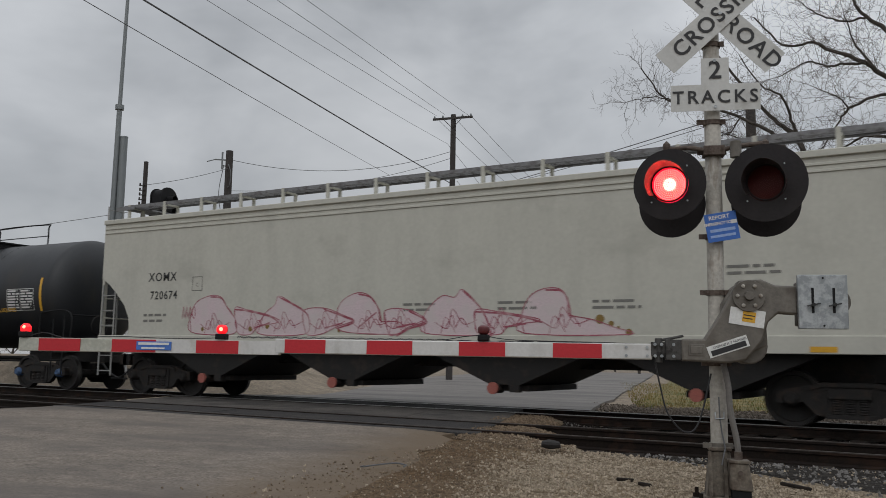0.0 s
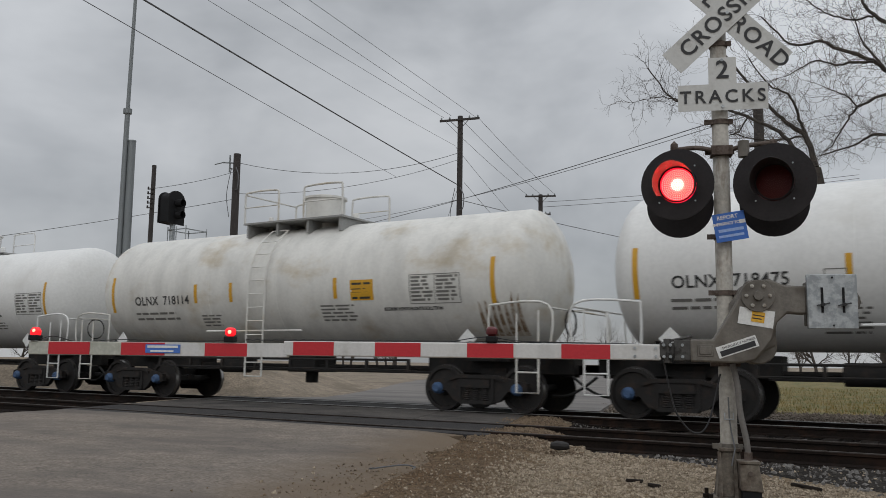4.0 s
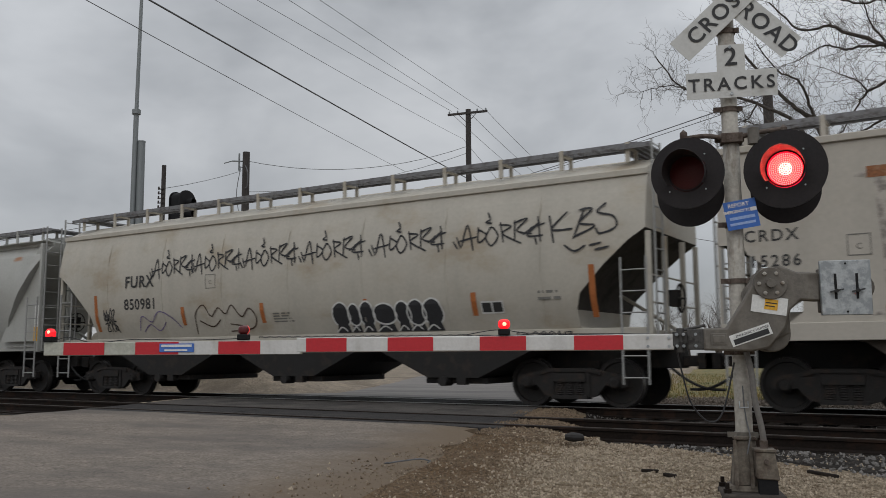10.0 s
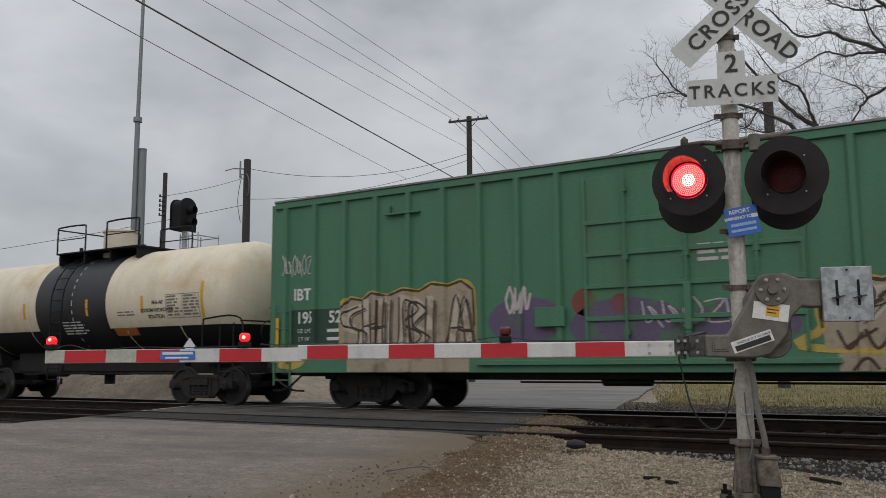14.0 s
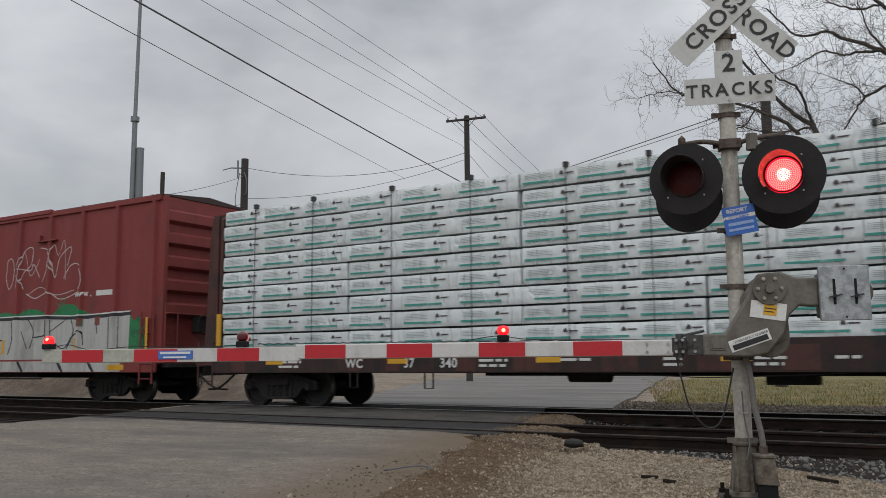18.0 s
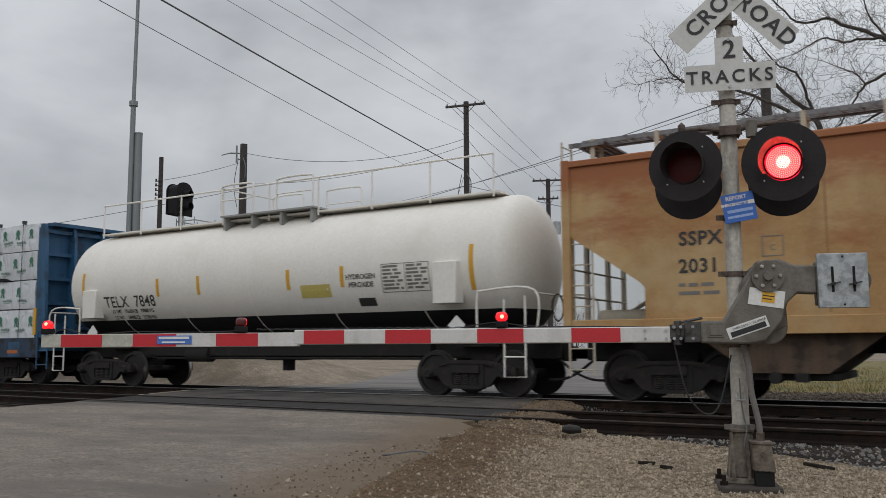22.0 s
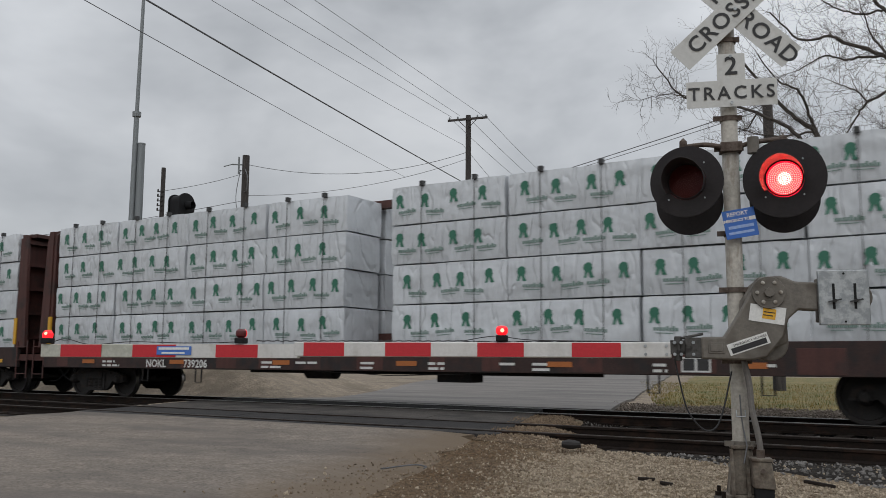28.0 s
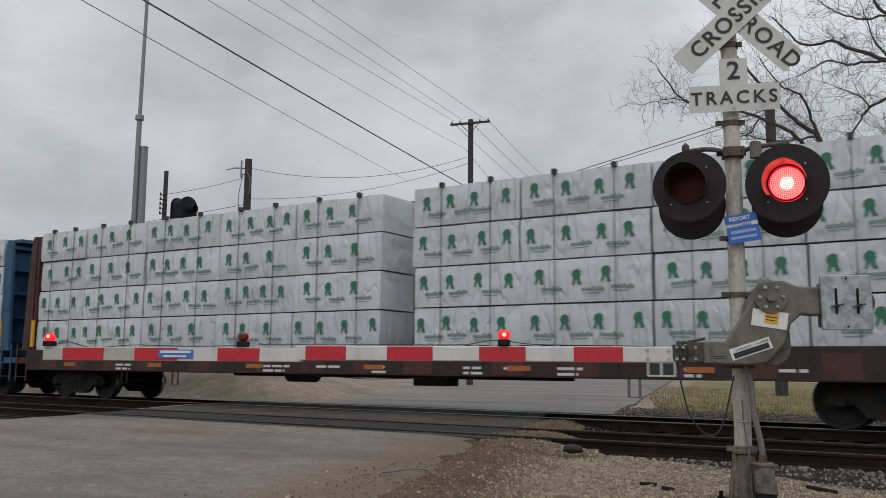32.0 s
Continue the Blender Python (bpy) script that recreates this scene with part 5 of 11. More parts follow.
def litter():
    r = surface("burnt_rubber_lump", (0.02, 0.018, 0.017), 0.85, bump=0.6)
    s = Shape().spin([(-0.12, 0.0), (-0.11, 0.05), (-0.03, 0.075), (0.05, 0.065), (0.11, 0.05), (0.12, 0.0)], "x", 10)
    s.v = [(x + 0.02 * noise.noise((x * 9, y * 9, z * 9)), y * 1.1, z * 0.75 + 0.02 * noise.noise((x * 7, y * 7, 4))) for x, y, z in s.v]
    tagged(part("rubber_lump", s, r, m=pose(-4.37, 10.0, -0.02, 0, 0, 25)), "lump of torn black rubber on the gravel", "litter")
    tagged(part("bent_wire", Shape().pipe(smooth_path([(0, 0, 0), (0.06, 0.10, 0.01), (0.22, 0.19, 0.03), (0.30, 0.26, 0.01)], 4) + [Vector((0.31, 0.20, 0.0))], 0.008, 5).pipe(smooth_path([(0, 0, 0), (-0.02, -0.06, 0.0), (0.07, -0.14, 0.02)], 4), 0.008, 5), WIRE, m=pose(-5.08, 7.14, -0.075)), "bent piece of rusty wire on the road", "litter")
    for x, y, a, ln in ((-1.35, 8.55, -25, 0.3), (-2.75, 8.0, 30, 0.16), (-2.5, 7.8, -10, 0.12)):
        tagged(part("wood_scrap", Shape().box(-ln / 2, ln / 2, -0.02, 0.02, 0, 0.03), TIE, m=pose(x, y, -0.115, 0, 3, a), bevel=0.008), "dark scrap of wood on the gravel", "litter", "wood scraps")
    st = thing("stump_post", pose(-5.6, 24.0, -0.2), "short pale concrete post in the grass", "post")
    part("shaft", Shape().spin([(0, 0.0), (0, 0.28), (0.85, 0.27), (0.9, 0.2), (0.9, 0.0)], "z", 14), surface("pale_concrete", (0.30, 0.28, 0.24), 0.9, spots=(0.2, 0.18, 0.15), bump=0.4), st)


litter()

# ---- the train ----
TRUCK_IRON = surface("grimy_truck_iron", (0.0125, 0.0108, 0.010), 0.85, 0.0, spots=(0.030, 0.021, 0.016), spot_scale=4, grain=0.3, bump=0.4)
WHEEL_STEEL = surface("worn_wheel_steel", (0.018, 0.016, 0.015), 0.7, 0.2, spots=(0.034, 0.027, 0.023), spot_scale=5, grain=0.25)
TREAD = surface("bright_wheel_tread", (0.28, 0.27, 0.26), 0.35, 0.9, grain=0.15)
CAP_BLUE = surface("blue_bearing_cap", (0.05, 0.10, 0.20), 0.6, grain=0.2)
UNDER = surface("black_underframe", (0.011, 0.010, 0.0095), 0.85, spots=(0.027, 0.021, 0.017), spot_scale=3, grain=0.3, bump=0.3)
STEEL_RAIL = surface("dull_grab_iron", (0.30, 0.30, 0.29), 0.6, 0.2)
YELLOW = surface("yellow_reflector", (0.62, 0.33, 0.02), 0.45, grain=0.1)
GRATE = surface("galvanised_roof_grating", (0.20, 0.20, 0.205), 0.6, 0.4, spots=(0.12, 0.11, 0.11), spot_scale=6)
GRIMY_SHADED_SLOPE = surface("grimy_shaded_slope_sheet", (0.055, 0.047, 0.041), 0.85, spots=(0.03, 0.026, 0.023), spot_scale=2.0, grain=0.25, rain=0.3)
R_WHEEL = 0.457
SHARED = {}


def shared(key, make):
    if key not in SHARED:
        SHARED[key] = make()
    return SHARED[key]


def mesh_frame():
    # cast side frame: a truss with two openings and a spring nest
    s = Shape()
    out = [(-1.12, 0.40), (-1.10, 0.58), (-0.72, 0.66), (-0.45, 0.72), (0.45, 0.72), (0.72, 0.66), (1.10, 0.58), (1.12, 0.40), (0.92, 0.36), (0.70, 0.42), (0.52, 0.22), (0.34, 0.17), (-0.34, 0.17), (-0.52, 0.22), (-0.70, 0.42), (-0.92, 0.36)]
    s.prism(out, -0.06, 0.06)
    s.prism([(-0.62, 0.60), (-0.40, 0.66), (0.40, 0.66), (0.62, 0.60), (0.62, 0.66), (0.40, 0.73), (-0.40, 0.73), (-0.62, 0.66)], -0.10, 0.10)
    s.prism([(-0.36, 0.16), (0.36, 0.16), (0.36, 0.23), (-0.36, 0.23)], -0.11, 0.11)
    for x in (-0.40, 0.33):
        s.box(x, x + 0.07, -0.09, 0.09, 0.2, 0.68)
    return s.mesh("side_frame", TRUCK_IRON)


def mesh_springs():
    s = Shape()
    for x in (-0.2, 0.0, 0.2):
        prof = []
        for i in range(13):
            prof.append((0.23 + i * 0.02, 0.082 if i % 2 else 0.066))
        s.spin(prof, "z", 12, (x, -0.03, 0))
    s.box(-0.32, 0.32, -0.12, 0.10, 0.48, 0.64)
    return s.mesh("spring_nest", TRUCK_IRON)


def mesh_wheelset():
    s = Shape()
    for sgn in (-1, 1):
        y = sgn * 0.75
        a, b = y - 0.07, y + 0.07
        inner = (a, b) if sgn > 0 else (b, a)
        s.spin([(inner[0], 0.0), (inner[0], 0.48), (inner[0] + sgn * 0.03, 0.482), (inner[0] + sgn * 0.045, R_WHEEL), (inner[1], R_WHEEL - 0.004), (inner[1], 0.385), (inner[1] - sgn * 0.045, 0.37), (inner[1] - sgn * 0.05, 0.16), (inner[1], 0.13), (inner[1], 0.0)], "y", 30)
    s.rod((0, -1.0, 0), (0, 1.0, 0), 0.085, 12)
    me = s.mesh("wheelset", WHEEL_STEEL)
    me.materials.append(TREAD)
    for p in me.polygons:
        rr = (p.center.x ** 2 + p.center.z ** 2) ** 0.5
        if rr > 0.44 and abs(p.normal.y) < 0.3 and abs(abs(p.center.y) - 0.77) < 0.06:
            p.material_index = 1
    return me


def mesh_cap(mat):
    s = Shape().spin([(-1.15, 0.0), (-1.15, 0.075), (-1.10, 0.115), (-0.98, 0.125)], "y", 14)
    for i in range(3):
        a = 2.1 * i
        s.spin([(-1.168, 0.0), (-1.165, 0.016), (-1.145, 0.018)], "y", 6, (0.055 * math.cos(a), 0, 0.055 * math.sin(a)))
    return s.mesh("bearing_cap", mat)


WHEELS = []        # (wheelset, position in its truck, place of the axle along the train)


def truck(car, x, u0, blue=False):
    t = part("truck", shared("bolster", lambda: Shape().box(-0.22, 0.22, -1.0, 1.0, 0.42, 0.70).box(-0.3, 0.3, -0.35, 0.35, 0.66, 0.86).box(-1.0, 1.0, -0.1, 0.1, 0.45, 0.55).box(-0.62, -0.5, -0.9, 0.9, 0.32, 0.45).box(0.5, 0.62, -0.9, 0.9, 0.32, 0.45).mesh("truck", TRUCK_IRON)), None, car, "dark grimy four-wheel truck", m=pose(x, 0, 0))
    for y in (-1.0, 1.0):
        part("side_frame", shared("frame", mesh_frame), None, t, m=pose(0, y, 0))
        part("spring_nest", shared("springs", mesh_springs), None, t, m=pose(0, y, 0) if y < 0 else pose(0, y, 0, 0, 0, 180))
    for dx in (-0.889, 0.889):
        w = part("wheelset", shared("wheelset", mesh_wheelset), None, t, m=pose(dx, 0, R_WHEEL))
        WHEELS.append((w, (dx, 0, R_WHEEL), u0 + x + dx))
        part("bearing_cap", shared("cap_blue" if blue else "cap", lambda: mesh_cap(CAP_BLUE if blue else TRUCK_IRON)), None, t, m=pose(dx, 0, R_WHEEL))
    return t


def coupler(car, x, sgn):
    s = Shape().box(min(x, x + sgn * 0.75), max(x, x + sgn * 0.75), -0.08, 0.08, 0.75, 0.95).box(min(x + sgn * 0.55, x + sgn * 0.85), max(x + sgn * 0.55, x + sgn * 0.85), -0.16, 0.16, 0.70, 1.0)
    part("coupler", s, TRUCK_IRON, car, bevel=0.02)
    hose = smooth_path([(x, -0.35, 0.72), (x + sgn * 0.3, -0.36, 0.50), (x + sgn * 0.62, -0.33, 0.36), (x + sgn * 0.95, -0.30, 0.34)], 5)
    part("air_hose", Shape().pipe(hose, 0.028, 6), RUBBER, car)


CARS = []


def rail_car(name, u, label, category):
    c = thing(name, pose(u, TRACK_Y, 0), label, category, "train cars")
    CARS.append((c, u))
    return c


class Side:
    """Places flat markings on a car's near side, whose depth at height z is given."""

    def __init__(self, car, depth, flat=True, step=0.14, relief=(), ledge=None):
        self.car, self.depth, self.flat, self.step, self.relief, self.ledge = car, depth, flat, step, relief, ledge

    def proud(self, x):
        """How far posts and doors stand out at x; relief rows are foot, edge, edge, foot and height."""
        out = 0.0
        for a, b, c, d, h in self.relief:
            if a < x < d:
                out = max(out, h * min(1.0, (x - a) / (b - a), (d - x) / (d - c)))
        return out

    def wrap(self, me, x, z, off):
        """Lays a flat mesh on the side, cut where the side bends."""
        xs = [v.co.x + x for v in me.vertices]
        lo_x, hi_x = min(xs, default=0), max(xs, default=0)
        cuts = [((k - x, 0, 0), (1, 0, 0)) for r in self.relief for k in r[:4] if lo_x < k < hi_x]
        zs = [v.co.z for v in me.vertices]
        if self.ledge is not None and min(zs, default=0) + z < self.ledge < max(zs, default=0) + z:
            cuts += [((0, 0, self.ledge - z - 0.002), (0, 0, 1)), ((0, 0, self.ledge - z + 0.002), (0, 0, 1))]
        if not self.flat:
            k = min(zs, default=0) + self.step
            while k < max(zs, default=0):
                cuts.append(((0, 0, k), (0, 0, 1)))
                k += self.step
        if cuts:
            bm = bmesh.new()
            bm.from_mesh(me)
            for co, no in cuts:
                bmesh.ops.bisect_plane(bm, geom=bm.verts[:] + bm.edges[:] + bm.faces[:], plane_co=co, plane_no=no)
            bm.to_mesh(me)
            bm.free()
        for v in me.vertices:
            xx, zz = v.co.x + x, v.co.z + z
            v.co = (xx, self.depth(zz) - off - self.proud(xx) + v.co.y, zz)
        return me

    def words(self, text, x, z, size, mat, spread=1.0, bold=0.0, align="CENTER"):
        me = letters(text, size, mat, spread, bold, align)
        return part("lettering", self.wrap(me, x, z, 0.006), None, self.car)

    def shape(self, name, polys, mat, off=0.005, parent=None, label=""):
        """Flat polygons of (x, z)."""
        me = bpy.data.meshes.new(name)
        vs, fs = [], []
        for poly in polys:
            n = len(vs)
            vs += [(p[0], 0, p[1]) for p in poly]
            fs.append(tuple(range(n, n + len(poly))))
        me.from_pydata(vs, [], fs)
        me.materials.append(mat)
        return part(name, self.wrap(me, 0, 0, off), None, parent or self.car, label)

    def rects(self, name, rects, mat, off=0.005, label=""):
        if 1 < len(rects) <= 8 and name in ("reflector", "data_panel", "print_bar", "graffiti_fill"):
            return [self.rects(name, [r], mat, off, label) for r in rects][0]
        return self.shape(name, [[(a, c), (b, c), (b, d), (a, d)] for a, b, c, d in rects], mat, off, label=label)

    def bars(self, x, z, w, lines, mat, h=0.045, gap=0.085, rnd=None):
        """Small print too fine to read."""
        r = rnd or random.Random(int(abs(x * 100 + z * 10)))
        out = []
        for i in range(lines):
            zz, a = z - i * gap, x
            end = x + w * r.uniform(0.7, 1.0)
            while a < end:
                b = min(end, a + r.uniform(0.12, 0.4))
                out.append((a, b, zz - h / 2, zz + h / 2))
                a = b + 0.05
        return tagged(self.rects("small_print", out, mat), kind="stuff")

    def stroke(self, lines, width, mat, off=0.007, name="graffiti", label="", taper=0.0):
        """Painted strokes: each line is a list of (x, z)."""
        ob = None
        for line in lines:
            pts = smooth_path([(a, 0, b) for a, b in line], 5) if len(line) > 2 else [Vector((line[0][0], 0, line[0][1])).lerp(Vector((line[1][0], 0, line[1][1])), i / 4) for i in range(5)]
            pts = [p for i, p in enumerate(pts) if i == 0 or (p - pts[i - 1]).length > 1e-4]
            n = len(pts)
            if n < 2:
                continue
            vs = []
            for i, p in enumerate(pts):
                d = (pts[min(i + 1, n - 1)] - pts[max(i - 1, 0)])
                d = d.normalized() if d.length > 1e-6 else Vector((1, 0, 0))
                p = p + d * width * (0.35 if i == n - 1 else -0.35 if i == 0 else 0)
                w = width * (0.5 + 0.07 * math.sin(i * 1.9 + p.x * 5)) * (0.8 if i in (0, n - 1) else 1)
                for sg in (-1, 1):
                    x, z = p.x - d.z * w * sg, p.z + d.x * w * sg
                    # the line rises a hair along its way, so that crossings do not lie in one plane
                    vs.append((x, -0.00004 * (i % 50), z))
            me = bpy.data.meshes.new(name)
            me.from_pydata(vs, [], [(2 * i, 2 * i + 2, 2 * i + 3, 2 * i + 1) for i in range(n - 1)])
            me.materials.append(mat)
            ob = part(name, self.wrap(me, 0, 0, off), None, self.car, label)
        return ob

    def blob(self, pts, mat, off=0.005, name="graffiti", label=""):
        loop = [(p.x, p.z) for p in smooth_path([(a, 0, b) for a, b in pts], 5, True)]
        return self.shape(name, [loop], mat, off, label=label)


def plate(side, x, z, mat_line, mat_back=None):
    """A small square outline with a letter C in it."""
    if mat_back:
        side.rects("stencil_panel", [(x - 0.2, x + 0.2, z - 0.2, z + 0.2)], mat_back)
    side.rects("stencil_frame", [(x - 0.17, x + 0.17, z + 0.155, z + 0.17), (x - 0.17, x + 0.17, z - 0.17, z - 0.155), (x - 0.17, x - 0.155, z - 0.155, z + 0.155), (x + 0.155, x + 0.17, z - 0.155, z + 0.155)], mat_line, 0.007)
    side.words("C", x, z - 0.03, 0.13, mat_line)


def ladder(car, x0, x1, y, z0, z1, mat, step=0.38, name="ladder"):
    s = Shape().rod((x0, y, z0), (x0, y, z1), 0.022, 6).rod((x1, y, z0), (x1, y, z1), 0.022, 6)
    z = z0 + 0.12
    while z < z1:
        s.rod((x0, y, z), (x1, y, z), 0.014, 5)
        z += step
    return part(name, s, mat, car)


def end_ladder(car, x, y0, y1, z0, z1, mat, step=0.38):
    s = Shape().rod((x, y0, z0), (x, y0, z1), 0.022, 6).rod((x, y1, z0), (x, y1, z1), 0.022, 6)
    z = z0 + 0.12
    while z < z1:
        s.rod((x, y0, z), (x, y1, z), 0.014, 5)
        z += step
    return part("end_ladder", s, mat, car)


def running_board(car, x0, x1, y, z, mat, post_mat, every=1.25):
    s = Shape()
    for k in (-0.2, -0.1, 0.0, 0.1, 0.2):
        s.box(x0, x1, y + k - 0.012, y + k + 0.012, z - 0.03, z)
    n = int((x1 - x0) / 0.3)
    for i in range(n + 1):
        xx = x0 + (x1 - x0) * i / n
        s.box(xx - 0.01, xx + 0.01, y - 0.22, y + 0.22, z - 0.035, z - 0.006)
    s.box(x0, x1, y - 0.24, y - 0.22, z - 0.07, z + 0.01).box(x0, x1, y + 0.22, y + 0.24, z - 0.07, z + 0.01)
    rb = part("running_board", s, mat, car, "roof walkway of steel grating")
    n = int((x1 - x0) / every)
    for i in range(n + 1):
        xx = x0 + 0.2 + (x1 - x0 - 0.4) * i / n
        part("walkway_bracket", shared("bracket_" + post_mat.name, lambda: Shape().box(-0.04, 0.04, -0.25, -0.21, -0.36, 0.02).box(-0.04, 0.04, -0.25, 0.25, -0.075, -0.04).box(-0.03, 0.03, 0.18, 0.24, -0.3, -0.04).mesh("walkway_bracket", post_mat)), None, rb, m=pose(xx, y, z))


def interp(table, z):
    if z <= table[0][0]:
        return table[0][1]
    for (a, p), (b, q) in zip(table, table[1:]):
        if z <= b:
            return p + (q - p) * (z - a) / (b - a)
    return table[-1][1]


def hopper(name, u_left, u_right, paint, label, trim=None, bays=3, half=((1.42, 1.54), (4.3, 1.54)), eave=4.32, peak=4.62, mouth=1.35, slope_z=2.85,
           toe_z=1.5, board=GRATE, rusty=0.0, grooves=True, bay_mat=None, tall_frame=False, seams=0, wide_mouth=None, cap=None, foot=0.6, cutout=None, corner_posts=False, skirt=1.2):
    """A covered hopper car: lofted body with sloped ends, roof walkway, end frames, chutes, trucks."""
    mid = (u_left + u_right) / 2
    L = (u_right - u_left) / 2
    car = rail_car(name, mid, label, "covered hopper car")
    trim = trim or paint
    wm = wide_mouth or mouth
    levels = [1.42, toe_z, (toe_z + slope_z) / 2 - 0.1, slope_z - 0.25, slope_z, 3.4, 3.9, eave - 0.32, eave - 0.3, eave, eave + 0.06]
    inset = [(1.42, mouth), (toe_z, mouth), ((toe_z + slope_z) / 2 - 0.1, mouth * 0.62), (slope_z - 0.25, mouth * 0.2), (slope_z, 0.05), (3.0, 0.0), (5.0, 0.0)] if not tall_frame else [(1.42, mouth), (toe_z, mouth), (2.4, mouth * 0.68), (3.3, mouth * 0.28), (eave - 0.3, 0.05), (eave, 0.0), (5, 0.0)]
    if cutout:
        inset = list(cutout) + [(5.0, 0.0)]
        levels = sorted({z for z in levels if z < toe_z or z > cutout[-1][0] + 0.02} | {z for z, _ in cutout})
    s = Shape()
    rows = []
    for z in levels:
        w = interp(half, z)
        i = interp(inset, z)
        rows.append((z, w, -L + i, L - i))
    roof = [(eave + 0.10, 1.35), (peak - 0.05, 0.8), (peak, 0.0)]
    n = 10
    ring = []
    for z, w, a, b in rows:
        ring.append([(a + (b - a) * k / n, -w, z) for k in range(n + 1)] + [(b + (a - b) * k / n, w, z) for k in range(n + 1)])
    for z, w in roof:
        a, b = -L + 0.05, L - 0.05
        ring.append([(a + (b - a) * k / n, -w, z) for k in range(n + 1)] + [(b + (a - b) * k / n, w, z) for k in range(n + 1)])
    m = 2 * n + 2
    for r in ring:
        s.v += r
    for j in range(len(ring) - 1):
        for k in range(m):
            s.f.append((j * m + k, j * m + (k + 1) % m, (j + 1) * m + (k + 1) % m, (j + 1) * m + k))
    s.f.append(tuple(range(m)))
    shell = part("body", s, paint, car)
    # downward-facing end slopes: grime, with the opening's shade darkened into the colour
    shell.data.materials.append(GRIMY_SHADED_SLOPE)
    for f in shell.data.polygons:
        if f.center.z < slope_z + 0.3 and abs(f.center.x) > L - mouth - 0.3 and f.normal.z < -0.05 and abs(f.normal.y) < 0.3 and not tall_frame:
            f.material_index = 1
    depth = lambda z: -interp(half, z)
    # side sills, roof edge and seams
    w = interp(half, 1.42)
    for sg in (-1, 1):
        y0, y1 = sorted((sg * (w - 0.06), sg * (w + 0.03)))
        part("side_sill", Shape().box(-L + 0.02, L - 0.02, y0, y1, 1.17, 1.46), paint, car, bevel=0.012)
        we = interp(half, eave)
        y0, y1 = sorted((sg * (we - 0.02), sg * (we + 0.05)))
        part("roof_edge", Shape().box(-L, L, y0, y1, eave - 0.02, eave + 0.10), paint, car, bevel=0.015)
        if grooves:
            y0, y1 = sorted((sg * (we - 0.02), sg * (we + 0.022)))
            s = Shape()
            for z in (eave - 0.13, eave - 0.24):
                s.box(-L + 0.03, L - 0.03, y0, y1, z - 0.022, z + 0.022)
            part("roof_moulding", s, paint, car, bevel=0.006)
    if seams:
        for k in range(1, seams):
            x = -L + 2 * L * k / seams
            s = Shape()
            zs = [1.5 + (eave - 1.75) * q / 8 for q in range(9)]
            for a, b in zip(zs, zs[1:]):
                da, db = depth(a), depth(b)
                s.add([(x - 0.018, da - 0.009, a), (x + 0.018, da - 0.009, a), (x + 0.018, db - 0.009, b), (x - 0.018, db - 0.009, b), (x - 0.018, da + 0.02, a), (x + 0.018, da + 0.02, a), (x + 0.018, db + 0.02, b), (x - 0.018, db + 0.02, b)],
                      [(0, 1, 2, 3), (0, 4, 5, 1), (2, 6, 7, 3), (0, 3, 7, 4), (1, 5, 6, 2)])
            part("panel_seam", s, paint, car)
    running_board(car, -L + 0.25, L - 0.25, -0.95, peak + 0.22, board, trim)
    running_board(car, -L + 0.25, L - 0.25, 0.95, peak + 0.22, board, trim)
    for sg in (-1, 1):
        g = Shape()
        for k in range(5):
            x = sg * (L - 0.12 - 0.13 * k)
            g.box(x - 0.05, x + 0.05, -1.22, 1.22, peak + 0.15, peak + 0.185)
        g.box(min(sg * L, sg * (L - 0.7)), max(sg * L, sg * (L - 0.7)), -1.25, -1.22, peak + 0.10, peak + 0.19)
        part("end_walkway", g, board, car, "steel grating across the roof end")
        if corner_posts:
            part("corner_post", Shape().box(min(sg * (L + 0.03), sg * (L - 0.13)), max(sg * (L + 0.03), sg * (L - 0.13)), -1.60, -1.46, 1.2, eave + 0.12), paint, car, bevel=0.01)
    hat = Shape()
    for k in range(9):
        x = -L + 1.2 + (2 * L - 2.4) * k / 8
        hat.box(x - 0.75, x + 0.75, -0.28, 0.28, peak - 0.01, peak + 0.10)
    part("roof_hatches", hat, paint, car, bevel=0.03)
    # end frames with ladders, stubs, slope braces, walk platforms
    for sg in (-1, 1):
        xe = sg * (L + 0.02)
        fr = Shape()
        for y in (-1.45, -0.55, 0.55, 1.45):
            fr.box(min(xe, xe - sg * 0.09), max(xe, xe - sg * 0.09), y - 0.05, y + 0.05, 1.2, slope_z + 0.3 if not tall_frame else eave)
        fr.box(min(xe, xe - sg * 0.1), max(xe, xe - sg * 0.1), -1.5, 1.5, 1.15, 1.40)
        part("end_frame", fr, trim, car, bevel=0.01)
        part("end_platform", Shape().box(min(xe, xe - sg * 0.9), max(xe, xe - sg * 0.9), -1.4, 1.4, 1.12, 1.17), UNDER, car)
        part("stub_sill", Shape().box(min(xe + sg * 0.1, xe - sg * 2.6), max(xe + sg * 0.1, xe - sg * 2.6), -0.28, 0.28, 0.72, 1.15), UNDER, car, bevel=0.02)
        ladder(car, xe - sg * 0.55, xe - sg * 0.08, -1.52, 0.45, slope_z - 0.15, STEEL_RAIL if not rusty else trim)
        end_ladder(car, xe + sg * 0.06, -1.4, -0.95, 1.2, peak + 0.2, STEEL_RAIL if not rusty else trim)
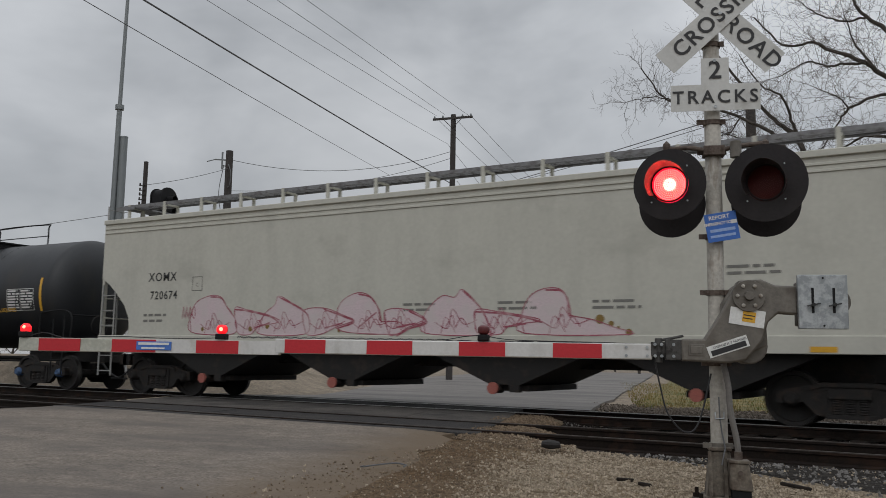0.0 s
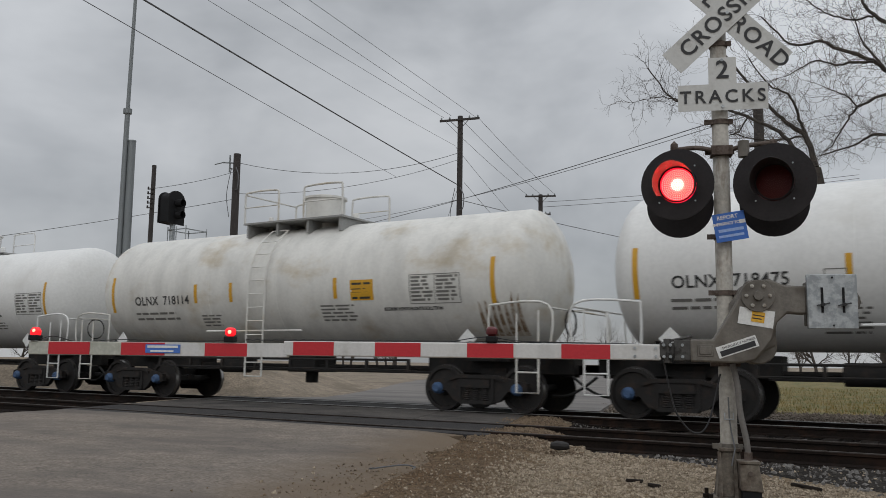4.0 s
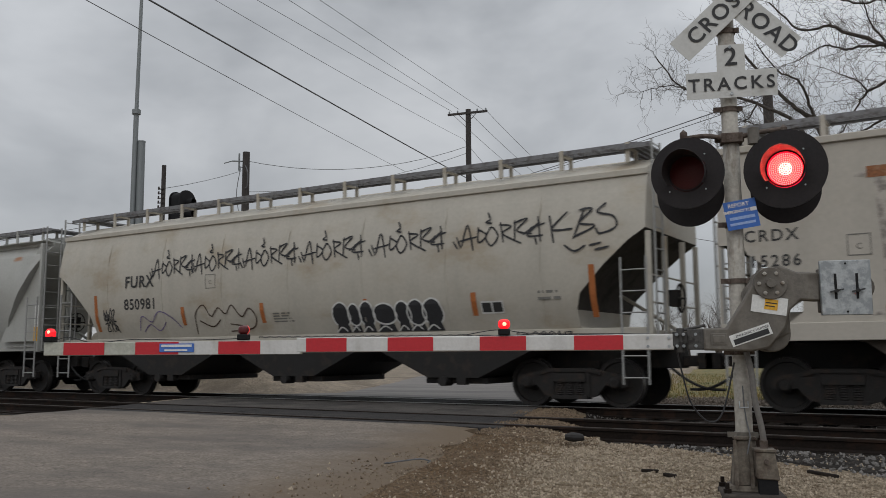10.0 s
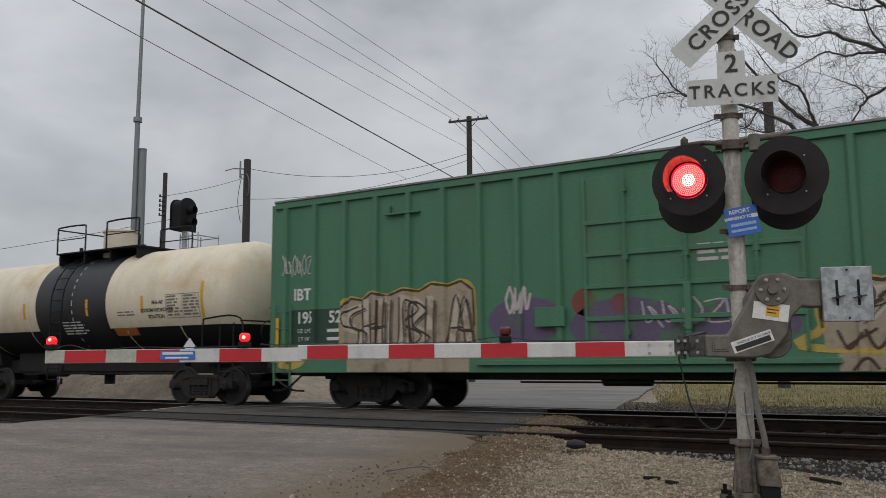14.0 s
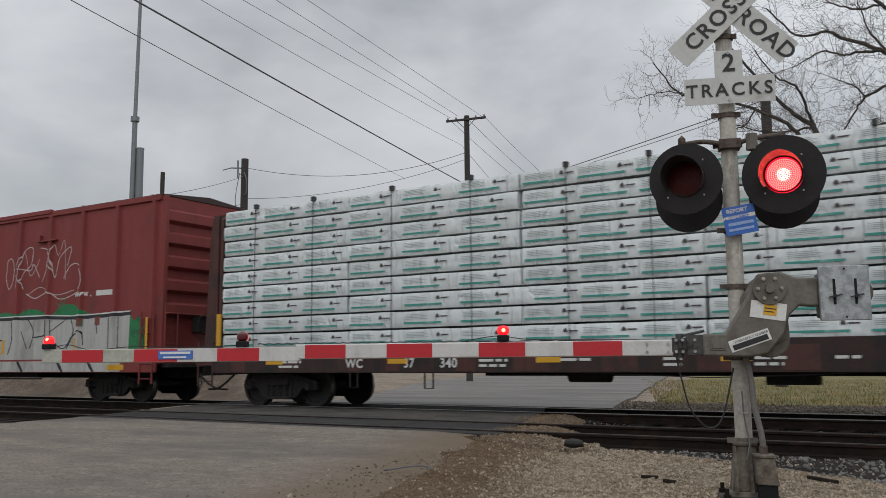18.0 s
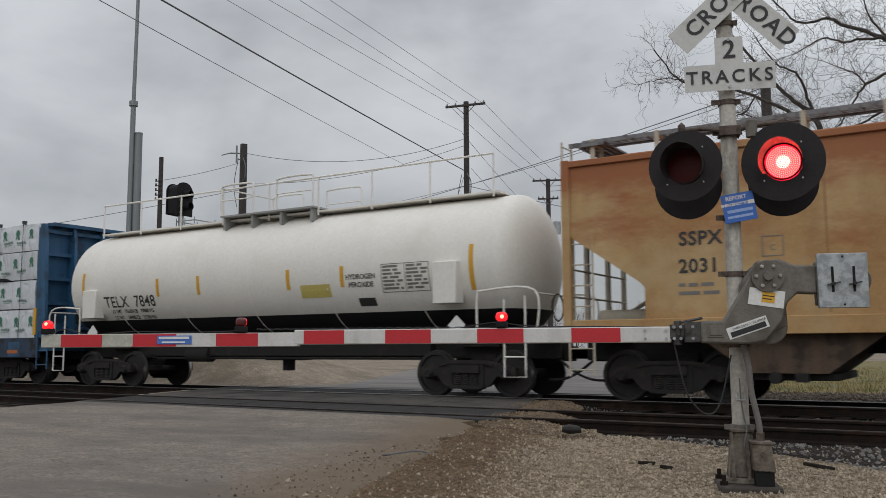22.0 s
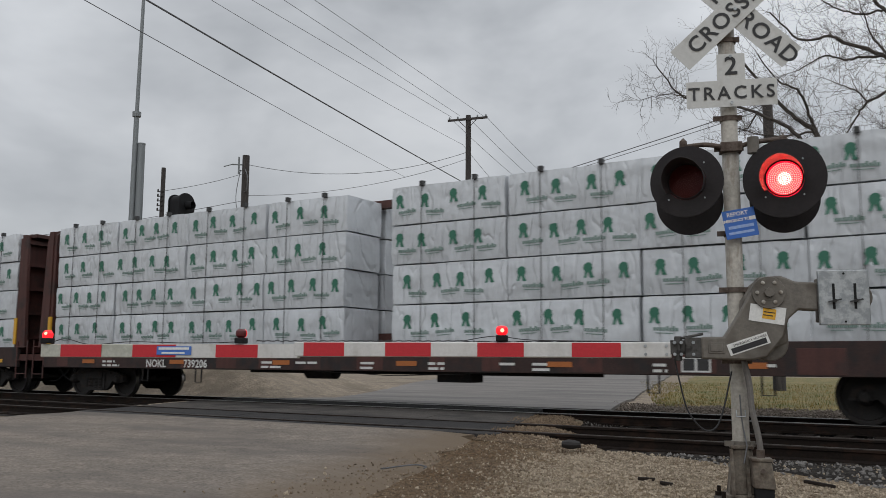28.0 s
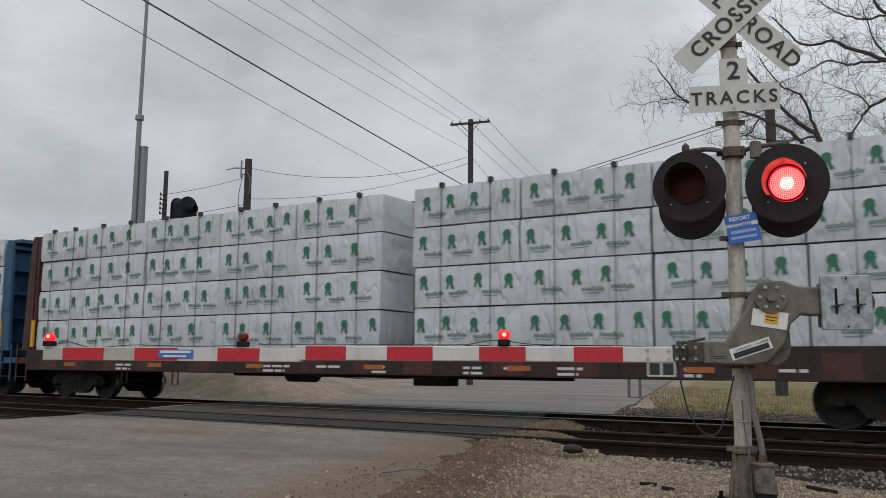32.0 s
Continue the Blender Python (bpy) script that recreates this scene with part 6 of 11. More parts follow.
        part("brace", Shape().rod((xe - sg * 0.1, -1.2, 1.3), (xe - sg * mouth, -1.2, 1.3), 0.03, 6).rod((xe - sg * 0.1, 0.4, 1.4), (xe - sg * mouth, 0.4, 2.2), 0.04, 6).rod((xe - sg * 0.1, -1.45, 1.9), (xe - sg * 0.1, 1.45, 1.9), 0.02, 6).rod((xe - sg * 0.1, -1.45, 2.4), (xe - sg * 0.1, 1.45, 2.4), 0.02, 6), trim, car)
        coupler(car, xe - sg * 0.05, sg)
    part("brake_wheel", Shape().spin([(0.0, 0.26), (0.02, 0.28), (0.04, 0.26), (0.02, 0.25), (0.0, 0.26)], "x", 20, (L + 0.18, -0.4, 2.0)).box(L + 0.18, L + 0.21, -0.65, -0.15, 1.985, 2.015).box(L + 0.18, L + 0.21, -0.415, -0.385, 1.75, 2.25).box(L + 0.02, L + 0.17, -0.55, -0.25, 1.85, 2.15), UNDER, car)
    part("brake_tank", Shape().spin([(-0.5, 0.0), (-0.45, 0.18), (0.45, 0.18), (0.5, 0.0)], "x", 14, (-L + 0.75, -0.5, 1.5)), trim, car)
    # chutes
    bm = bay_mat or UNDER
    span = 2 * L - 2 * wm - 1.4
    for k in range(bays):
        x = -span / 2 + span * (k + 0.5) / bays
        hw = span / bays * 0.5
        s = Shape()
        s.prism([(x - hw, 1.2), (x + hw, 1.2), (x + hw, skirt - 0.01), (x + hw - 0.1, skirt - 0.02), (x + foot, 0.54), (x - foot, 0.54), (x - hw + 0.1, skirt - 0.02), (x - hw, skirt - 0.01)], -1.35, 1.35)
        ch = part("chute", s, bm, car, "dark discharge chute")
        part("outlet_gate", Shape().box(x - foot - 0.12, x + foot + 0.12, -1.2, 1.2, 0.42, 0.54), TRUCK_IRON, ch, bevel=0.015)
        if cap:
            part("outlet_cap", Shape().rod((x - 0.2, -1.47, 0.47), (x - 0.2, -1.42, 0.47), 0.115, 12), cap, ch, "faded red outlet cap")
        part("outlet_pipe", Shape().rod((x - 0.2, -1.42, 0.47), (x - 0.2, -1.1, 0.47), 0.10, 12), TRUCK_IRON, ch)
        part("gate_crank", Shape().box(x + 0.1, x + 0.3, -1.35, -1.2, 0.4, 0.56), TRUCK_IRON, ch)
    part("centre_sill", Shape().box(-L + 0.4, L - 0.4, -0.2, 0.2, 0.85, 1.2), UNDER, car)
    if tall_frame:
        for sg in (-1, 1):
            part("end_sheet", Shape().prism([(sg * (L - mouth - 0.1), 1.45), (sg * (L - 0.02), 1.45), (sg * (L - 0.02), eave - 0.1), (sg * (L - 0.35), eave - 0.1)], -1.36, -1.32), paint, car)
            part("end_post", Shape().box(min(sg * L, sg * (L - 0.16)), max(sg * L, sg * (L - 0.16)), -1.5, -1.34, 1.45, 2.45), WHITE_PRINT, car)
            part("reflector", Shape().box(min(sg * (L + 0.002), sg * (L - 0.17)), max(sg * (L + 0.002), sg * (L - 0.17)), -1.505, -1.40, 1.45, 1.85), YELLOW, car)
    for sg in (-1, 1):
        truck(car, sg * (L - 1.75), mid)
    return car, Side(car, lambda z: depth(z) - (0.03 if z < 1.46 else 0.0), all(abs(a[1] - half[0][1]) < 1e-3 for a in half), ledge=1.46), L


def tank_car(name, x0, x1, trucks, paint, label, radius=1.46, zc=2.68, trim=None, frame=UNDER, low_z=None, rail_mat=None, dome=True, blue=True, side_ladder=True, low_mat=None, top_rail=False, deck=(-1.5, 1.5), band=None, ladder_x=-0.43):
    """A tank car: shell with domed heads, saddles, sill, top platform, rails and ladders."""
    mid = (trucks[0] + trucks[1]) / 2
    car = rail_car(name, mid, label, "tank car")
    trim = trim or paint
    rail_mat = rail_mat or trim
    a, b = x0 - mid, x1 - mid
    hd = 0.62
    prof = [(a + hd * (1 - math.cos(math.pi / 2 * i / 8)), radius * math.sin(math.pi / 2 * i / 8)) for i in range(9)]
    back = [(b - hd * (1 - math.cos(math.pi / 2 * i / 8)), radius * math.sin(math.pi / 2 * i / 8)) for i in range(8, -1, -1)]
    shell = Shape().spin(prof + back, "x", 48, (0, 0, zc))
    sh = part("tank_shell", shell, paint, car)
    if low_z is not None:
        sh.data.materials.append(low_mat or BLACK)
        bm = bmesh.new()
        bm.from_mesh(sh.data)
        bmesh.ops.bisect_plane(bm, geom=bm.verts[:] + bm.edges[:] + bm.faces[:], plane_co=(0, 0, low_z), plane_no=(0, 0, 1))
        for f in bm.faces:
            if f.calc_center_median().z < low_z:
                f.material_index = 1
        bm.to_mesh(sh.data)
        bm.free()
    for k in range(1, 6):
        x = a + (b - a) * k / 6
        seam = Shape().spin([(x - 0.02, radius - 0.01), (x - 0.012, radius + 0.006), (x + 0.012, radius + 0.006), (x + 0.02, radius - 0.01)], "x", 40, (0, 0, zc))
        part("weld_seam", seam, paint, car)
    for xx in (trucks[0] - mid, trucks[1] - mid):
        part("saddle", Shape().prism([(-0.6, 1.0), (0.6, 1.0), (0.72, 1.5), (-0.72, 1.5)], xx - 0.5, xx + 0.5, "x"), frame, car)
        sg = -1 if xx < 0 else 1
        xe = xx + sg * 1.75
        part("stub_sill", Shape().box(min(xx - sg * 1.6, xe), max(xx - sg * 1.6, xe), -0.3, 0.3, 0.75, 1.15), frame, car, bevel=0.02)
        part("end_platform", Shape().box(min(xe, xe - sg * 0.55), max(xe, xe - sg * 0.55), -1.5, 1.5, 1.18, 1.24), frame, car)
        gr = Shape()
        for y in (-1.48, 1.48):
            gr.pipe(smooth_path([(xe - sg * 1.25, y, 1.2), (xe - sg * 1.25, y, 1.95), (xe - sg * 1.1, y, 2.08), (xe, y, 2.05), (xe + sg * 0.02, y, 1.2)], 5), 0.022, 6)
        gr.pipe([(xe, -1.48, 2.0), (xe, 1.48, 2.0)], 0.02, 6).rod((xe - sg * 0.2, -1.5, 1.95), (xe - sg * 0.2, -1.5, 0.55), 0.02, 6)
        gr.pipe([(xe - sg * 0.65, -1.5, 1.9), (xe - sg * 0.65, -1.5, 0.42), (xe - sg * 0.2, -1.5, 0.42), (xe - sg * 0.2, -1.5, 0.8), (xe - sg * 0.65, -1.5, 0.8)], 0.02, 6)
        part("end_railing", gr, rail_mat, car)
        if paint is not TANK_BLACK:
            part("placard_holder", Shape().prism([(0, -0.2), (0.2, 0), (0, 0.2), (-0.2, 0)], -1.44, -1.42), WHITE_PRINT, car, m=pose(xe - sg * 1.75, 0, 1.42))
        coupler(car, xe, sg)
    part("brake_wheel", Shape().spin([(0.0, 0.26), (0.02, 0.28), (0.04, 0.26), (0.02, 0.25), (0.0, 0.26)], "x", 20, (trucks[1] - mid + 1.8, -0.6, 1.75)), UNDER, car)
    # running gear below the shell
    s = Shape()
    lo, hi = trucks[0] - mid + 1.4, trucks[1] - mid - 1.4
    s.rod((lo, -0.45, 0.75), (hi, -0.45, 0.75), 0.03, 6).rod((lo, -0.2, 0.85), (hi, -0.2, 0.85), 0.04, 6).rod((lo, 0.3, 0.8), (hi, 0.3, 0.8), 0.03, 6)
    s.spin([(-0.45, 0.0), (-0.4, 0.2), (0.4, 0.2), (0.45, 0.0)], "x", 14, (lo + 1.6, -0.4, 0.85)).box(-0.4, 0.4, -0.4, 0.4, 0.7, 1.2).rod((0, 0, 0.45), (0, 0, 0.8), 0.15, 12)
    part("brake_rigging", s, UNDER, car)
    if low_z is not None:
        part("through_sill", Shape().box(lo - 0.2, hi + 0.2, -0.5, 0.5, 0.80, 1.42), frame, car, "deep black sill under the tank", bevel=0.02)
    if low_z is None:
        rl = Shape()
        for k in range(8):
            x = lo + (hi - lo) * k / 7
            rl.box(x - 0.03, x + 0.03, -1.42, -1.36, 0.78, 1.02)
        rl.rod((lo, -1.4, 1.0), (hi, -1.4, 1.0), 0.025, 6).rod((lo, -1.4, 0.8), (hi, -1.4, 0.8), 0.02, 6)
        part("side_handrail", rl, frame if frame is UNDER else rail_mat, car)
    # top fittings
    top = zc + radius
    if dome:
        part("manway", Shape().spin([(top - 0.15, 0.48), (top + 0.66, 0.48), (top + 0.68, 0.52), (top + 0.73, 0.52), (top + 0.78, 0.3), (top + 0.79, 0.0)], "z", 22, (0.25, 0, 0)), paint, car)
        part("fittings", Shape().box(-0.9, -0.5, -0.25, 0.25, top - 0.05, top + 0.22).rod((-1.3, -0.2, top), (-1.3, -0.2, top + 0.35), 0.06, 8).rod((1.1, 0.1, top), (1.1, 0.1, top + 0.3), 0.08, 8), trim, car, bevel=0.02)
    d0, d1 = deck
    deck_mat = STEEL_RAIL if trim is not BLACK and rail_mat is not BLACK else BLACK
    pf = part("top_platform", Shape().box(d0, d1, -0.95, 0.95, top + 0.06, top + 0.1), deck_mat, car)
    n = int((d1 - d0) / 1.0)
    for k in range(n + 1):
        x = d0 + 0.1 + (d1 - d0 - 0.2) * k / n
        part("platform_support", Shape().box(x - 0.03, x + 0.03, -0.9, 0.9, top - 0.25, top + 0.058), deck_mat, pf)
    hi_z = top + 0.85
    for y in (-0.93, 0.93):
        m0, m1 = d0 + (d1 - d0) * 0.36, d0 + (d1 - d0) * 0.62
        for a0, a1 in ((d0 + 0.02, m0), (m1, d1 - 0.02)):
            part("platform_railing", Shape().pipe(smooth_path([(a0, y, top + 0.1), (a0, y, hi_z - 0.12), (a0 + 0.12, y, hi_z), (a1 - 0.12, y, hi_z), (a1, y, hi_z - 0.12), (a1, y, top + 0.1)], 3), 0.024, 6).pipe([(a0, y, top + 0.48), (a1, y, top + 0.48)], 0.016, 5), rail_mat, car)
    part("platform_railing", Shape().pipe([(d0 + 0.02, -0.93, hi_z - 0.05), (d0 + 0.02, 0.93, hi_z - 0.05)], 0.022, 6), rail_mat, car)
    if band:
        bs = Shape().spin([(band[0], radius - 0.01), (band[0], radius + 0.005), (band[1], radius + 0.005), (band[1], radius - 0.01)], "x", 48, (0, 0, zc))
        part("middle_band", bs, TANK_BLACK, car, "black painted band round the tank")
    if top_rail:
        tr = Shape()
        for k in range(9):
            x = a + 0.9 + (b - a - 1.8) * k / 8
            tr.rod((x, -0.75, top - 0.1), (x, -0.75, top + 0.8), 0.02, 6)
        tr.rod((a + 0.9, -0.75, top + 0.8), (b - 0.9, -0.75, top + 0.8), 0.022, 6)
        part("roof_railing", tr, rail_mat, car)
        part("roof_walkway", Shape().box(a + 0.8, b - 0.8, -0.72, -0.2, top - 0.02, top + 0.02), trim, car)
    if side_ladder:
        s = Shape()
        for x in (ladder_x - 0.25, ladder_x + 0.25):
            pts = []
            for i in range(12):
                z = 0.6 + i * 0.31
                dz = (z - zc) / (radius + 0.1)
                y = -(radius + 0.1) * math.sqrt(max(0.0, 1 - dz * dz)) if z > zc else -(radius + 0.1)
                if z > top + 0.05:
                    break
                pts.append((x, y, z))
            s.pipe(pts, 0.02, 6)
        for p in pts:
            s.rod((ladder_x - 0.25, p[1], p[2]), (ladder_x + 0.25, p[1], p[2]), 0.014, 5)
        part("side_ladder", s, rail_mat, car)
        part("ladder_step", Shape().rod((ladder_x - 1.57, -1.5, 1.62), (ladder_x + 1.33, -1.5, 1.62), 0.022, 6), rail_mat, car) if rail_mat is not BLACK else None
    for xx in trucks:
        truck(car, xx - mid, mid, blue)
    depth = lambda z: -math.sqrt(max(0.02, radius ** 2 - (min(max(z, zc - radius + 0.02), zc + radius - 0.02) - zc) ** 2))
    return car, Side(car, depth, False), mid


def over_spray(ob, spray):
    """Door hardware that was sprayed over together with the letters behind it, up to a height."""
    if spray:
        mat, z = spray
        bm = bmesh.new()
        bm.from_mesh(ob.data)
        bmesh.ops.bisect_plane(bm, geom=bm.verts[:] + bm.edges[:] + bm.faces[:], plane_co=(0, 0, z), plane_no=(0, 0, 1))
        for f in bm.faces:
            if f.calc_center_median().z < z:
                f.material_index = 1
        bm.to_mesh(ob.data)
        bm.free()
        ob.data.materials.append(mat)


def boxcar(name, u_left, u_right, paint, label, height, ribs, doors, width=3.1, roof_mat=None, raised=None, mid_bar=True, end_ribs=(2.16, 2.73, 3.3), hatches=(), sprayed=None):
    mid, L, w = (u_left + u_right) / 2, (u_right - u_left) / 2, width / 2
    car = rail_car(name, mid, label, "boxcar")
    zb = 0.98
    part("body", Shape().box(-L, L, -w, w, zb, height), paint, car, bevel=0.015)
    rs = Shape().prism([(-w - 0.03, height), (w + 0.03, height), (w + 0.03, height + 0.03), (0, height + 0.17), (-w - 0.03, height + 0.03)], -L - 0.02, L + 0.02, "x")
    part("roof", rs, roof_mat or paint, car, bevel=0.01)
    seams = Shape()
    for k in range(14):
        x = -L + 0.4 + (2 * L - 0.8) * k / 13
        seams.add([(x - 0.03, -w - 0.03, height + 0.05), (x + 0.03, -w - 0.03, height + 0.05), (x + 0.03, 0, height + 0.20), (x - 0.03, 0, height + 0.20), (x - 0.03, w + 0.03, height + 0.05), (x + 0.03, w + 0.03, height + 0.05)], [(0, 1, 2, 3), (3, 2, 5, 4)])
    part("roof_seams", seams, roof_mat or paint, car)
    if mid_bar:
        part("roof_flashing", Shape().box(-L, 4.6, -w - 0.085, -w - 0.02, height + 0.012, height + 0.06), roof_mat, car, "grey galvanised strip along the eave", bevel=0.01)
    d0, d1 = doors[0], doors[-1]
    for x, z in hatches:
        part("grab_box", Shape().box(x, x + 0.85, -w - 0.10, -w + 0.01, z, z + 0.035).box(x, x + 0.12, -w - 0.09, -w + 0.01, z + 0.035, z + 0.2), paint, car, bevel=0.006)
    for sg in (-1, 1):
        for x in ribs:
            if sg < 0 and d0 - 0.02 < x < d1 + 0.02:
                continue
            y = sg * (w + 0.035)
            part("side_post", shared(name + "_rib%d" % sg, lambda: Shape().prism([(-0.085, 0.0), (-0.05, sg * 0.085), (0.05, sg * 0.085), (0.085, 0.0)], zb + 0.1, height - 0.12, "z").mesh("side_post", paint)), None, car, m=pose(x, sg * (w - 0.003), 0))
        y0, y1 = sorted((sg * (w - 0.01), sg * (w + 0.06)))
        part("top_chord", Shape().box(-L, L, y0, y1, height - 0.13, height + 0.01), paint, car, bevel=0.01)
        part("side_sill", Shape().box(-L, L, y0, y1, zb - 0.2, zb + 0.12), paint, car, bevel=0.01)
    if raised:
        a, b = raised
        part("door_header", Shape().box(a, b, -w - 0.09, -w + 0.02, height - 0.05, height + 0.07), paint, car, bevel=0.01)
    for a, b in zip(doors, doors[1:]):
        dr = part("door", Shape().box(a + 0.02, b - 0.02, -w - 0.06, -w + 0.01, zb + 0.1, height - 0.3), paint, car, "plug door with cross bars", bevel=0.01)
        s = Shape()
        for k in range(4):
            z = zb + 0.75 + k * (height - 1.9 - zb) / 3
            s.box(a + 0.06, b - 0.06, -w - 0.10, -w - 0.055, z - 0.04, z + 0.04)
        for x in (a + 0.07, (a + b) / 2 if mid_bar else a + 0.11, b - 0.07):
            s.box(x - 0.03, x + 0.03, -w - 0.095, -w - 0.055, zb + 0.15, height - 0.35)
        over_spray(part("door_frame", s, paint, dr, bevel=0.006), sprayed)
        for u in ((0.22, 0.5, 0.8) if mid_bar else (0.12, 0.88)):
            x = a + (b - a) * u
            rod = Shape().rod((x, -w - 0.16, zb + 0.15), (x, -w - 0.16, height - 0.22), 0.028, 6)
            for z in (zb + 0.5, (zb + height) / 2, height - 0.6):
                rod.box(x - 0.05, x + 0.05, -w - 0.17, -w - 0.06, z - 0.05, z + 0.05)
            over_spray(part("lock_rod", rod, paint, dr), sprayed)
        xm = (a + b) / 2
        over_spray(part("door_lever", Shape().box(xm - 0.3, xm + 0.28, -w - 0.17, -w - 0.13, 1.62, 1.68).box(xm - 0.06, xm + 0.06, -w - 0.19, -w - 0.06, 1.5, 2.3), paint, dr, bevel=0.008), sprayed)
        if mid_bar:
            part("placard_board", Shape().box(a - 0.95, a - 0.35, -w - 0.12, -w - 0.06, 1.62, 1.98), paint, car, bevel=0.006)
    over_spray(part("door_track", Shape().box(d0 - 2.2, d1 + 0.4, -w - 0.14, -w - 0.02, zb - 0.06, zb + 0.03), paint, car, bevel=0.008), sprayed)
    for sg in (-1, 1):
        xe = sg * L
        for y in (-w + 0.07, w - 0.07):
            part("corner_post", Shape().box(min(xe, xe + sg * 0.14), max(xe, xe + sg * 0.14), y - 0.065, y + 0.065, zb + 0.02, height - 0.02), paint, car, bevel=0.01)
        for z in end_ribs:
            rib = [(xe - sg * 0.01, z + 0.10), (xe + sg * 0.13, z + 0.19), (xe + sg * 0.13, z + 0.42), (xe - sg * 0.01, z + 0.50)]
            part("end_rib", Shape().prism(rib, -w + 0.14, w - 0.14), paint, car, "pressed rib of the steel end")
        part("end_sill", Shape().box(min(xe, xe + sg * 0.28), max(xe, xe + sg * 0.28), -1.45, 1.45, zb - 0.08, zb + 0.02), UNDER, car)
        end_ladder(car, xe + sg * 0.14, -w + 0.1, -w + 0.5, 1.0, 2.4, paint)
        ladder(car, xe - sg * 0.55, xe - sg * 0.08, -w - 0.08, 0.5, 2.3, paint)
        part("end_rail", Shape().pipe([(xe, -w + 0.1, 2.25), (xe + sg * 0.25, -w + 0.1, 2.25), (xe + sg * 0.25, w - 0.1, 2.2), (xe, w - 0.1, 2.2)], 0.02, 6).pipe([(xe + sg * 0.25, -0.2, 1.0), (xe + sg * 0.25, -0.2, 2.2)], 0.02, 6), paint, car)
        part("stub_sill", Shape().box(min(xe + sg * 0.3, xe - sg * 2.5), max(xe + sg * 0.3, xe - sg * 2.5), -0.3, 0.3, 0.68, 1.0), UNDER, car)
        coupler(car, xe + sg * 0.2, sg)
        truck(car, sg * (L - 2.35), mid)
    part("brake_wheel", Shape().spin([(0.0, 0.26), (0.02, 0.28), (0.04, 0.26), (0.02, 0.25), (0.0, 0.26)], "x", 20, (L + 0.3, -0.3, 2.0)).box(L + 0.02, L + 0.28, -0.5, -0.1, 1.8, 2.2), UNDER, car)
    s = Shape().box(-L + 0.5, L - 0.5, -0.35, 0.35, 0.62, 1.0).box(-4.2, 4.2, -1.25, -1.1, 0.66, 0.76)
    for k in range(9):
        s.box(-L + 1 + k * (2 * L - 2) / 8 - 0.06, -L + 1 + k * (2 * L - 2) / 8 + 0.06, -w + 0.1, w - 0.1, 0.8, 0.98)
    s.spin([(-0.5, 0.0), (-0.45, 0.2), (0.45, 0.2), (0.5, 0.0)], "x", 14, (-1.5, -0.8, 0.72)).rod((-3.5, -1.2, 0.6), (4.0, -1.0, 0.6), 0.02, 5)
    part("underframe", s, UNDER, car)
    relief = [(x - 0.09, x - 0.052, x + 0.052, x + 0.09, 0.085) for x in ribs if not d0 - 0.02 < x < d1 + 0.02] + [(a + 0.012, a + 0.018, b - 0.018, b - 0.012, 0.061) for a, b in zip(doors, doors[1:])]
    return car, Side(car, lambda z: -w - (0.062 if z < zb + 0.12 else 0.0), relief=relief, ledge=zb + 0.12), mid


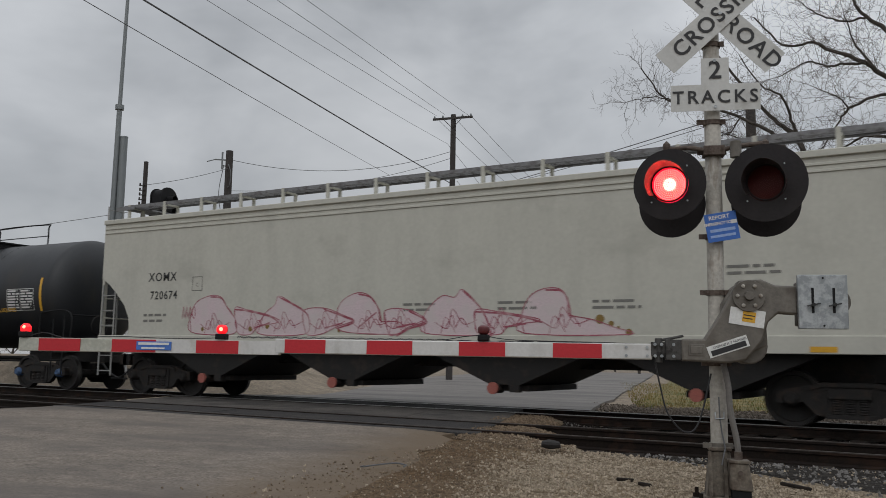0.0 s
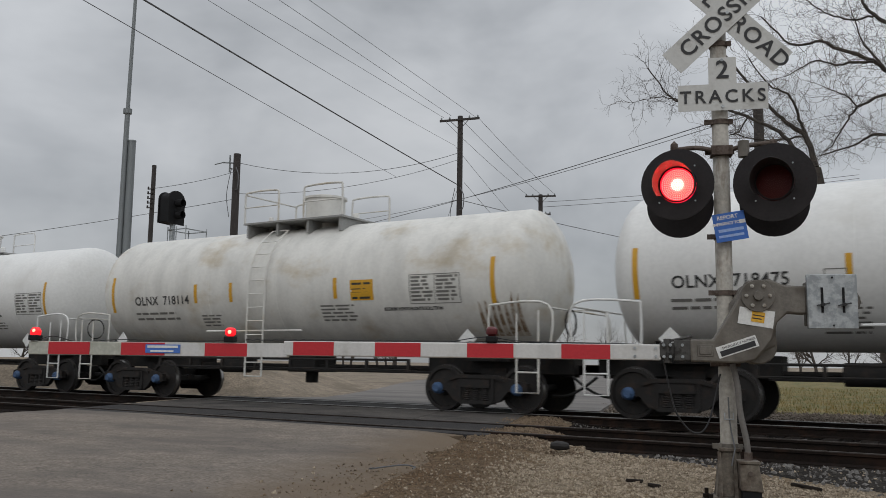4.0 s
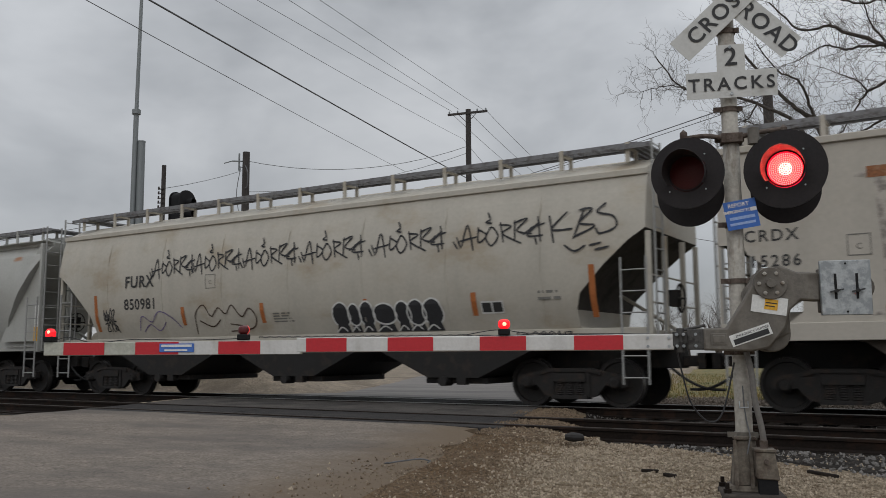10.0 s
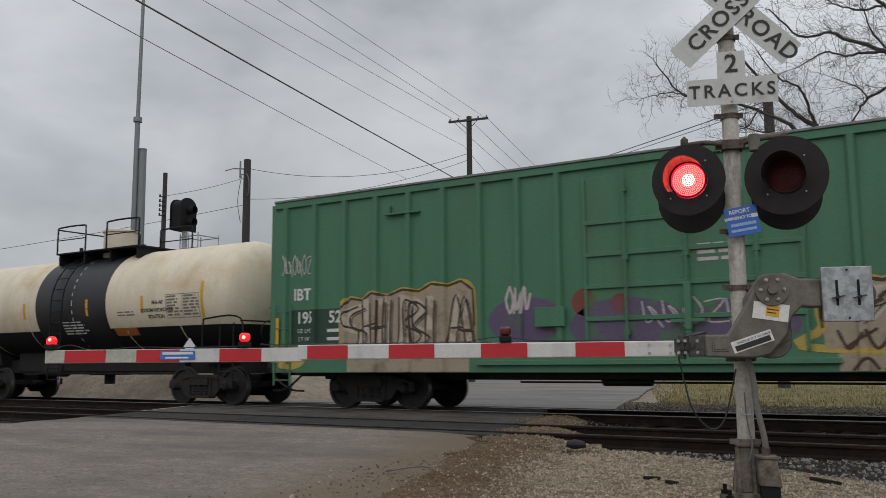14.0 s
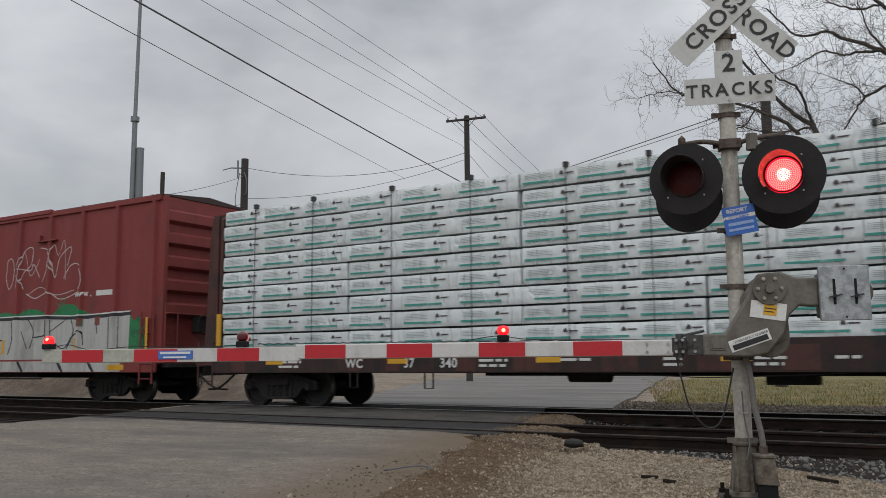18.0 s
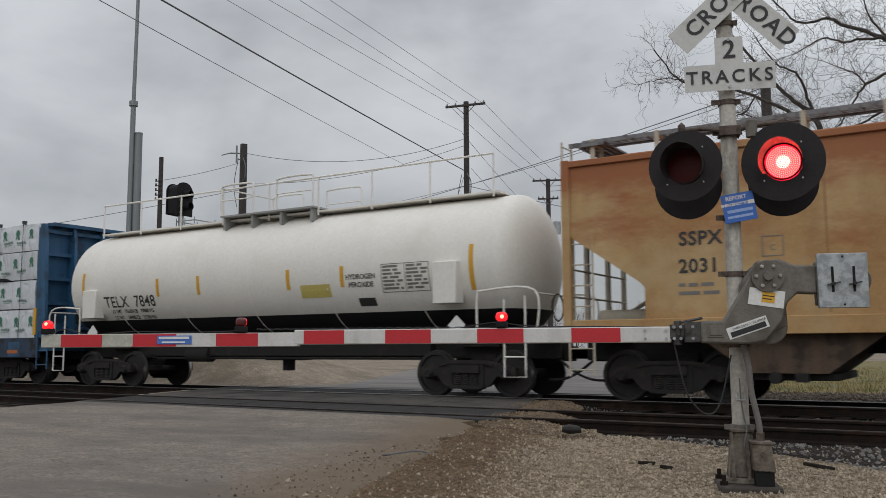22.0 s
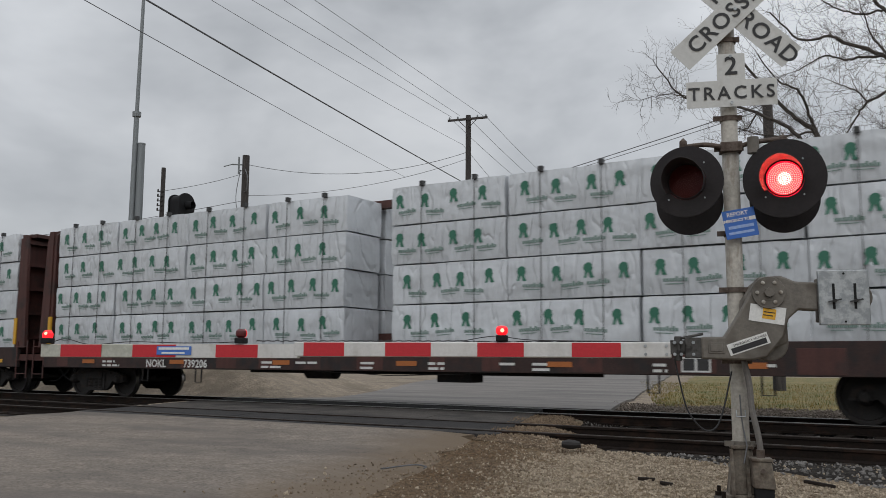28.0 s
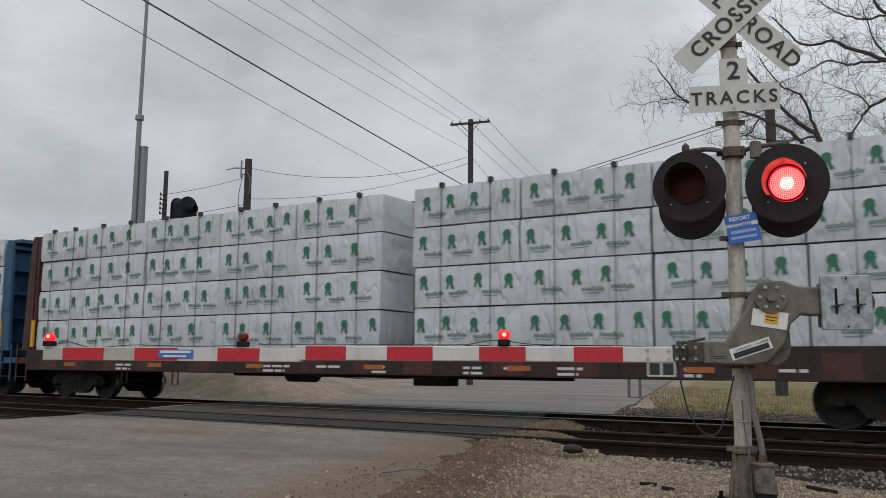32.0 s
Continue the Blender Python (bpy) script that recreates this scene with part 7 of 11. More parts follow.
def wrap_material(name, base):
    """Slack plastic sheet: broad sags, and creases that run where it is pulled; every pack differs."""
    m = surface(name, base, 0.38, spots=(0.46, 0.475, 0.49), spot_lo=0.56, spot_hi=0.85, spot_scale=1.6, grain=0.04, grain_scale=8, tint=0.07)
    nt = m.node_tree
    N, L = nt.nodes.new, nt.links.new
    b = nt.nodes["Principled BSDF"]
    tc, info = N("ShaderNodeTexCoord"), N("ShaderNodeObjectInfo")
    sh = N("ShaderNodeVectorMath")
    sh.operation = "SCALE"
    sh.inputs[0].default_value = (37.0, 11.0, 23.0)
    L(info.outputs["Random"], sh.inputs["Scale"])
    mv = N("ShaderNodeVectorMath")
    mv.operation = "ADD"
    L(tc.outputs["Object"], mv.inputs[0])
    L(sh.outputs[0], mv.inputs[1])
    height = None
    for scale, turn, stretch, amount in ((1.2, 0.5, (1.0, 1.0, 1.5), 0.30), (1.5, 0.75, (2.6, 1.0, 0.6), 1.0), (2.0, -0.6, (2.4, 1.0, 0.6), 0.34), (4.5, 0.2, (1.0, 1.0, 1.0), 0.06)):
        mp = N("ShaderNodeMapping")
        mp.inputs["Rotation"].default_value = (0, turn, 0)
        mp.inputs["Scale"].default_value = stretch
        L(mv.outputs[0], mp.inputs["Vector"])
        n = N("ShaderNodeTexNoise")
        n.inputs["Scale"].default_value = scale
        n.inputs["Detail"].default_value = 2
        n.inputs["Roughness"].default_value = 0.4
        n.inputs["Distortion"].default_value = 0.35
        L(mp.outputs[0], n.inputs["Vector"])
        last = n.outputs["Fac"]
        if amount == 1.0:
            # folds: a sharp ridge where the field crosses its middle
            a = N("ShaderNodeMath")
            a.operation = "SUBTRACT"
            a.inputs[1].default_value = 0.5
            L(last, a.inputs[0])
            c = N("ShaderNodeMath")
            c.operation = "ABSOLUTE"
            L(a.outputs[0], c.inputs[0])
            c2 = N("ShaderNodeMath")
            c2.operation = "MINIMUM"
            c2.inputs[1].default_value = 0.05
            L(c.outputs[0], c2.inputs[0])
            last = c2.outputs[0]
        k = N("ShaderNodeMath")
        k.operation = "MULTIPLY"
        k.inputs[1].default_value = amount if amount != 1.0 else 1.5
        L(last, k.inputs[0])
        if height is None:
            height = k.outputs[0]
        else:
            ad = N("ShaderNodeMath")
            ad.operation = "ADD"
            L(height, ad.inputs[0])
            L(k.outputs[0], ad.inputs[1])
            height = ad.outputs[0]
    bp = N("ShaderNodeBump")
    bp.inputs["Strength"].default_value = 1.0
    bp.inputs["Distance"].default_value = 0.21
    L(height, bp.inputs["Height"])
    L(bp.outputs[0], b.inputs["Normal"])
    return m


WRAP = wrap_material("white_lumber_wrap", (0.56, 0.585, 0.61))
WRAP_GREEN = wrap_material("white_wrap_with_film", (0.66, 0.70, 0.70))
LOGO_GREEN = surface("green_print_on_wrap", (0.03, 0.15, 0.095), 0.5, spots=(0.16, 0.31, 0.25), spot_lo=0.53, spot_hi=0.72, spot_scale=3.0, grain=0.2)
GREY_PRINT = surface("grey_print_on_wrap", (0.15, 0.235, 0.20), 0.5, spots=(0.36, 0.42, 0.40), spot_lo=0.52, spot_hi=0.75, spot_scale=3.0, grain=0.1)
DARK_PRINT = surface("dark_print_on_wrap", (0.06, 0.05, 0.055), 0.5, spots=(0.2, 0.1, 0.1), spot_lo=0.5, spot_hi=0.65, spot_scale=4, grain=0.1)
TEAL = surface("teal_stripe_on_wrap", (0.045, 0.30, 0.255), 0.5, spots=(0.3, 0.5, 0.46), spot_lo=0.52, spot_hi=0.7, spot_scale=2.5, grain=0.15)
TEXT_PRINT = surface("pale_grey_print_on_wrap", (0.32, 0.36, 0.36), 0.5, grain=0.1)
STRAP = plain("black_steel_strap", (0.03, 0.03, 0.03), 0.5)
RAW_WOOD = surface("bare_lumber", (0.52, 0.33, 0.15), 0.8, spots=(0.40, 0.24, 0.10), spot_scale=4, stretch=(0.4, 3, 9), grain=0.2)


def pack_slack(x, z, seed):
    return 0.022 * noise.noise((x * 1.3 + seed, z * 1.9, seed * 0.7)) + 0.012 * noise.noise((x * 2.6 + z * 2, z * 2.2, seed * 1.3))


def bundle_mesh(length, deep, high, seed, sag=0.012):
    """A wrapped pack: sides slightly slack and uneven, edges soft."""
    r = random.Random(seed)
    nx, nz = max(6, int(length / 0.2)), 5
    s = Shape()
    slack = lambda x, z: pack_slack(x, z, seed)
    for side in (0, 1):
        for k in range(nz + 1):
            for i in range(nx + 1):
                x, z = length * i / nx, high * k / nz
                e = 0.02 if k in (0, nz) else 0.0
                ex = 0.015 if i in (0, nx) else 0.0
                y = (-slack(x, z) + e + ex * 0.6) if side == 0 else deep - e
                s.v.append((min(max(x, 0.006), length - 0.006), y, min(max(z + (sag * noise.noise((x * 1.6, seed, 2)) - sag * 0.4 if k == nz else 0), 0.004), high + 0.01)))
    m = nx + 1
    off = m * (nz + 1)
    for k in range(nz):
        for i in range(nx):
            s.f.append((k * m + i, k * m + i + 1, (k + 1) * m + i + 1, (k + 1) * m + i))
            s.f.append((off + k * m + i, off + (k + 1) * m + i, off + (k + 1) * m + i + 1, off + k * m + i + 1))
    for i in range(nx):
        s.f.append((nz * m + i, nz * m + i + 1, off + nz * m + i + 1, off + nz * m + i))
        s.f.append((i, off + i, off + i + 1, i + 1))
    for k in range(nz):
        for i in (0, nx):
            s.f.append((k * m + i, (k + 1) * m + i, off + (k + 1) * m + i, off + k * m + i))
    return s


def tree_logo(x, z, k=1.0, lean=0.0):
    """A crown on a stem with one slanting leg, as simple polygons."""
    def at(pts):
        return [(x + k * (1.16 * a + lean * b), z + k * b) for a, b in pts]
    out = [at([(-0.01 + 0.072 * math.cos(a * 0.524) * (1.0 if a % 2 else 0.88), 0.07 + 0.078 * math.sin(a * 0.524)) for a in range(12)])]
    out.append(at([(-0.085, 0.07), (0.0, 0.03), (0.07, 0.06), (0.045, -0.02), (0.0, -0.015), (-0.02, -0.11), (-0.065, -0.115), (-0.05, -0.01)]))
    out.append(at([(0.035, -0.115), (0.10, -0.115), (0.06, -0.03), (0.045, 0.03), (0.0, 0.0)]))
    return out


def print_mesh(name, polys, mat):
    me = bpy.data.meshes.new(name)
    vs, fs = [], []
    for k, poly in enumerate(polys):
        n = len(vs)
        vs += [(a, -0.0004 * k, b) for a, b in poly]
        fs.append(tuple(range(n, n + len(poly))))
    me.from_pydata(vs, [], fs)
    me.materials.append(mat)
    return me


def printed_tree():
    return print_mesh("printed_tree", tree_logo(0, 0, 1.1, 0.12), LOGO_GREEN)


def printed_word():
    """A word of the maker's print, as plain bars on a thin line."""
    out = [[(0.056 * q, 0), (0.056 * q + 0.041, 0), (0.056 * q + 0.041, 0.088 if q in (4, 6) else 0.06), (0.056 * q, 0.088 if q in (4, 6) else 0.06)] for q in range(8)]
    return print_mesh("printed_word", out + [[(0.03, -0.045), (0.36, -0.045), (0.36, -0.032), (0.03, -0.032)]], GREY_PRINT)


def flat_mesh(name, polys, mat, seed, off):
    """Print on a pack, lying on its slack side."""
    vs, fs = [], []
    for k, poly in enumerate(polys):
        n = len(vs)
        vs += [(a, -pack_slack(a, b, seed) - off - 0.0003 * (k % 7), b) for a, b in poly]
        fs.append(tuple(range(n, n + len(poly))))
    me = bpy.data.meshes.new(name)
    me.from_pydata(vs, [], fs)
    me.materials.append(mat)
    return me


SILL_DARK = {"blue_flat_car_paint": (0.022, 0.045, 0.08), "brown_flat_car_paint": (0.038, 0.019, 0.016)}


def lumber_car(name, u_left, u_right, steel, label, style="tree", gap=None, seed=1, torn=(), ends=True, cuts=None):
    """A centre-beam flat car: deck, bulkheads, packs of wrapped lumber on both sides of the beam."""
    mid, L = (u_left + u_right) / 2, (u_right - u_left) / 2
    car = rail_car(name, mid, label, "lumber flat car")
    zd = 1.30
    rnd = random.Random(seed)
    part("deck", Shape().box(-L, L, -1.42, 1.42, 1.16, zd), steel, car, bevel=0.01)
    for sg in (-1, 1):
        y0, y1 = sorted((sg * 1.36, sg * 1.46))
        part("side_sill", Shape().box(-L - 0.15, L + 0.15, y0, y1, 0.76, zd + 0.02), surface("grimy_" + steel.name, SILL_DARK[steel.name], 0.8, spots=(0.02, 0.018, 0.018), spot_lo=0.45, spot_hi=0.65, spot_scale=2.5, grain=0.3, bump=0.3, rain=0.3), car, bevel=0.012)
        x = -L + 0.5
        while sg < 0 and x < L - 0.9:
            wide = rnd.uniform(0.35, 0.75)
            part("sill_plate", Shape().box(x, x + wide, -1.463, -1.45, 0.79, 1.21), steel, car, bevel=0.004)
            x += wide + rnd.uniform(0.6, 1.5)
    part("centre_sill", Shape().prism([(-L + 2.8, 0.95), (L - 2.8, 0.95), (L - 4.6, 0.74), (-L + 4.6, 0.74)], -0.3, 0.3), UNDER, car)
    part("centre_beam", Shape().box(-L + 0.5, L - 0.5, -0.06, 0.06, zd, 1.6).box(-L + 0.5, L - 0.5, -0.1, 0.1, 4.5, 4.68), steel, car)
    for k in range(15):
        x = -L + 0.8 + (2 * L - 1.6) * k / 14
        part("beam_post", shared("post_" + steel.name, lambda: Shape().box(-0.05, 0.05, -0.07, 0.07, 1.3, 4.55).mesh("beam_post", steel)), None, car, m=pose(x, 0, 0))
    for k in range(16):
        x = -L + 1.2 + (2 * L - 2.4) * k / 15
        part("cross_bearer", shared("cross_bearer", lambda: Shape().box(-0.05, 0.05, -1.36, 1.36, 0.98, 1.16).mesh("cross_bearer", UNDER)), None, car, m=pose(x, 0, 0))
    u = Shape()
    u.rod((-4.5, -0.7, 0.72), (4.5, -0.7, 0.72), 0.03, 6).spin([(-0.45, 0.0), (-0.4, 0.18), (0.4, 0.18), (0.45, 0.0)], "x", 14, (-2.2, -0.8, 0.75)).box(1.0, 1.8, -1.0, -0.5, 0.55, 0.95)
    part("underframe", u, UNDER, car)
    st = Shape()
    for x in (-L + 4.1, -L + 6.0, L - 5.8, L - 3.9):
        st.pipe([(x - 0.1, -1.44, 0.95), (x - 0.1, -1.44, 0.45), (x + 0.1, -1.44, 0.45), (x + 0.1, -1.44, 0.95)], 0.02, 5)
    st.pipe(smooth_path([(-L + 4.5, -1.4, 0.95), (-1, -1.4, 0.72), (1, -1.4, 0.70), (L - 4.5, -1.4, 0.95)], 6), 0.012, 4)
    part("sill_steps", st, UNDER, car)
    for sg in (-1, 1):
        xe = sg * L
        bh = part("bulkhead", Shape().prism([(-1.42, zd), (1.42, zd), (1.42, 4.45), (1.15, 4.62), (-1.15, 4.62), (-1.42, 4.45)], min(xe, xe - sg * 0.10), max(xe, xe - sg * 0.10), "x"), steel, car, "steel end bulkhead with braces", bevel=0.012)
        for y in (-1.40, -0.48, 0.48, 1.40):
            fr = Shape().prism([(xe + sg * 0.02, zd), (xe + sg * 0.42, zd), (xe + sg * 0.28, 4.2), (xe + sg * 0.20, 4.55), (xe + sg * 0.02, 4.55)], y - 0.045, y + 0.045)
            part("bulkhead_brace", fr, steel, bh)
        for z in (1.6, 2.3, 3.0, 3.7, 4.35):
            part("bulkhead_rib", Shape().box(min(xe, xe + sg * 0.16), max(xe, xe + sg * 0.16), -1.4, 1.4, z - 0.05, z + 0.05), steel, bh)
        part("bulkhead_rib", Shape().box(min(xe, xe + sg * 0.3), max(xe, xe + sg * 0.3), -1.2, 1.2, 4.5, 4.6), steel, bh)
        part("end_deck", Shape().box(min(xe, xe + sg * 0.75), max(xe, xe + sg * 0.75), -1.4, 1.4, 0.95, 1.12), steel, car)
        part("stub_sill", Shape().box(min(xe + sg * 0.6, xe - sg * 2.8), max(xe + sg * 0.6, xe - sg * 2.8), -0.3, 0.3, 0.72, 1.0), UNDER, car)
        part("reflector", Shape().box(min(xe - sg * 0.11, xe + sg * 0.01), max(xe - sg * 0.11, xe + sg * 0.01), -1.47, -1.42, 1.40, 2.15), YELLOW, car)
        ladder(car, xe + sg * 0.12, xe + sg * 0.6, -1.46, 0.45, 1.5, steel)
        coupler(car, xe + sg * 0.5, sg)
        truck(car, sg * (L - 1.65), mid)
    part("brake_wheel", Shape().spin([(0.0, 0.26), (0.02, 0.28), (0.04, 0.26), (0.02, 0.25), (0.0, 0.26)], "x", 20, (L + 0.5, -0.3, 1.9)).box(L + 0.1, L + 0.48, -0.4, -0.2, 1.75, 2.0), UNDER, car)
    # the load
    if cuts is None:
        cuts = [-L + 0.12]
        while cuts[-1] < L - 0.2:
            cuts.append(min(cuts[-1] + 3.66, L - 0.12))
    tiers = 4 if style == "tree" else 9
    high = (4.66 - zd - 0.02) / tiers
    mat = WRAP if style == "tree" else WRAP_GREEN
    n = 0
    for side in (-1, 1):
        for k in range(tiers):
            z = zd + 0.012 + k * high
            for a, b in cuts:
                n += 1
                jog = rnd.uniform(-0.03, 0.03)
                y = (-1.40 + rnd.uniform(-0.025, 0.02)) if side < 0 else 0.10
                bn = part("lumber_pack", bundle_mesh(b - a - 0.02, 1.28, high - (0.022 if style == "tree" else 0.032), seed * 100 + n, (0.07 if seed in (11, 14) else 0.03) if k == tiers - 1 else 0.012), mat, car, "lumber pack in white printed wrap", m=pose(a + 0.01 + jog, y, z))
                if side > 0:
                    continue
                w = b - a
                if style == "tree":
                    x = rnd.uniform(0.12, 0.35)
                    while x < w - 0.25:
                        zz = high * 0.56 + rnd.uniform(-0.025, 0.025)
                        lean = rnd.uniform(-4, 4)
                        bx = x + rnd.choice((0.04, 0.1, 0.16))
                        part("printed_tree", shared("printed_tree", printed_tree), None, bn, m=pose(x + 0.06, -pack_slack(x + 0.06, zz, seed * 100 + n) - 0.013, zz, 0, lean, 0))
                        if bx + 0.48 < w:
                            tagged(part("printed_word", shared("printed_word", printed_word), None, bn, m=pose(bx, -pack_slack(bx + 0.2, zz - 0.24, seed * 100 + n) - 0.013, zz - 0.25, 0, lean, 0)), kind="stuff")
                        x += rnd.uniform(0.52, 0.78)
                else:
                    count = max(1, round(w / 1.28))
                    for q in range(count):
                        x = 0.06 + q * (w - 0.06) / count + rnd.uniform(-0.02, 0.02)
                        zz = high * 0.2
                        y0 = -pack_slack(x + 0.5, zz, seed * 100 + n) - 0.016
                        part("printed_stripe", shared("printed_stripe", lambda: print_mesh("printed_stripe", [[(0, 0), (0.92, 0), (0.92, 0.038), (0, 0.038)]], TEAL)), None, bn, m=pose(x, y0, zz))
                        part("printed_mark", shared("printed_mark", lambda: print_mesh("printed_mark", [[(0, 0), (0.09, 0), (0.085, 0.04), (0.045, 0.085), (0.005, 0.04)], [(0.11, 0.01), (0.29, 0.01), (0.29, 0.035), (0.11, 0.035)]], DARK_PRINT)), None, bn, m=pose(x + 0.78, y0, zz + 0.115))
                        part("printed_text", shared("printed_text", lambda: print_mesh("printed_text", [[(0, k * 0.03), (0.55 - 0.1 * (k % 2), k * 0.03), (0.55 - 0.1 * (k % 2), k * 0.03 + 0.008), (0, k * 0.03 + 0.008)] for k in range(4)], TEXT_PRINT)), None, bn, m=pose(x + 0.05, y0, zz + 0.095))
    # steel straps and corner caps over the top edge
    for a, b in cuts:
        for x in (a + (b - a) * 0.28, a + (b - a) * 0.74):
            part("tie_cable", shared("tie_cable", lambda: Shape().box(-0.005, 0.005, -1.448, -1.436, 1.30, 4.66).box(-0.045, 0.045, -1.458, -1.36, 4.60, 4.70).mesh("tie_cable", STRAP)), None, car, m=pose(x, 0, 0))
    return car, Side(car, lambda z: -1.464), L

# ---- lettering and graffiti on the cars ----
INK = surface("black_stencil_paint", (0.03, 0.03, 0.03), 0.6)
FAINT = surface("faded_stencil_paint", (0.17, 0.165, 0.15), 0.7)
PALE = surface("white_stencil_paint", (0.62, 0.62, 0.60), 0.6)
GOLD = surface("yellow_stencil_paint", (0.55, 0.32, 0.04), 0.6)
PINK = surface("pale_pink_spray", (0.58, 0.47, 0.49), 0.7, spots=(0.55, 0.49, 0.48), spot_scale=2.5, spot_lo=0.4, spot_hi=0.7, grain=0.12)
PINK_LINE = surface("dark_pink_spray", (0.30, 0.07, 0.10), 0.7, spots=(0.44, 0.27, 0.28), spot_lo=0.45, spot_hi=0.65, spot_scale=3, grain=0.15)
OCHRE = surface("ochre_spray", (0.22, 0.14, 0.04), 0.8)
RUST = surface("rust_red_buffed_paint", (0.26, 0.105, 0.045), 0.85, spots=(0.38, 0.26, 0.17), spot_lo=0.5, spot_hi=0.66, spot_scale=3.5, grain=0.3, grain_scale=25)
SMEAR = surface("grey_smeared_paint", (0.25, 0.225, 0.20), 0.85, spots=(0.46, 0.42, 0.37), spot_lo=0.42, spot_hi=0.6, spot_scale=6, grain=0.3, grain_scale=25)
SPRAY_BLACK = surface("black_spray", (0.025, 0.025, 0.028), 0.7, grain=0.2)
SPRAY_BLUE = surface("bright_blue_spray", (0.05, 0.22, 0.36), 0.65, spots=(0.03, 0.12, 0.22), spot_scale=3, grain=0.15)
SPRAY_DEEP = surface("deep_blue_spray", (0.02, 0.035, 0.075), 0.7, spots=(0.03, 0.09, 0.16), spot_lo=0.45, spot_hi=0.65, spot_scale=3.5, grain=0.2)
SPRAY_ORANGE = surface("burnt_orange_spray", (0.38, 0.12, 0.03), 0.7, grain=0.2)
SPRAY_GREEN = surface("dark_green_spray", (0.02, 0.075, 0.05), 0.7, grain=0.2)
SPRAY_LEAF = surface("leaf_green_spray", (0.02, 0.19, 0.07), 0.7, spots=(0.02, 0.11, 0.05), spot_scale=4, grain=0.2)
SPRAY_TAN = surface("tan_and_cream_spray", (0.34, 0.275, 0.20), 0.7, spots=(0.22, 0.165, 0.12), spot_lo=0.5, spot_hi=0.7, spot_scale=3, grain=0.15)
SPRAY_CREAM = surface("pale_cream_spray", (0.47, 0.41, 0.33), 0.7, spots=(0.33, 0.24, 0.17), spot_lo=0.48, spot_hi=0.62, spot_scale=3, grain=0.15)
SPRAY_YELLOW = surface("yellow_spray", (0.42, 0.31, 0.07), 0.7, grain=0.2)
SPRAY_BROWN = surface("dark_brown_spray", (0.06, 0.035, 0.022), 0.7, grain=0.2)
SPRAY_PURPLE = surface("dull_purple_spray", (0.11, 0.08, 0.14), 0.7, spots=(0.08, 0.13, 0.09), spot_lo=0.5, spot_hi=0.62, spot_scale=2.5, grain=0.2)
SPRAY_RED = surface("dull_red_spray", (0.20, 0.05, 0.04), 0.7, spots=(0.09, 0.13, 0.07), spot_lo=0.5, spot_hi=0.62, spot_scale=2.5, grain=0.2)
SILVER = surface("silver_spray", (0.50, 0.50, 0.48), 0.5, 0.2, spots=(0.38, 0.37, 0.35), spot_scale=1.5, stretch=(1, 1, 0.5), grain=0.1, rain=0.25)
THIN_WHITE = surface("thin_white_spray", (0.50, 0.44, 0.43), 0.7, grain=0.2)
PURPLE_LINE = surface("violet_marker", (0.16, 0.12, 0.26), 0.7)


def scrawl(side, x, z, w, h, n, width, mat, seed, name="graffiti_tag"):
    """A quick hand-written scribble of looping strokes."""
    r = random.Random(seed)
    lines = []
    for i in range(n):
        a = x + w * i / n
        b = w / n
        kind = r.randrange(4)
        if kind == 0:
            lines.append([(a, z), (a + b * 0.35, z + h), (a + b * 0.6, z + h * 0.1), (a + b * 1.1, z + h * 0.7)])
        elif kind == 1:
            lines.append([(a, z + h * 0.9), (a + b * 0.2, z + h * 0.1), (a + b * 0.7, z + h * 0.4), (a + b * 0.3, z + h * 0.7), (a + b * 1.0, z - h * 0.1)])
        elif kind == 2:
            lines.append([(a + b * 0.5, z + h), (a, z + h * 0.5), (a + b * 0.5, z), (a + b * 0.9, z + h * 0.5), (a + b * 0.5, z + h)])
        else:
            lines.append([(a, z + h * 0.8), (a + b * 0.9, z + h * 0.85), (a + b * 0.15, z + h * 0.1), (a + b * 1.1, z + h * 0.05)])
    return side.stroke(lines, width, mat, 0.008, name)


def outlined(side, pts, fill, line, width, label="", off=0.005):
    side.blob(pts, fill, off, "graffiti_fill", label)
    side.stroke([list(pts) + [pts[0], pts[1]]], width, line, off + 0.003, "graffiti_outline")


def yellow_marks(side, xs, mat=YELLOW, z=2.35, h=0.45, w=0.1, off=0.006):
    for x in xs:
        side.rects("reflector", [(x - w / 2, x + w / 2, z, z + h)], mat, off)


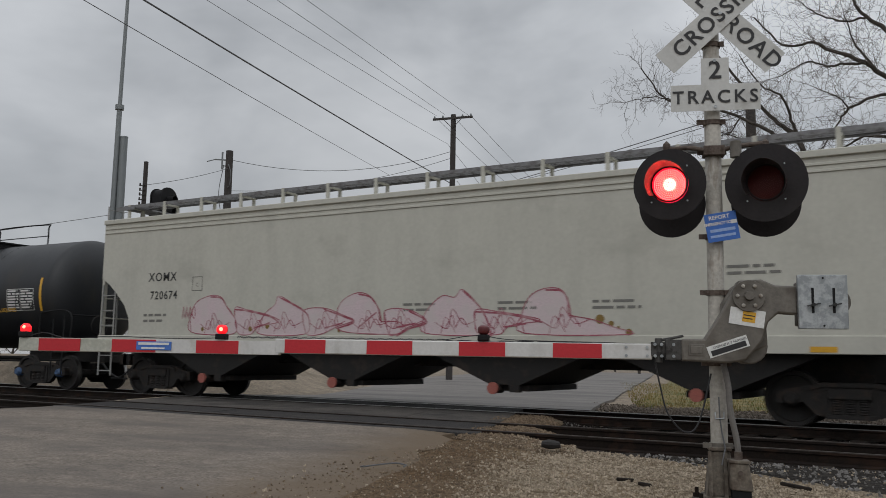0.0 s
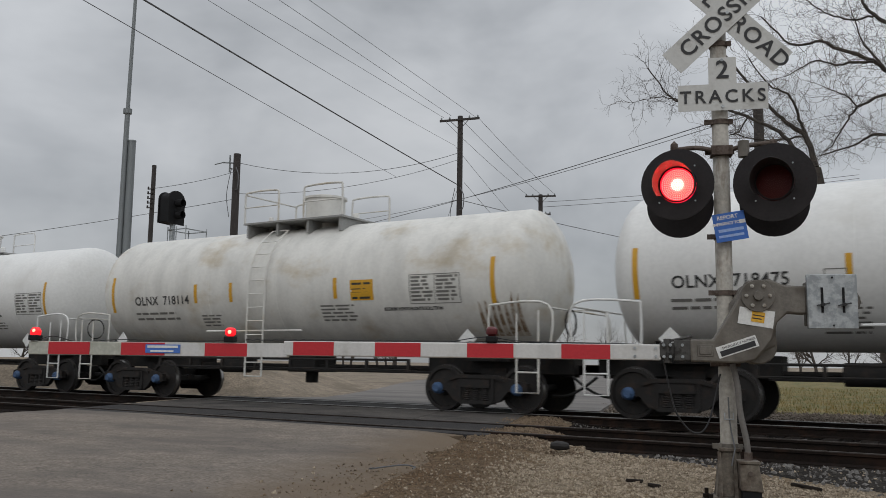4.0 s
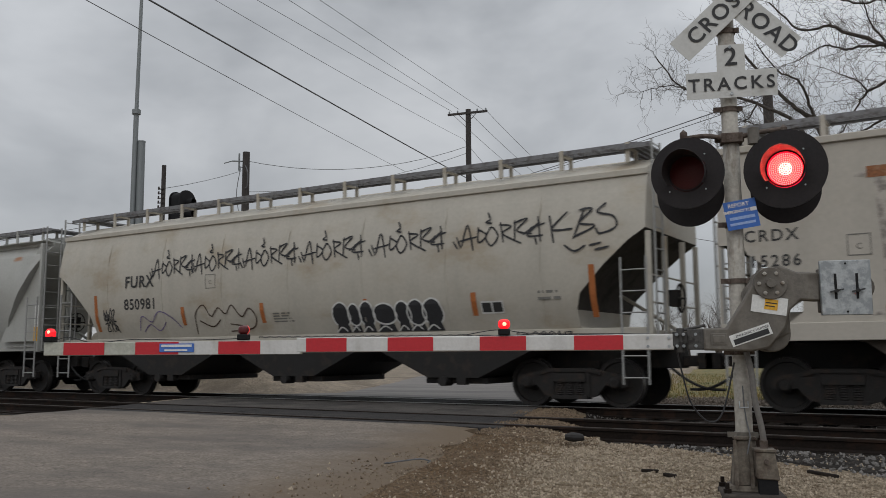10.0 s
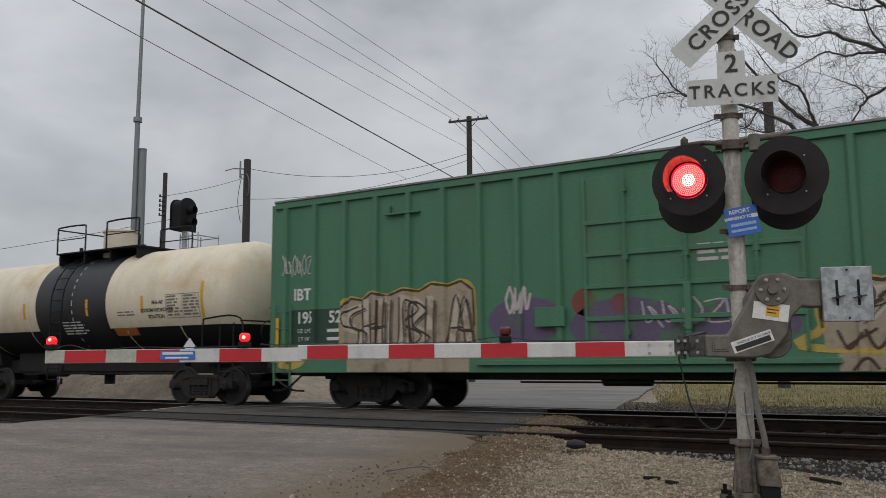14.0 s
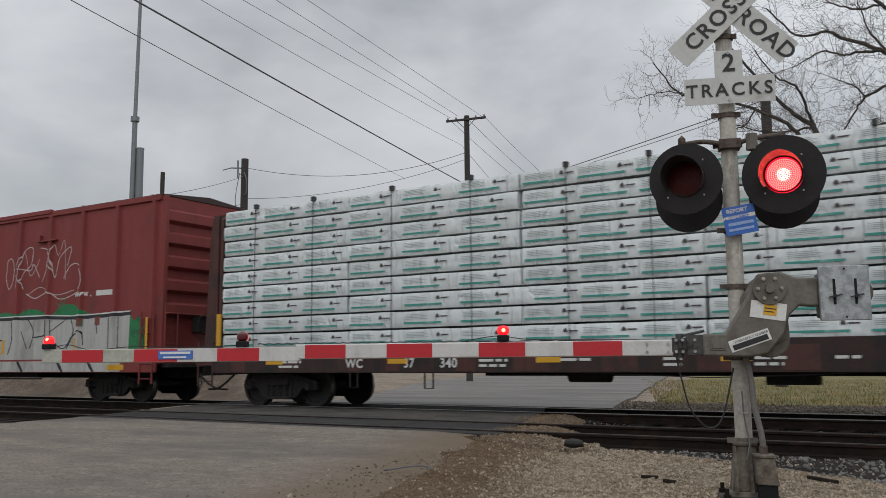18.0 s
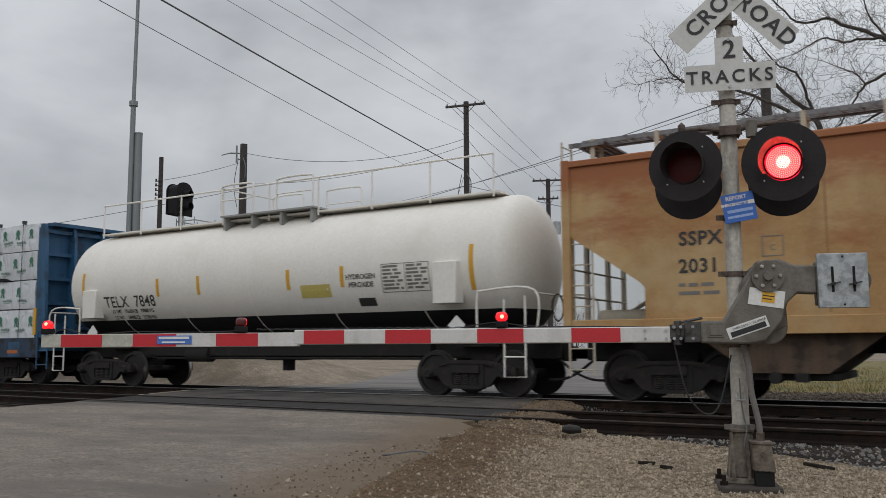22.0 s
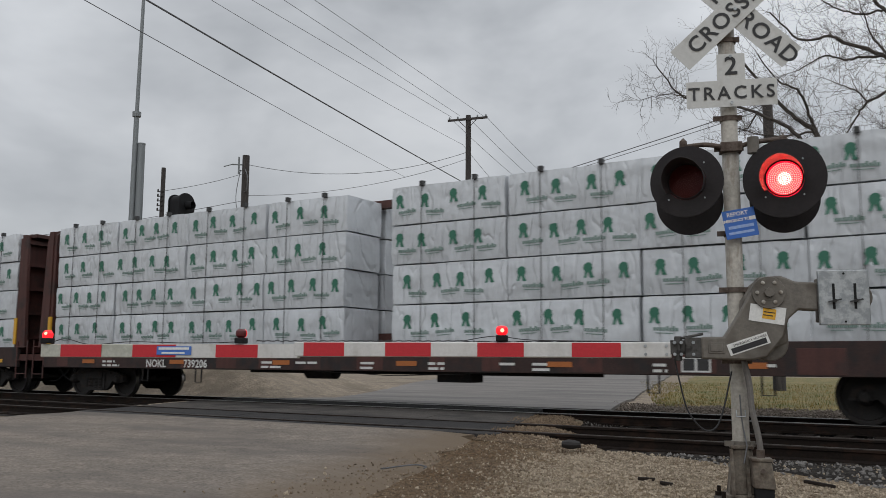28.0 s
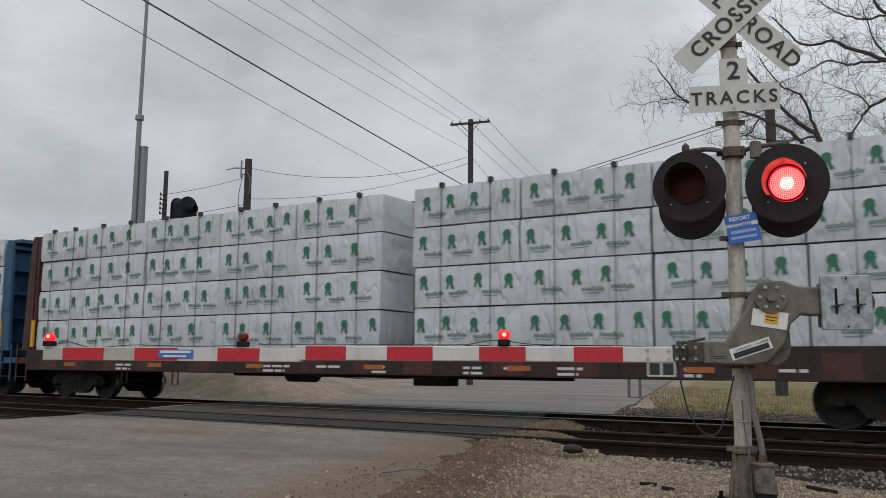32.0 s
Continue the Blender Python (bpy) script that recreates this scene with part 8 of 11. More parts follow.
def mark_first_hopper(s):
    s.words("XOMX", -7.35, 2.87, 0.30, INK, 1.15, 0.004)
    s.words("720674", -7.28, 2.42, 0.28, INK, 1.15, 0.004)
    plate(s, -6.15, 2.68, FAINT)
    s.bars(-7.95, 1.95, 0.95, 2, FAINT, 0.06, 0.14)
    for x, z, w in ((-0.3, 2.08, 0.9), (1.85, 2.08, 0.85), (3.75, 2.07, 1.0), (6.1, 2.6, 1.0)):
        s.bars(x, z, w, 2, FAINT, 0.05, 0.11)
    letters_ = ([(-6.06, 1.53), (-6.08, 1.9), (-5.96, 2.17), (-5.65, 2.3), (-5.41, 2.27), (-5.28, 2.09), (-5.12, 1.89), (-5.02, 1.66), (-5.15, 1.48)],
                [(-4.66, 1.53), (-4.74, 2.02), (-4.48, 1.99), (-3.97, 1.86), (-3.79, 1.73), (-4.21, 1.63), (-4.37, 1.48)],
                [(-3.95, 1.5), (-3.83, 1.88), (-3.62, 2.07), (-3.54, 2.25), (-3.29, 2.12), (-2.99, 1.93), (-2.91, 1.75), (-3.0, 1.48)],
                [(-2.63, 1.5), (-2.71, 1.93), (-2.3, 1.99), (-1.91, 1.84), (-1.73, 1.74), (-2.05, 1.62), (-2.35, 1.48)],
                [(-1.68, 1.56), (-1.72, 1.92), (-1.6, 2.15), (-1.34, 2.27), (-1.12, 2.2), (-0.97, 1.97), (-0.92, 1.73), (-0.61, 1.71), (-0.47, 1.56), (-0.74, 1.48)])
    more = ([(-0.54, 1.5), (-0.62, 1.91), (-0.21, 1.93), (0.1, 1.73), (-0.2, 1.61), (-0.4, 1.48)],
            [(0.44, 1.5), (0.4, 1.78), (0.52, 2.0), (0.71, 2.17), (0.91, 2.14), (1.03, 2.27), (1.29, 1.99), (1.42, 1.72), (1.48, 1.48)],
            [(1.57, 1.52), (1.54, 1.9), (1.9, 1.87), (2.26, 1.8), (2.52, 1.71), (2.08, 1.63), (1.91, 1.48)],
            [(2.64, 1.5), (2.6, 1.81), (2.72, 2.12), (2.94, 2.25), (3.17, 2.22), (3.26, 2.01), (3.28, 1.81), (3.6, 1.72), (3.87, 1.6), (4.08, 1.48)])
    wider = []
    for pts in letters_ + more:
        cx = sum(p[0] for p in pts) / len(pts)
        wider.append([(cx + (x - cx) * 1.4, 1.48 + (z - 1.48) * 1.1) for x, z in pts])
    letters_, more = wider, []
    for pts in letters_ + more:
        outlined(s, pts, PINK, PINK_LINE, 0.02, "faded pink graffiti letter")
        cx = sum(p[0] for p in pts) / len(pts)
        s.stroke([[(cx - 0.2, 1.6), (cx - 0.05, 1.85), (cx, 1.62)], [(cx + 0.02, 1.6), (cx + 0.15, 1.8), (cx + 0.3, 1.62)]], 0.018, PINK_LINE, 0.0085)
    for pts in letters_ + more:
        hi = max(range(len(pts)), key=lambda k: pts[k][1])
        s.stroke([[(x + 0.02, z - 0.03) for x, z in pts[hi:hi + 4]]], 0.035, PINK_LINE, 0.0087)
        cx = sum(p[0] for p in pts) / len(pts)
        s.stroke([[(cx - 0.45, 1.72), (cx - 0.15, 1.60), (cx - 0.05, 1.98), (cx + 0.2, 1.68), (cx + 0.5, 1.76)], [(cx - 0.3, 1.5), (cx - 0.2, 1.82), (cx + 0.02, 1.52)]], 0.015, PINK_LINE, 0.0092)
    for a, b in ((-3.85, 1.75), (-1.82, 1.73), (0.0, 1.72), (2.45, 1.70), (-0.95, 1.95)):
        s.stroke([[(a - 0.45, 1.62), (a, b - 0.02)]], 0.035, PINK_LINE, 0.0088)
    for x, z, r in ((3.89, 1.75, 0.085), (4.1, 1.67, 0.05), (4.23, 1.6, 0.03), (4.42, 1.52, 0.06), (-5.9, 1.6, 0.05), (-4.4, 1.6, 0.06), (-3.9, 1.66, 0.06), (-1.9, 1.56, 0.04)):
        s.blob([(x + r * math.cos(i), z + r * math.sin(i)) for i in range(6)], OCHRE, 0.008)
    s.rects("reflector", [(7.35, 7.75, 1.2, 1.29)], YELLOW, 0.006)
    scrawl(s, -6.6, 1.85, 0.45, 0.3, 4, 0.018, PINK_LINE, 2)


def mark_second_hopper(s):
    s.words("CEFX", -8.34, 3.18, 0.32, INK, 1.08, 0.004)
    s.words("637036", -8.14, 2.70, 0.36, INK, 1.12, 0.004)
    s.words("LD LMT   216000", -8.22, 1.92, 0.12, INK, 1.02, 0.004)
    s.words("LT WT      70000", -8.22, 1.77, 0.12, INK, 1.02, 0.004)
    plate(s, -6.92, 3.03, FAINT)
    s.rects("reflector", [(-3.6 + k * 2.9, -3.15 + k * 2.9, 1.32, 1.40) for k in range(4)], YELLOW, 0.006)
    for pts, mat in (([(-3.36, 1.52), (-3.29, 1.76), (-3.42, 1.98), (-3.22, 2.01), (-3.11, 2.28), (-3.0, 2.07), (-2.91, 2.31), (-2.79, 2.02), (-2.67, 1.51)], SPRAY_BLUE),
                     ([(-2.67, 1.51), (-2.74, 1.88), (-2.69, 2.12), (-2.6, 2.29), (-2.5, 2.02), (-2.41, 2.29), (-2.32, 2.05), (-2.22, 1.5)], SPRAY_GREEN),
                     ([(-2.22, 1.5), (-2.33, 1.86), (-2.26, 2.1), (-2.17, 2.34), (-2.08, 2.1), (-1.93, 2.36), (-1.81, 2.19), (-1.55, 2.17), (-1.41, 1.84), (-1.44, 1.47)], SPRAY_ORANGE)):
        outlined(s, pts, mat, SPRAY_BLACK, 0.018, "flame-shaped spray painting")
        cx = sum(p[0] for p in pts) / len(pts)
        s.stroke([[(cx - 0.12, 1.6), (cx - 0.05, 1.95), (cx + 0.05, 1.6), (cx + 0.1, 2.0)]], 0.018, SPRAY_BLACK, 0.009)
    s.stroke([[(-1.33, 2.12), (-1.16, 2.13), (-1.25, 1.84), (-1.04, 1.7)], [(-1.05, 2.12), (-0.92, 2.15), (-1.0, 1.74), (-0.77, 1.66), (-0.6, 2.17)],
              [(-0.53, 1.65), (-0.39, 2.05), (-0.42, 1.65), (-0.26, 2.16)], [(-0.46, 1.82), (-0.19, 2.1), (-0.33, 1.82), (-0.06, 1.59)]], 0.025, SPRAY_BLACK)
    s.bars(-0.15, 1.95, 0.45, 5, SPRAY_RED, 0.03, 0.055)
    s.blob([(3.37, 1.65), (3.35, 2.17), (3.5, 2.35), (3.78, 2.46), (3.96, 2.56), (4.15, 2.62), (4.38, 2.43), (4.51, 2.27), (4.73, 2.33), (4.94, 2.46), (5.03, 2.57), (5.2, 2.39), (5.46, 2.19), (5.64, 2.14), (5.52, 1.94), (5.47, 1.78), (5.58, 1.63), (5.66, 1.53), (5.11, 1.47), (4.43, 1.41), (3.71, 1.47), (3.47, 1.54)], SPRAY_DEEP, 0.005, "graffiti_fill", "deep blue graffiti piece")
    s.stroke([[(3.37, 1.65), (3.35, 2.17), (3.5, 2.35), (3.78, 2.46), (3.96, 2.56), (4.15, 2.62), (4.38, 2.43), (4.51, 2.27), (4.73, 2.33), (4.94, 2.46), (5.03, 2.57), (5.2, 2.39), (5.46, 2.19), (5.64, 2.14), (5.52, 1.94), (5.47, 1.78), (5.58, 1.63)]], 0.07, SPRAY_BLACK, 0.0065)
    for pts in [[(4.06, 2.52), (4.17, 2.62), (4.29, 2.44), (4.33, 2.16), (4.43, 1.95), (4.32, 2.03), (4.23, 2.3)], [(5.1, 2.3), (5.48, 2.14), (5.32, 2.01), (5.21, 2.13)], [(4.18, 1.82), (4.41, 1.76), (4.4, 1.42), (4.19, 1.43)], [(3.48, 2), (3.54, 2.22), (3.72, 2.32), (3.91, 2.31), (3.62, 2.21)]]:
        s.blob(pts, SPRAY_BLUE, 0.0075, "graffiti_fill")
    s.stroke([[(3.42, 1.78), (3.41, 2.11), (3.57, 2.3), (3.84, 2.36), (4.02, 2.31)], [(3.49, 1.91), (3.61, 2.19), (3.9, 2.27)], [(4.04, 2.52), (4.02, 2.36), (4.14, 2.14), (4.32, 2.03), (4.41, 1.92)], [(4.55, 1.97), (4.59, 2.15), (4.82, 2.22), (5.01, 2.32)], [(4.58, 1.9), (4.72, 2), (4.96, 2.04)], [(4.63, 1.84), (4.84, 1.91), (5.03, 1.95)], [(4.64, 2.08), (4.78, 2.15), (4.99, 2.17)], [(5.26, 2.17), (5.37, 2.07), (5.28, 1.89), (5.34, 1.74), (5.58, 1.65)], [(5.14, 1.9), (5.21, 1.72), (5.26, 1.51)], [(4.73, 1.42), (5.31, 1.43)]], 0.05, SPRAY_BLUE, 0.008)
    s.stroke([[(4.46, 2.27), (4.38, 2.08), (4.48, 1.86), (3.96, 1.93)], [(5.05, 2.35), (5.09, 1.95), (5, 1.5)], [(4.02, 2.25), (3.96, 1.93), (4.01, 1.5)], [(5.45, 1.86), (5.52, 1.93), (5.57, 1.84), (5.49, 1.76), (5.43, 1.81)], [(5.66, 1.88), (5.78, 1.83), (5.75, 1.7), (5.63, 1.71), (5.67, 1.8)], [(3.59, 1.94), (3.78, 2.04), (3.71, 1.83), (3.9, 1.99)]], 0.04, SPRAY_BLACK, 0.009)
    s.stroke([[(4.02, 1.93), (4.55, 1.84), (5.06, 1.91)], [(4.53, 2.02), (4.5, 1.76), (4.66, 1.6)]], 0.03, PURPLE_LINE, 0.0095)
    s.stroke([[(3.44, 1.95), (3.54, 2.22), (3.79, 2.33)], [(4.61, 2.02), (4.84, 2.11), (5.01, 2.24)], [(3.69, 1.86), (3.78, 1.94), (3.81, 1.88)], [(5.22, 2.24), (5.39, 2.15)]], 0.014, PALE, 0.010)
    scrawl(s, 2.2, 1.92, 1.0, 0.24, 6, 0.03, SPRAY_BLACK, 8)
    scrawl(s, 2.3, 1.52, 1.1, 0.2, 8, 0.05, SPRAY_BLACK, 9)
    scrawl(s, 2.5, 1.62, 0.9, 0.18, 8, 0.045, SPRAY_BLACK, 14)
    scrawl(s, 9.0, 3.5, 0.7, 0.32, 5, 0.018, INK, 5)
    s.bars(7.6, 2.15, 0.5, 3, FAINT, 0.04, 0.08)
    s.bars(8.7, 3.95, 0.7, 2, FAINT, 0.04, 0.08)


def mark_third_hopper(s):
    s.words("CRDX", -8.9, 2.88, 0.27, INK, 1.25, 0.004)
    s.words("15286", -8.85, 2.46, 0.27, INK, 1.25, 0.004)
    plate(s, -7.6, 2.65, FAINT)
    s.bars(-9.2, 2.05, 0.65, 2, FAINT, 0.05, 0.12)
    big = ([[(-7.01, 3.75), (-6.86, 1.6)], [(-6.16, 3.69), (-6.11, 2.89)], [(-7.36, 3.77), (-6.02, 3.76)], [(-6.96, 2.96), (-5.53, 2.93)], [(-5.58, 2.94), (-5.42, 1.79)], [(-7.2, 1.61), (-5.25, 1.72)],
            [(-4.44, 3.58), (-4.39, 1.64)], [(-4.75, 3.67), (-3.18, 3.7)], [(-3.27, 3.71), (-3.17, 1.55)], [(-4.31, 3.01), (-3.15, 3.02)], [(-4.83, 1.57), (-3.94, 1.63)], [(-3.46, 1.55), (-2.9, 1.61)]])
    mid = ([[(-3.08, 3.7), (-1.71, 3.47), (-0.68, 3.27)], [(-2.15, 3.5), (-2.05, 2.96)], [(-1.2, 3.69), (-1.08, 2.66), (-1.06, 1.89), (-0.47, 1.63), (0.16, 1.86)], [(-0.85, 3.35), (0.44, 3.45)], [(-0.18, 2.99), (0.37, 3.27)],
            [(1.35, 3.69), (1.44, 2.54), (1.3, 1.6)], [(0.91, 3.17), (2.43, 3.31)], [(1.44, 2.84), (2.09, 2.86)], [(1.08, 1.5), (1.95, 1.58), (2.51, 1.8)]])
    right = ([[(3.58, 3.63), (3.63, 1.5)], [(3.18, 3.26), (3.84, 3.6), (4.22, 3.63)], [(4.28, 3.62), (4.21, 2.96)], [(3.31, 2.96), (5.59, 3.04)], [(3.31, 1.5), (3.95, 1.55)], [(6.11, 3.52), (6.03, 2.33), (6.12, 1.81), (6.49, 1.52), (6.92, 1.69), (7.14, 2.08)]])
    for group in (big, mid, right):
        for line in group:
            tall = abs(line[0][1] - line[-1][1]) > 0.8
            s.stroke([[(a - 0.22, b - 0.02) for a, b in line]], 0.26 if tall else 0.1, SMEAR, 0.004, "graffiti_smear")
            s.stroke([line], 0.30 if tall else 0.21, RUST, 0.0065, "graffiti", "large rust-red painted letter stroke")
    yellow_marks(s, (-6.1, -2.75, 0.0, 2.23), YELLOW, 1.65, 0.5, 0.1)
    yellow_marks(s, (5.34, 8.3, -9.55), SPRAY_ORANGE, 1.7, 0.55, 0.08)
    s.bars(4.6, 1.72, 0.6, 3, FAINT, 0.04, 0.08)
    s.bars(7.6, 1.72, 0.6, 2, FAINT, 0.05, 0.12)


def mark_fourth_hopper(s):
    s.words("FURX", -5.0, 2.88, 0.42, INK, 1.1, 0.009)
    s.words("850981", -5.0, 2.31, 0.38, INK, 1.1, 0.009)
    plate(s, -2.43, 2.78, FAINT)
    yellow_marks(s, (-3.45, -0.82, 4.8), SPRAY_ORANGE, 1.75, 0.45, 0.12)
    yellow_marks(s, (-6.75, 7.3), SPRAY_ORANGE, 1.65, 0.95, 0.12)
    # one spiky tag, written six times along the side
    tag = ([(648, 122), (660, 166)], [(638, 140), (650, 168)], [(664, 158), (680, 72), (697, 180)], [(658, 138), (706, 126)], [(712, 88), (713, 150), (736, 122), (712, 96)], [(738, 28), (746, 56), (734, 68), (750, 74)], [(747, 92), (734, 132), (750, 168), (769, 132), (756, 95), (745, 92)],
           [(776, 76), (784, 156)], [(774, 84), (806, 94), (782, 122), (832, 166)], [(816, 72), (816, 152)], [(814, 82), (850, 68), (822, 114), (862, 132)], [(840, 132), (886, 88), (850, 138), (892, 142)], [(880, 66), (886, 164)], [(860, 108), (897, 94)], [(872, 150), (876, 176)])
    for k, (x0, z0) in enumerate(((-4.6, 3.2), (-3.1, 3.24), (-1.45, 3.26), (0.35, 3.28), (2.3, 3.3), (4.4, 3.3))):
        wide = 0.0062 + 0.0003 * k
        s.stroke([[(x0 + (a - 638) * wide, z0 + (122 - b) * 0.0047) for a, b in line] for line in tag], 0.036, SPRAY_BLACK, 0.012, "graffiti_tag", "black marker tag")
    s.stroke([[(6.5, 3.55), (6.58, 3.05)], [(6.85, 3.6), (6.55, 3.3), (6.95, 3.28)], [(7.2, 3.65), (6.98, 3.1)], [(7.1, 3.62), (7.35, 3.62), (7.1, 3.38), (7.4, 3.3), (6.98, 3.12)], [(7.6, 3.7), (7.45, 3.55), (7.75, 3.45), (7.8, 3.25), (7.5, 3.15), (7.42, 3.25)], [(6.8, 2.98), (7.0, 2.86), (7.2, 2.95)], [(7.3, 2.95), (7.5, 2.98)], [(7.4, 2.86), (7.65, 2.9)]], 0.04, SPRAY_BLACK, 0.012)
    # black bubble letters: round heads over square feet, each with a white edge
    for k, (x, w, h) in enumerate(((1.46, 0.24, 0.30), (1.82, 0.17, 0.26), (2.16, 0.2, 0.30), (2.62, 0.3, 0.24), (3.08, 0.2, 0.27), (3.42, 0.23, 0.29), (3.82, 0.25, 0.30))):
        lobe = [(x + w * math.cos(i * 0.785), 1.83 + h * math.sin(i * 0.785) * (1.0 if i < 5 else 0.8)) for i in range(8)]
        outlined(s, lobe, SPRAY_BLACK, PALE, 0.035, "black bubble letter outlined in white", 0.009 + 0.0012 * (k % 2))
        s.shape("graffiti_fill", [[(x - w * 0.8, 1.48), (x + w * 0.8, 1.48), (x + w * 0.55, 1.7), (x - w * 0.55, 1.7)]], SPRAY_BLACK, 0.0135)
        s.stroke([[(x - w * 0.85, 1.5), (x - w * 0.2, 1.6), (x + w * 0.3, 1.52)]], 0.03, PALE, 0.015)
    yellow_marks(s, (2.15,), SPRAY_ORANGE, 1.68, 0.5, 0.1)
    s.stroke([[(-3.08, 1.55), (-3.0, 2.02), (-2.72, 2.22), (-2.47, 1.94), (-2.23, 2.14), (-1.98, 1.99), (-1.77, 2.19), (-1.48, 1.91), (-1.22, 2.1), (-1.03, 1.9), (-1.21, 1.64), (-1.93, 1.58)], [(-2.9, 1.85), (-2.5, 1.7), (-2.2, 1.85)], [(-1.9, 1.75), (-1.5, 1.7)]], 0.03, SPRAY_BROWN, 0.010)
    s.stroke([[(-5.15, 1.66), (-4.95, 2.01), (-4.62, 1.86), (-4.32, 2.11), (-3.9, 1.98), (-3.58, 1.7)], [(-5.0, 1.62), (-4.7, 1.8), (-4.4, 1.64), (-4.1, 1.85)]], 0.025, PURPLE_LINE, 0.010)
    scrawl(s, -6.45, 1.9, 0.45, 0.35, 4, 0.03, SPRAY_BLACK, 3)
    scrawl(s, -6.45, 1.65, 0.5, 0.25, 4, 0.03, SPRAY_BLACK, 9)
    s.rects("data_panel", [(4.95, 5.45, 1.78, 2.02)], PALE, 0.010)
    s.rects("data_panel", [(4.98, 5.18, 1.81, 1.99), (5.22, 5.42, 1.81, 1.99)], INK, 0.013)
    s.bars(-0.5, 1.95, 0.6, 4, FAINT, 0.03, 0.06)
    s.bars(6.2, 2.15, 0.5, 2, FAINT, 0.05, 0.12)
    scrawl(s, 5.6, 1.3, 1.2, 0.12, 7, 0.02, SPRAY_BLACK, 14)


def mark_fifth_hopper(s):
    s.words("SSPX", -6.86, 2.82, 0.25, INK, 1.35, 0.004)
    s.words("1168", -6.84, 2.38, 0.25, INK, 1.2, 0.004)
    s.bars(-7.1, 2.14, 0.5, 2, FAINT, 0.05, 0.11)
    plate(s, -5.71, 2.6, FAINT)
    s.bars(-0.6, 2.22, 0.55, 6, FAINT, 0.03, 0.06)
    for x in (-5.2, -1.7, 1.4, 5.0):
        s.shape("reflector", [[(x - 0.05, 1.65), (x + 0.03, 1.65), (x - 0.07, 1.98), (x - 0.13, 1.98)], [(x + 0.1, 1.65), (x + 0.18, 1.65), (x + 0.08, 1.98), (x + 0.02, 1.98)]], SIGN_WHITE, 0.006)
    s.rects("data_panel", [(5.2, 5.75, 1.9, 2.12)], PALE, 0.006)
    s.bars(6.0, 2.1, 0.6, 3, FAINT, 0.035, 0.07)


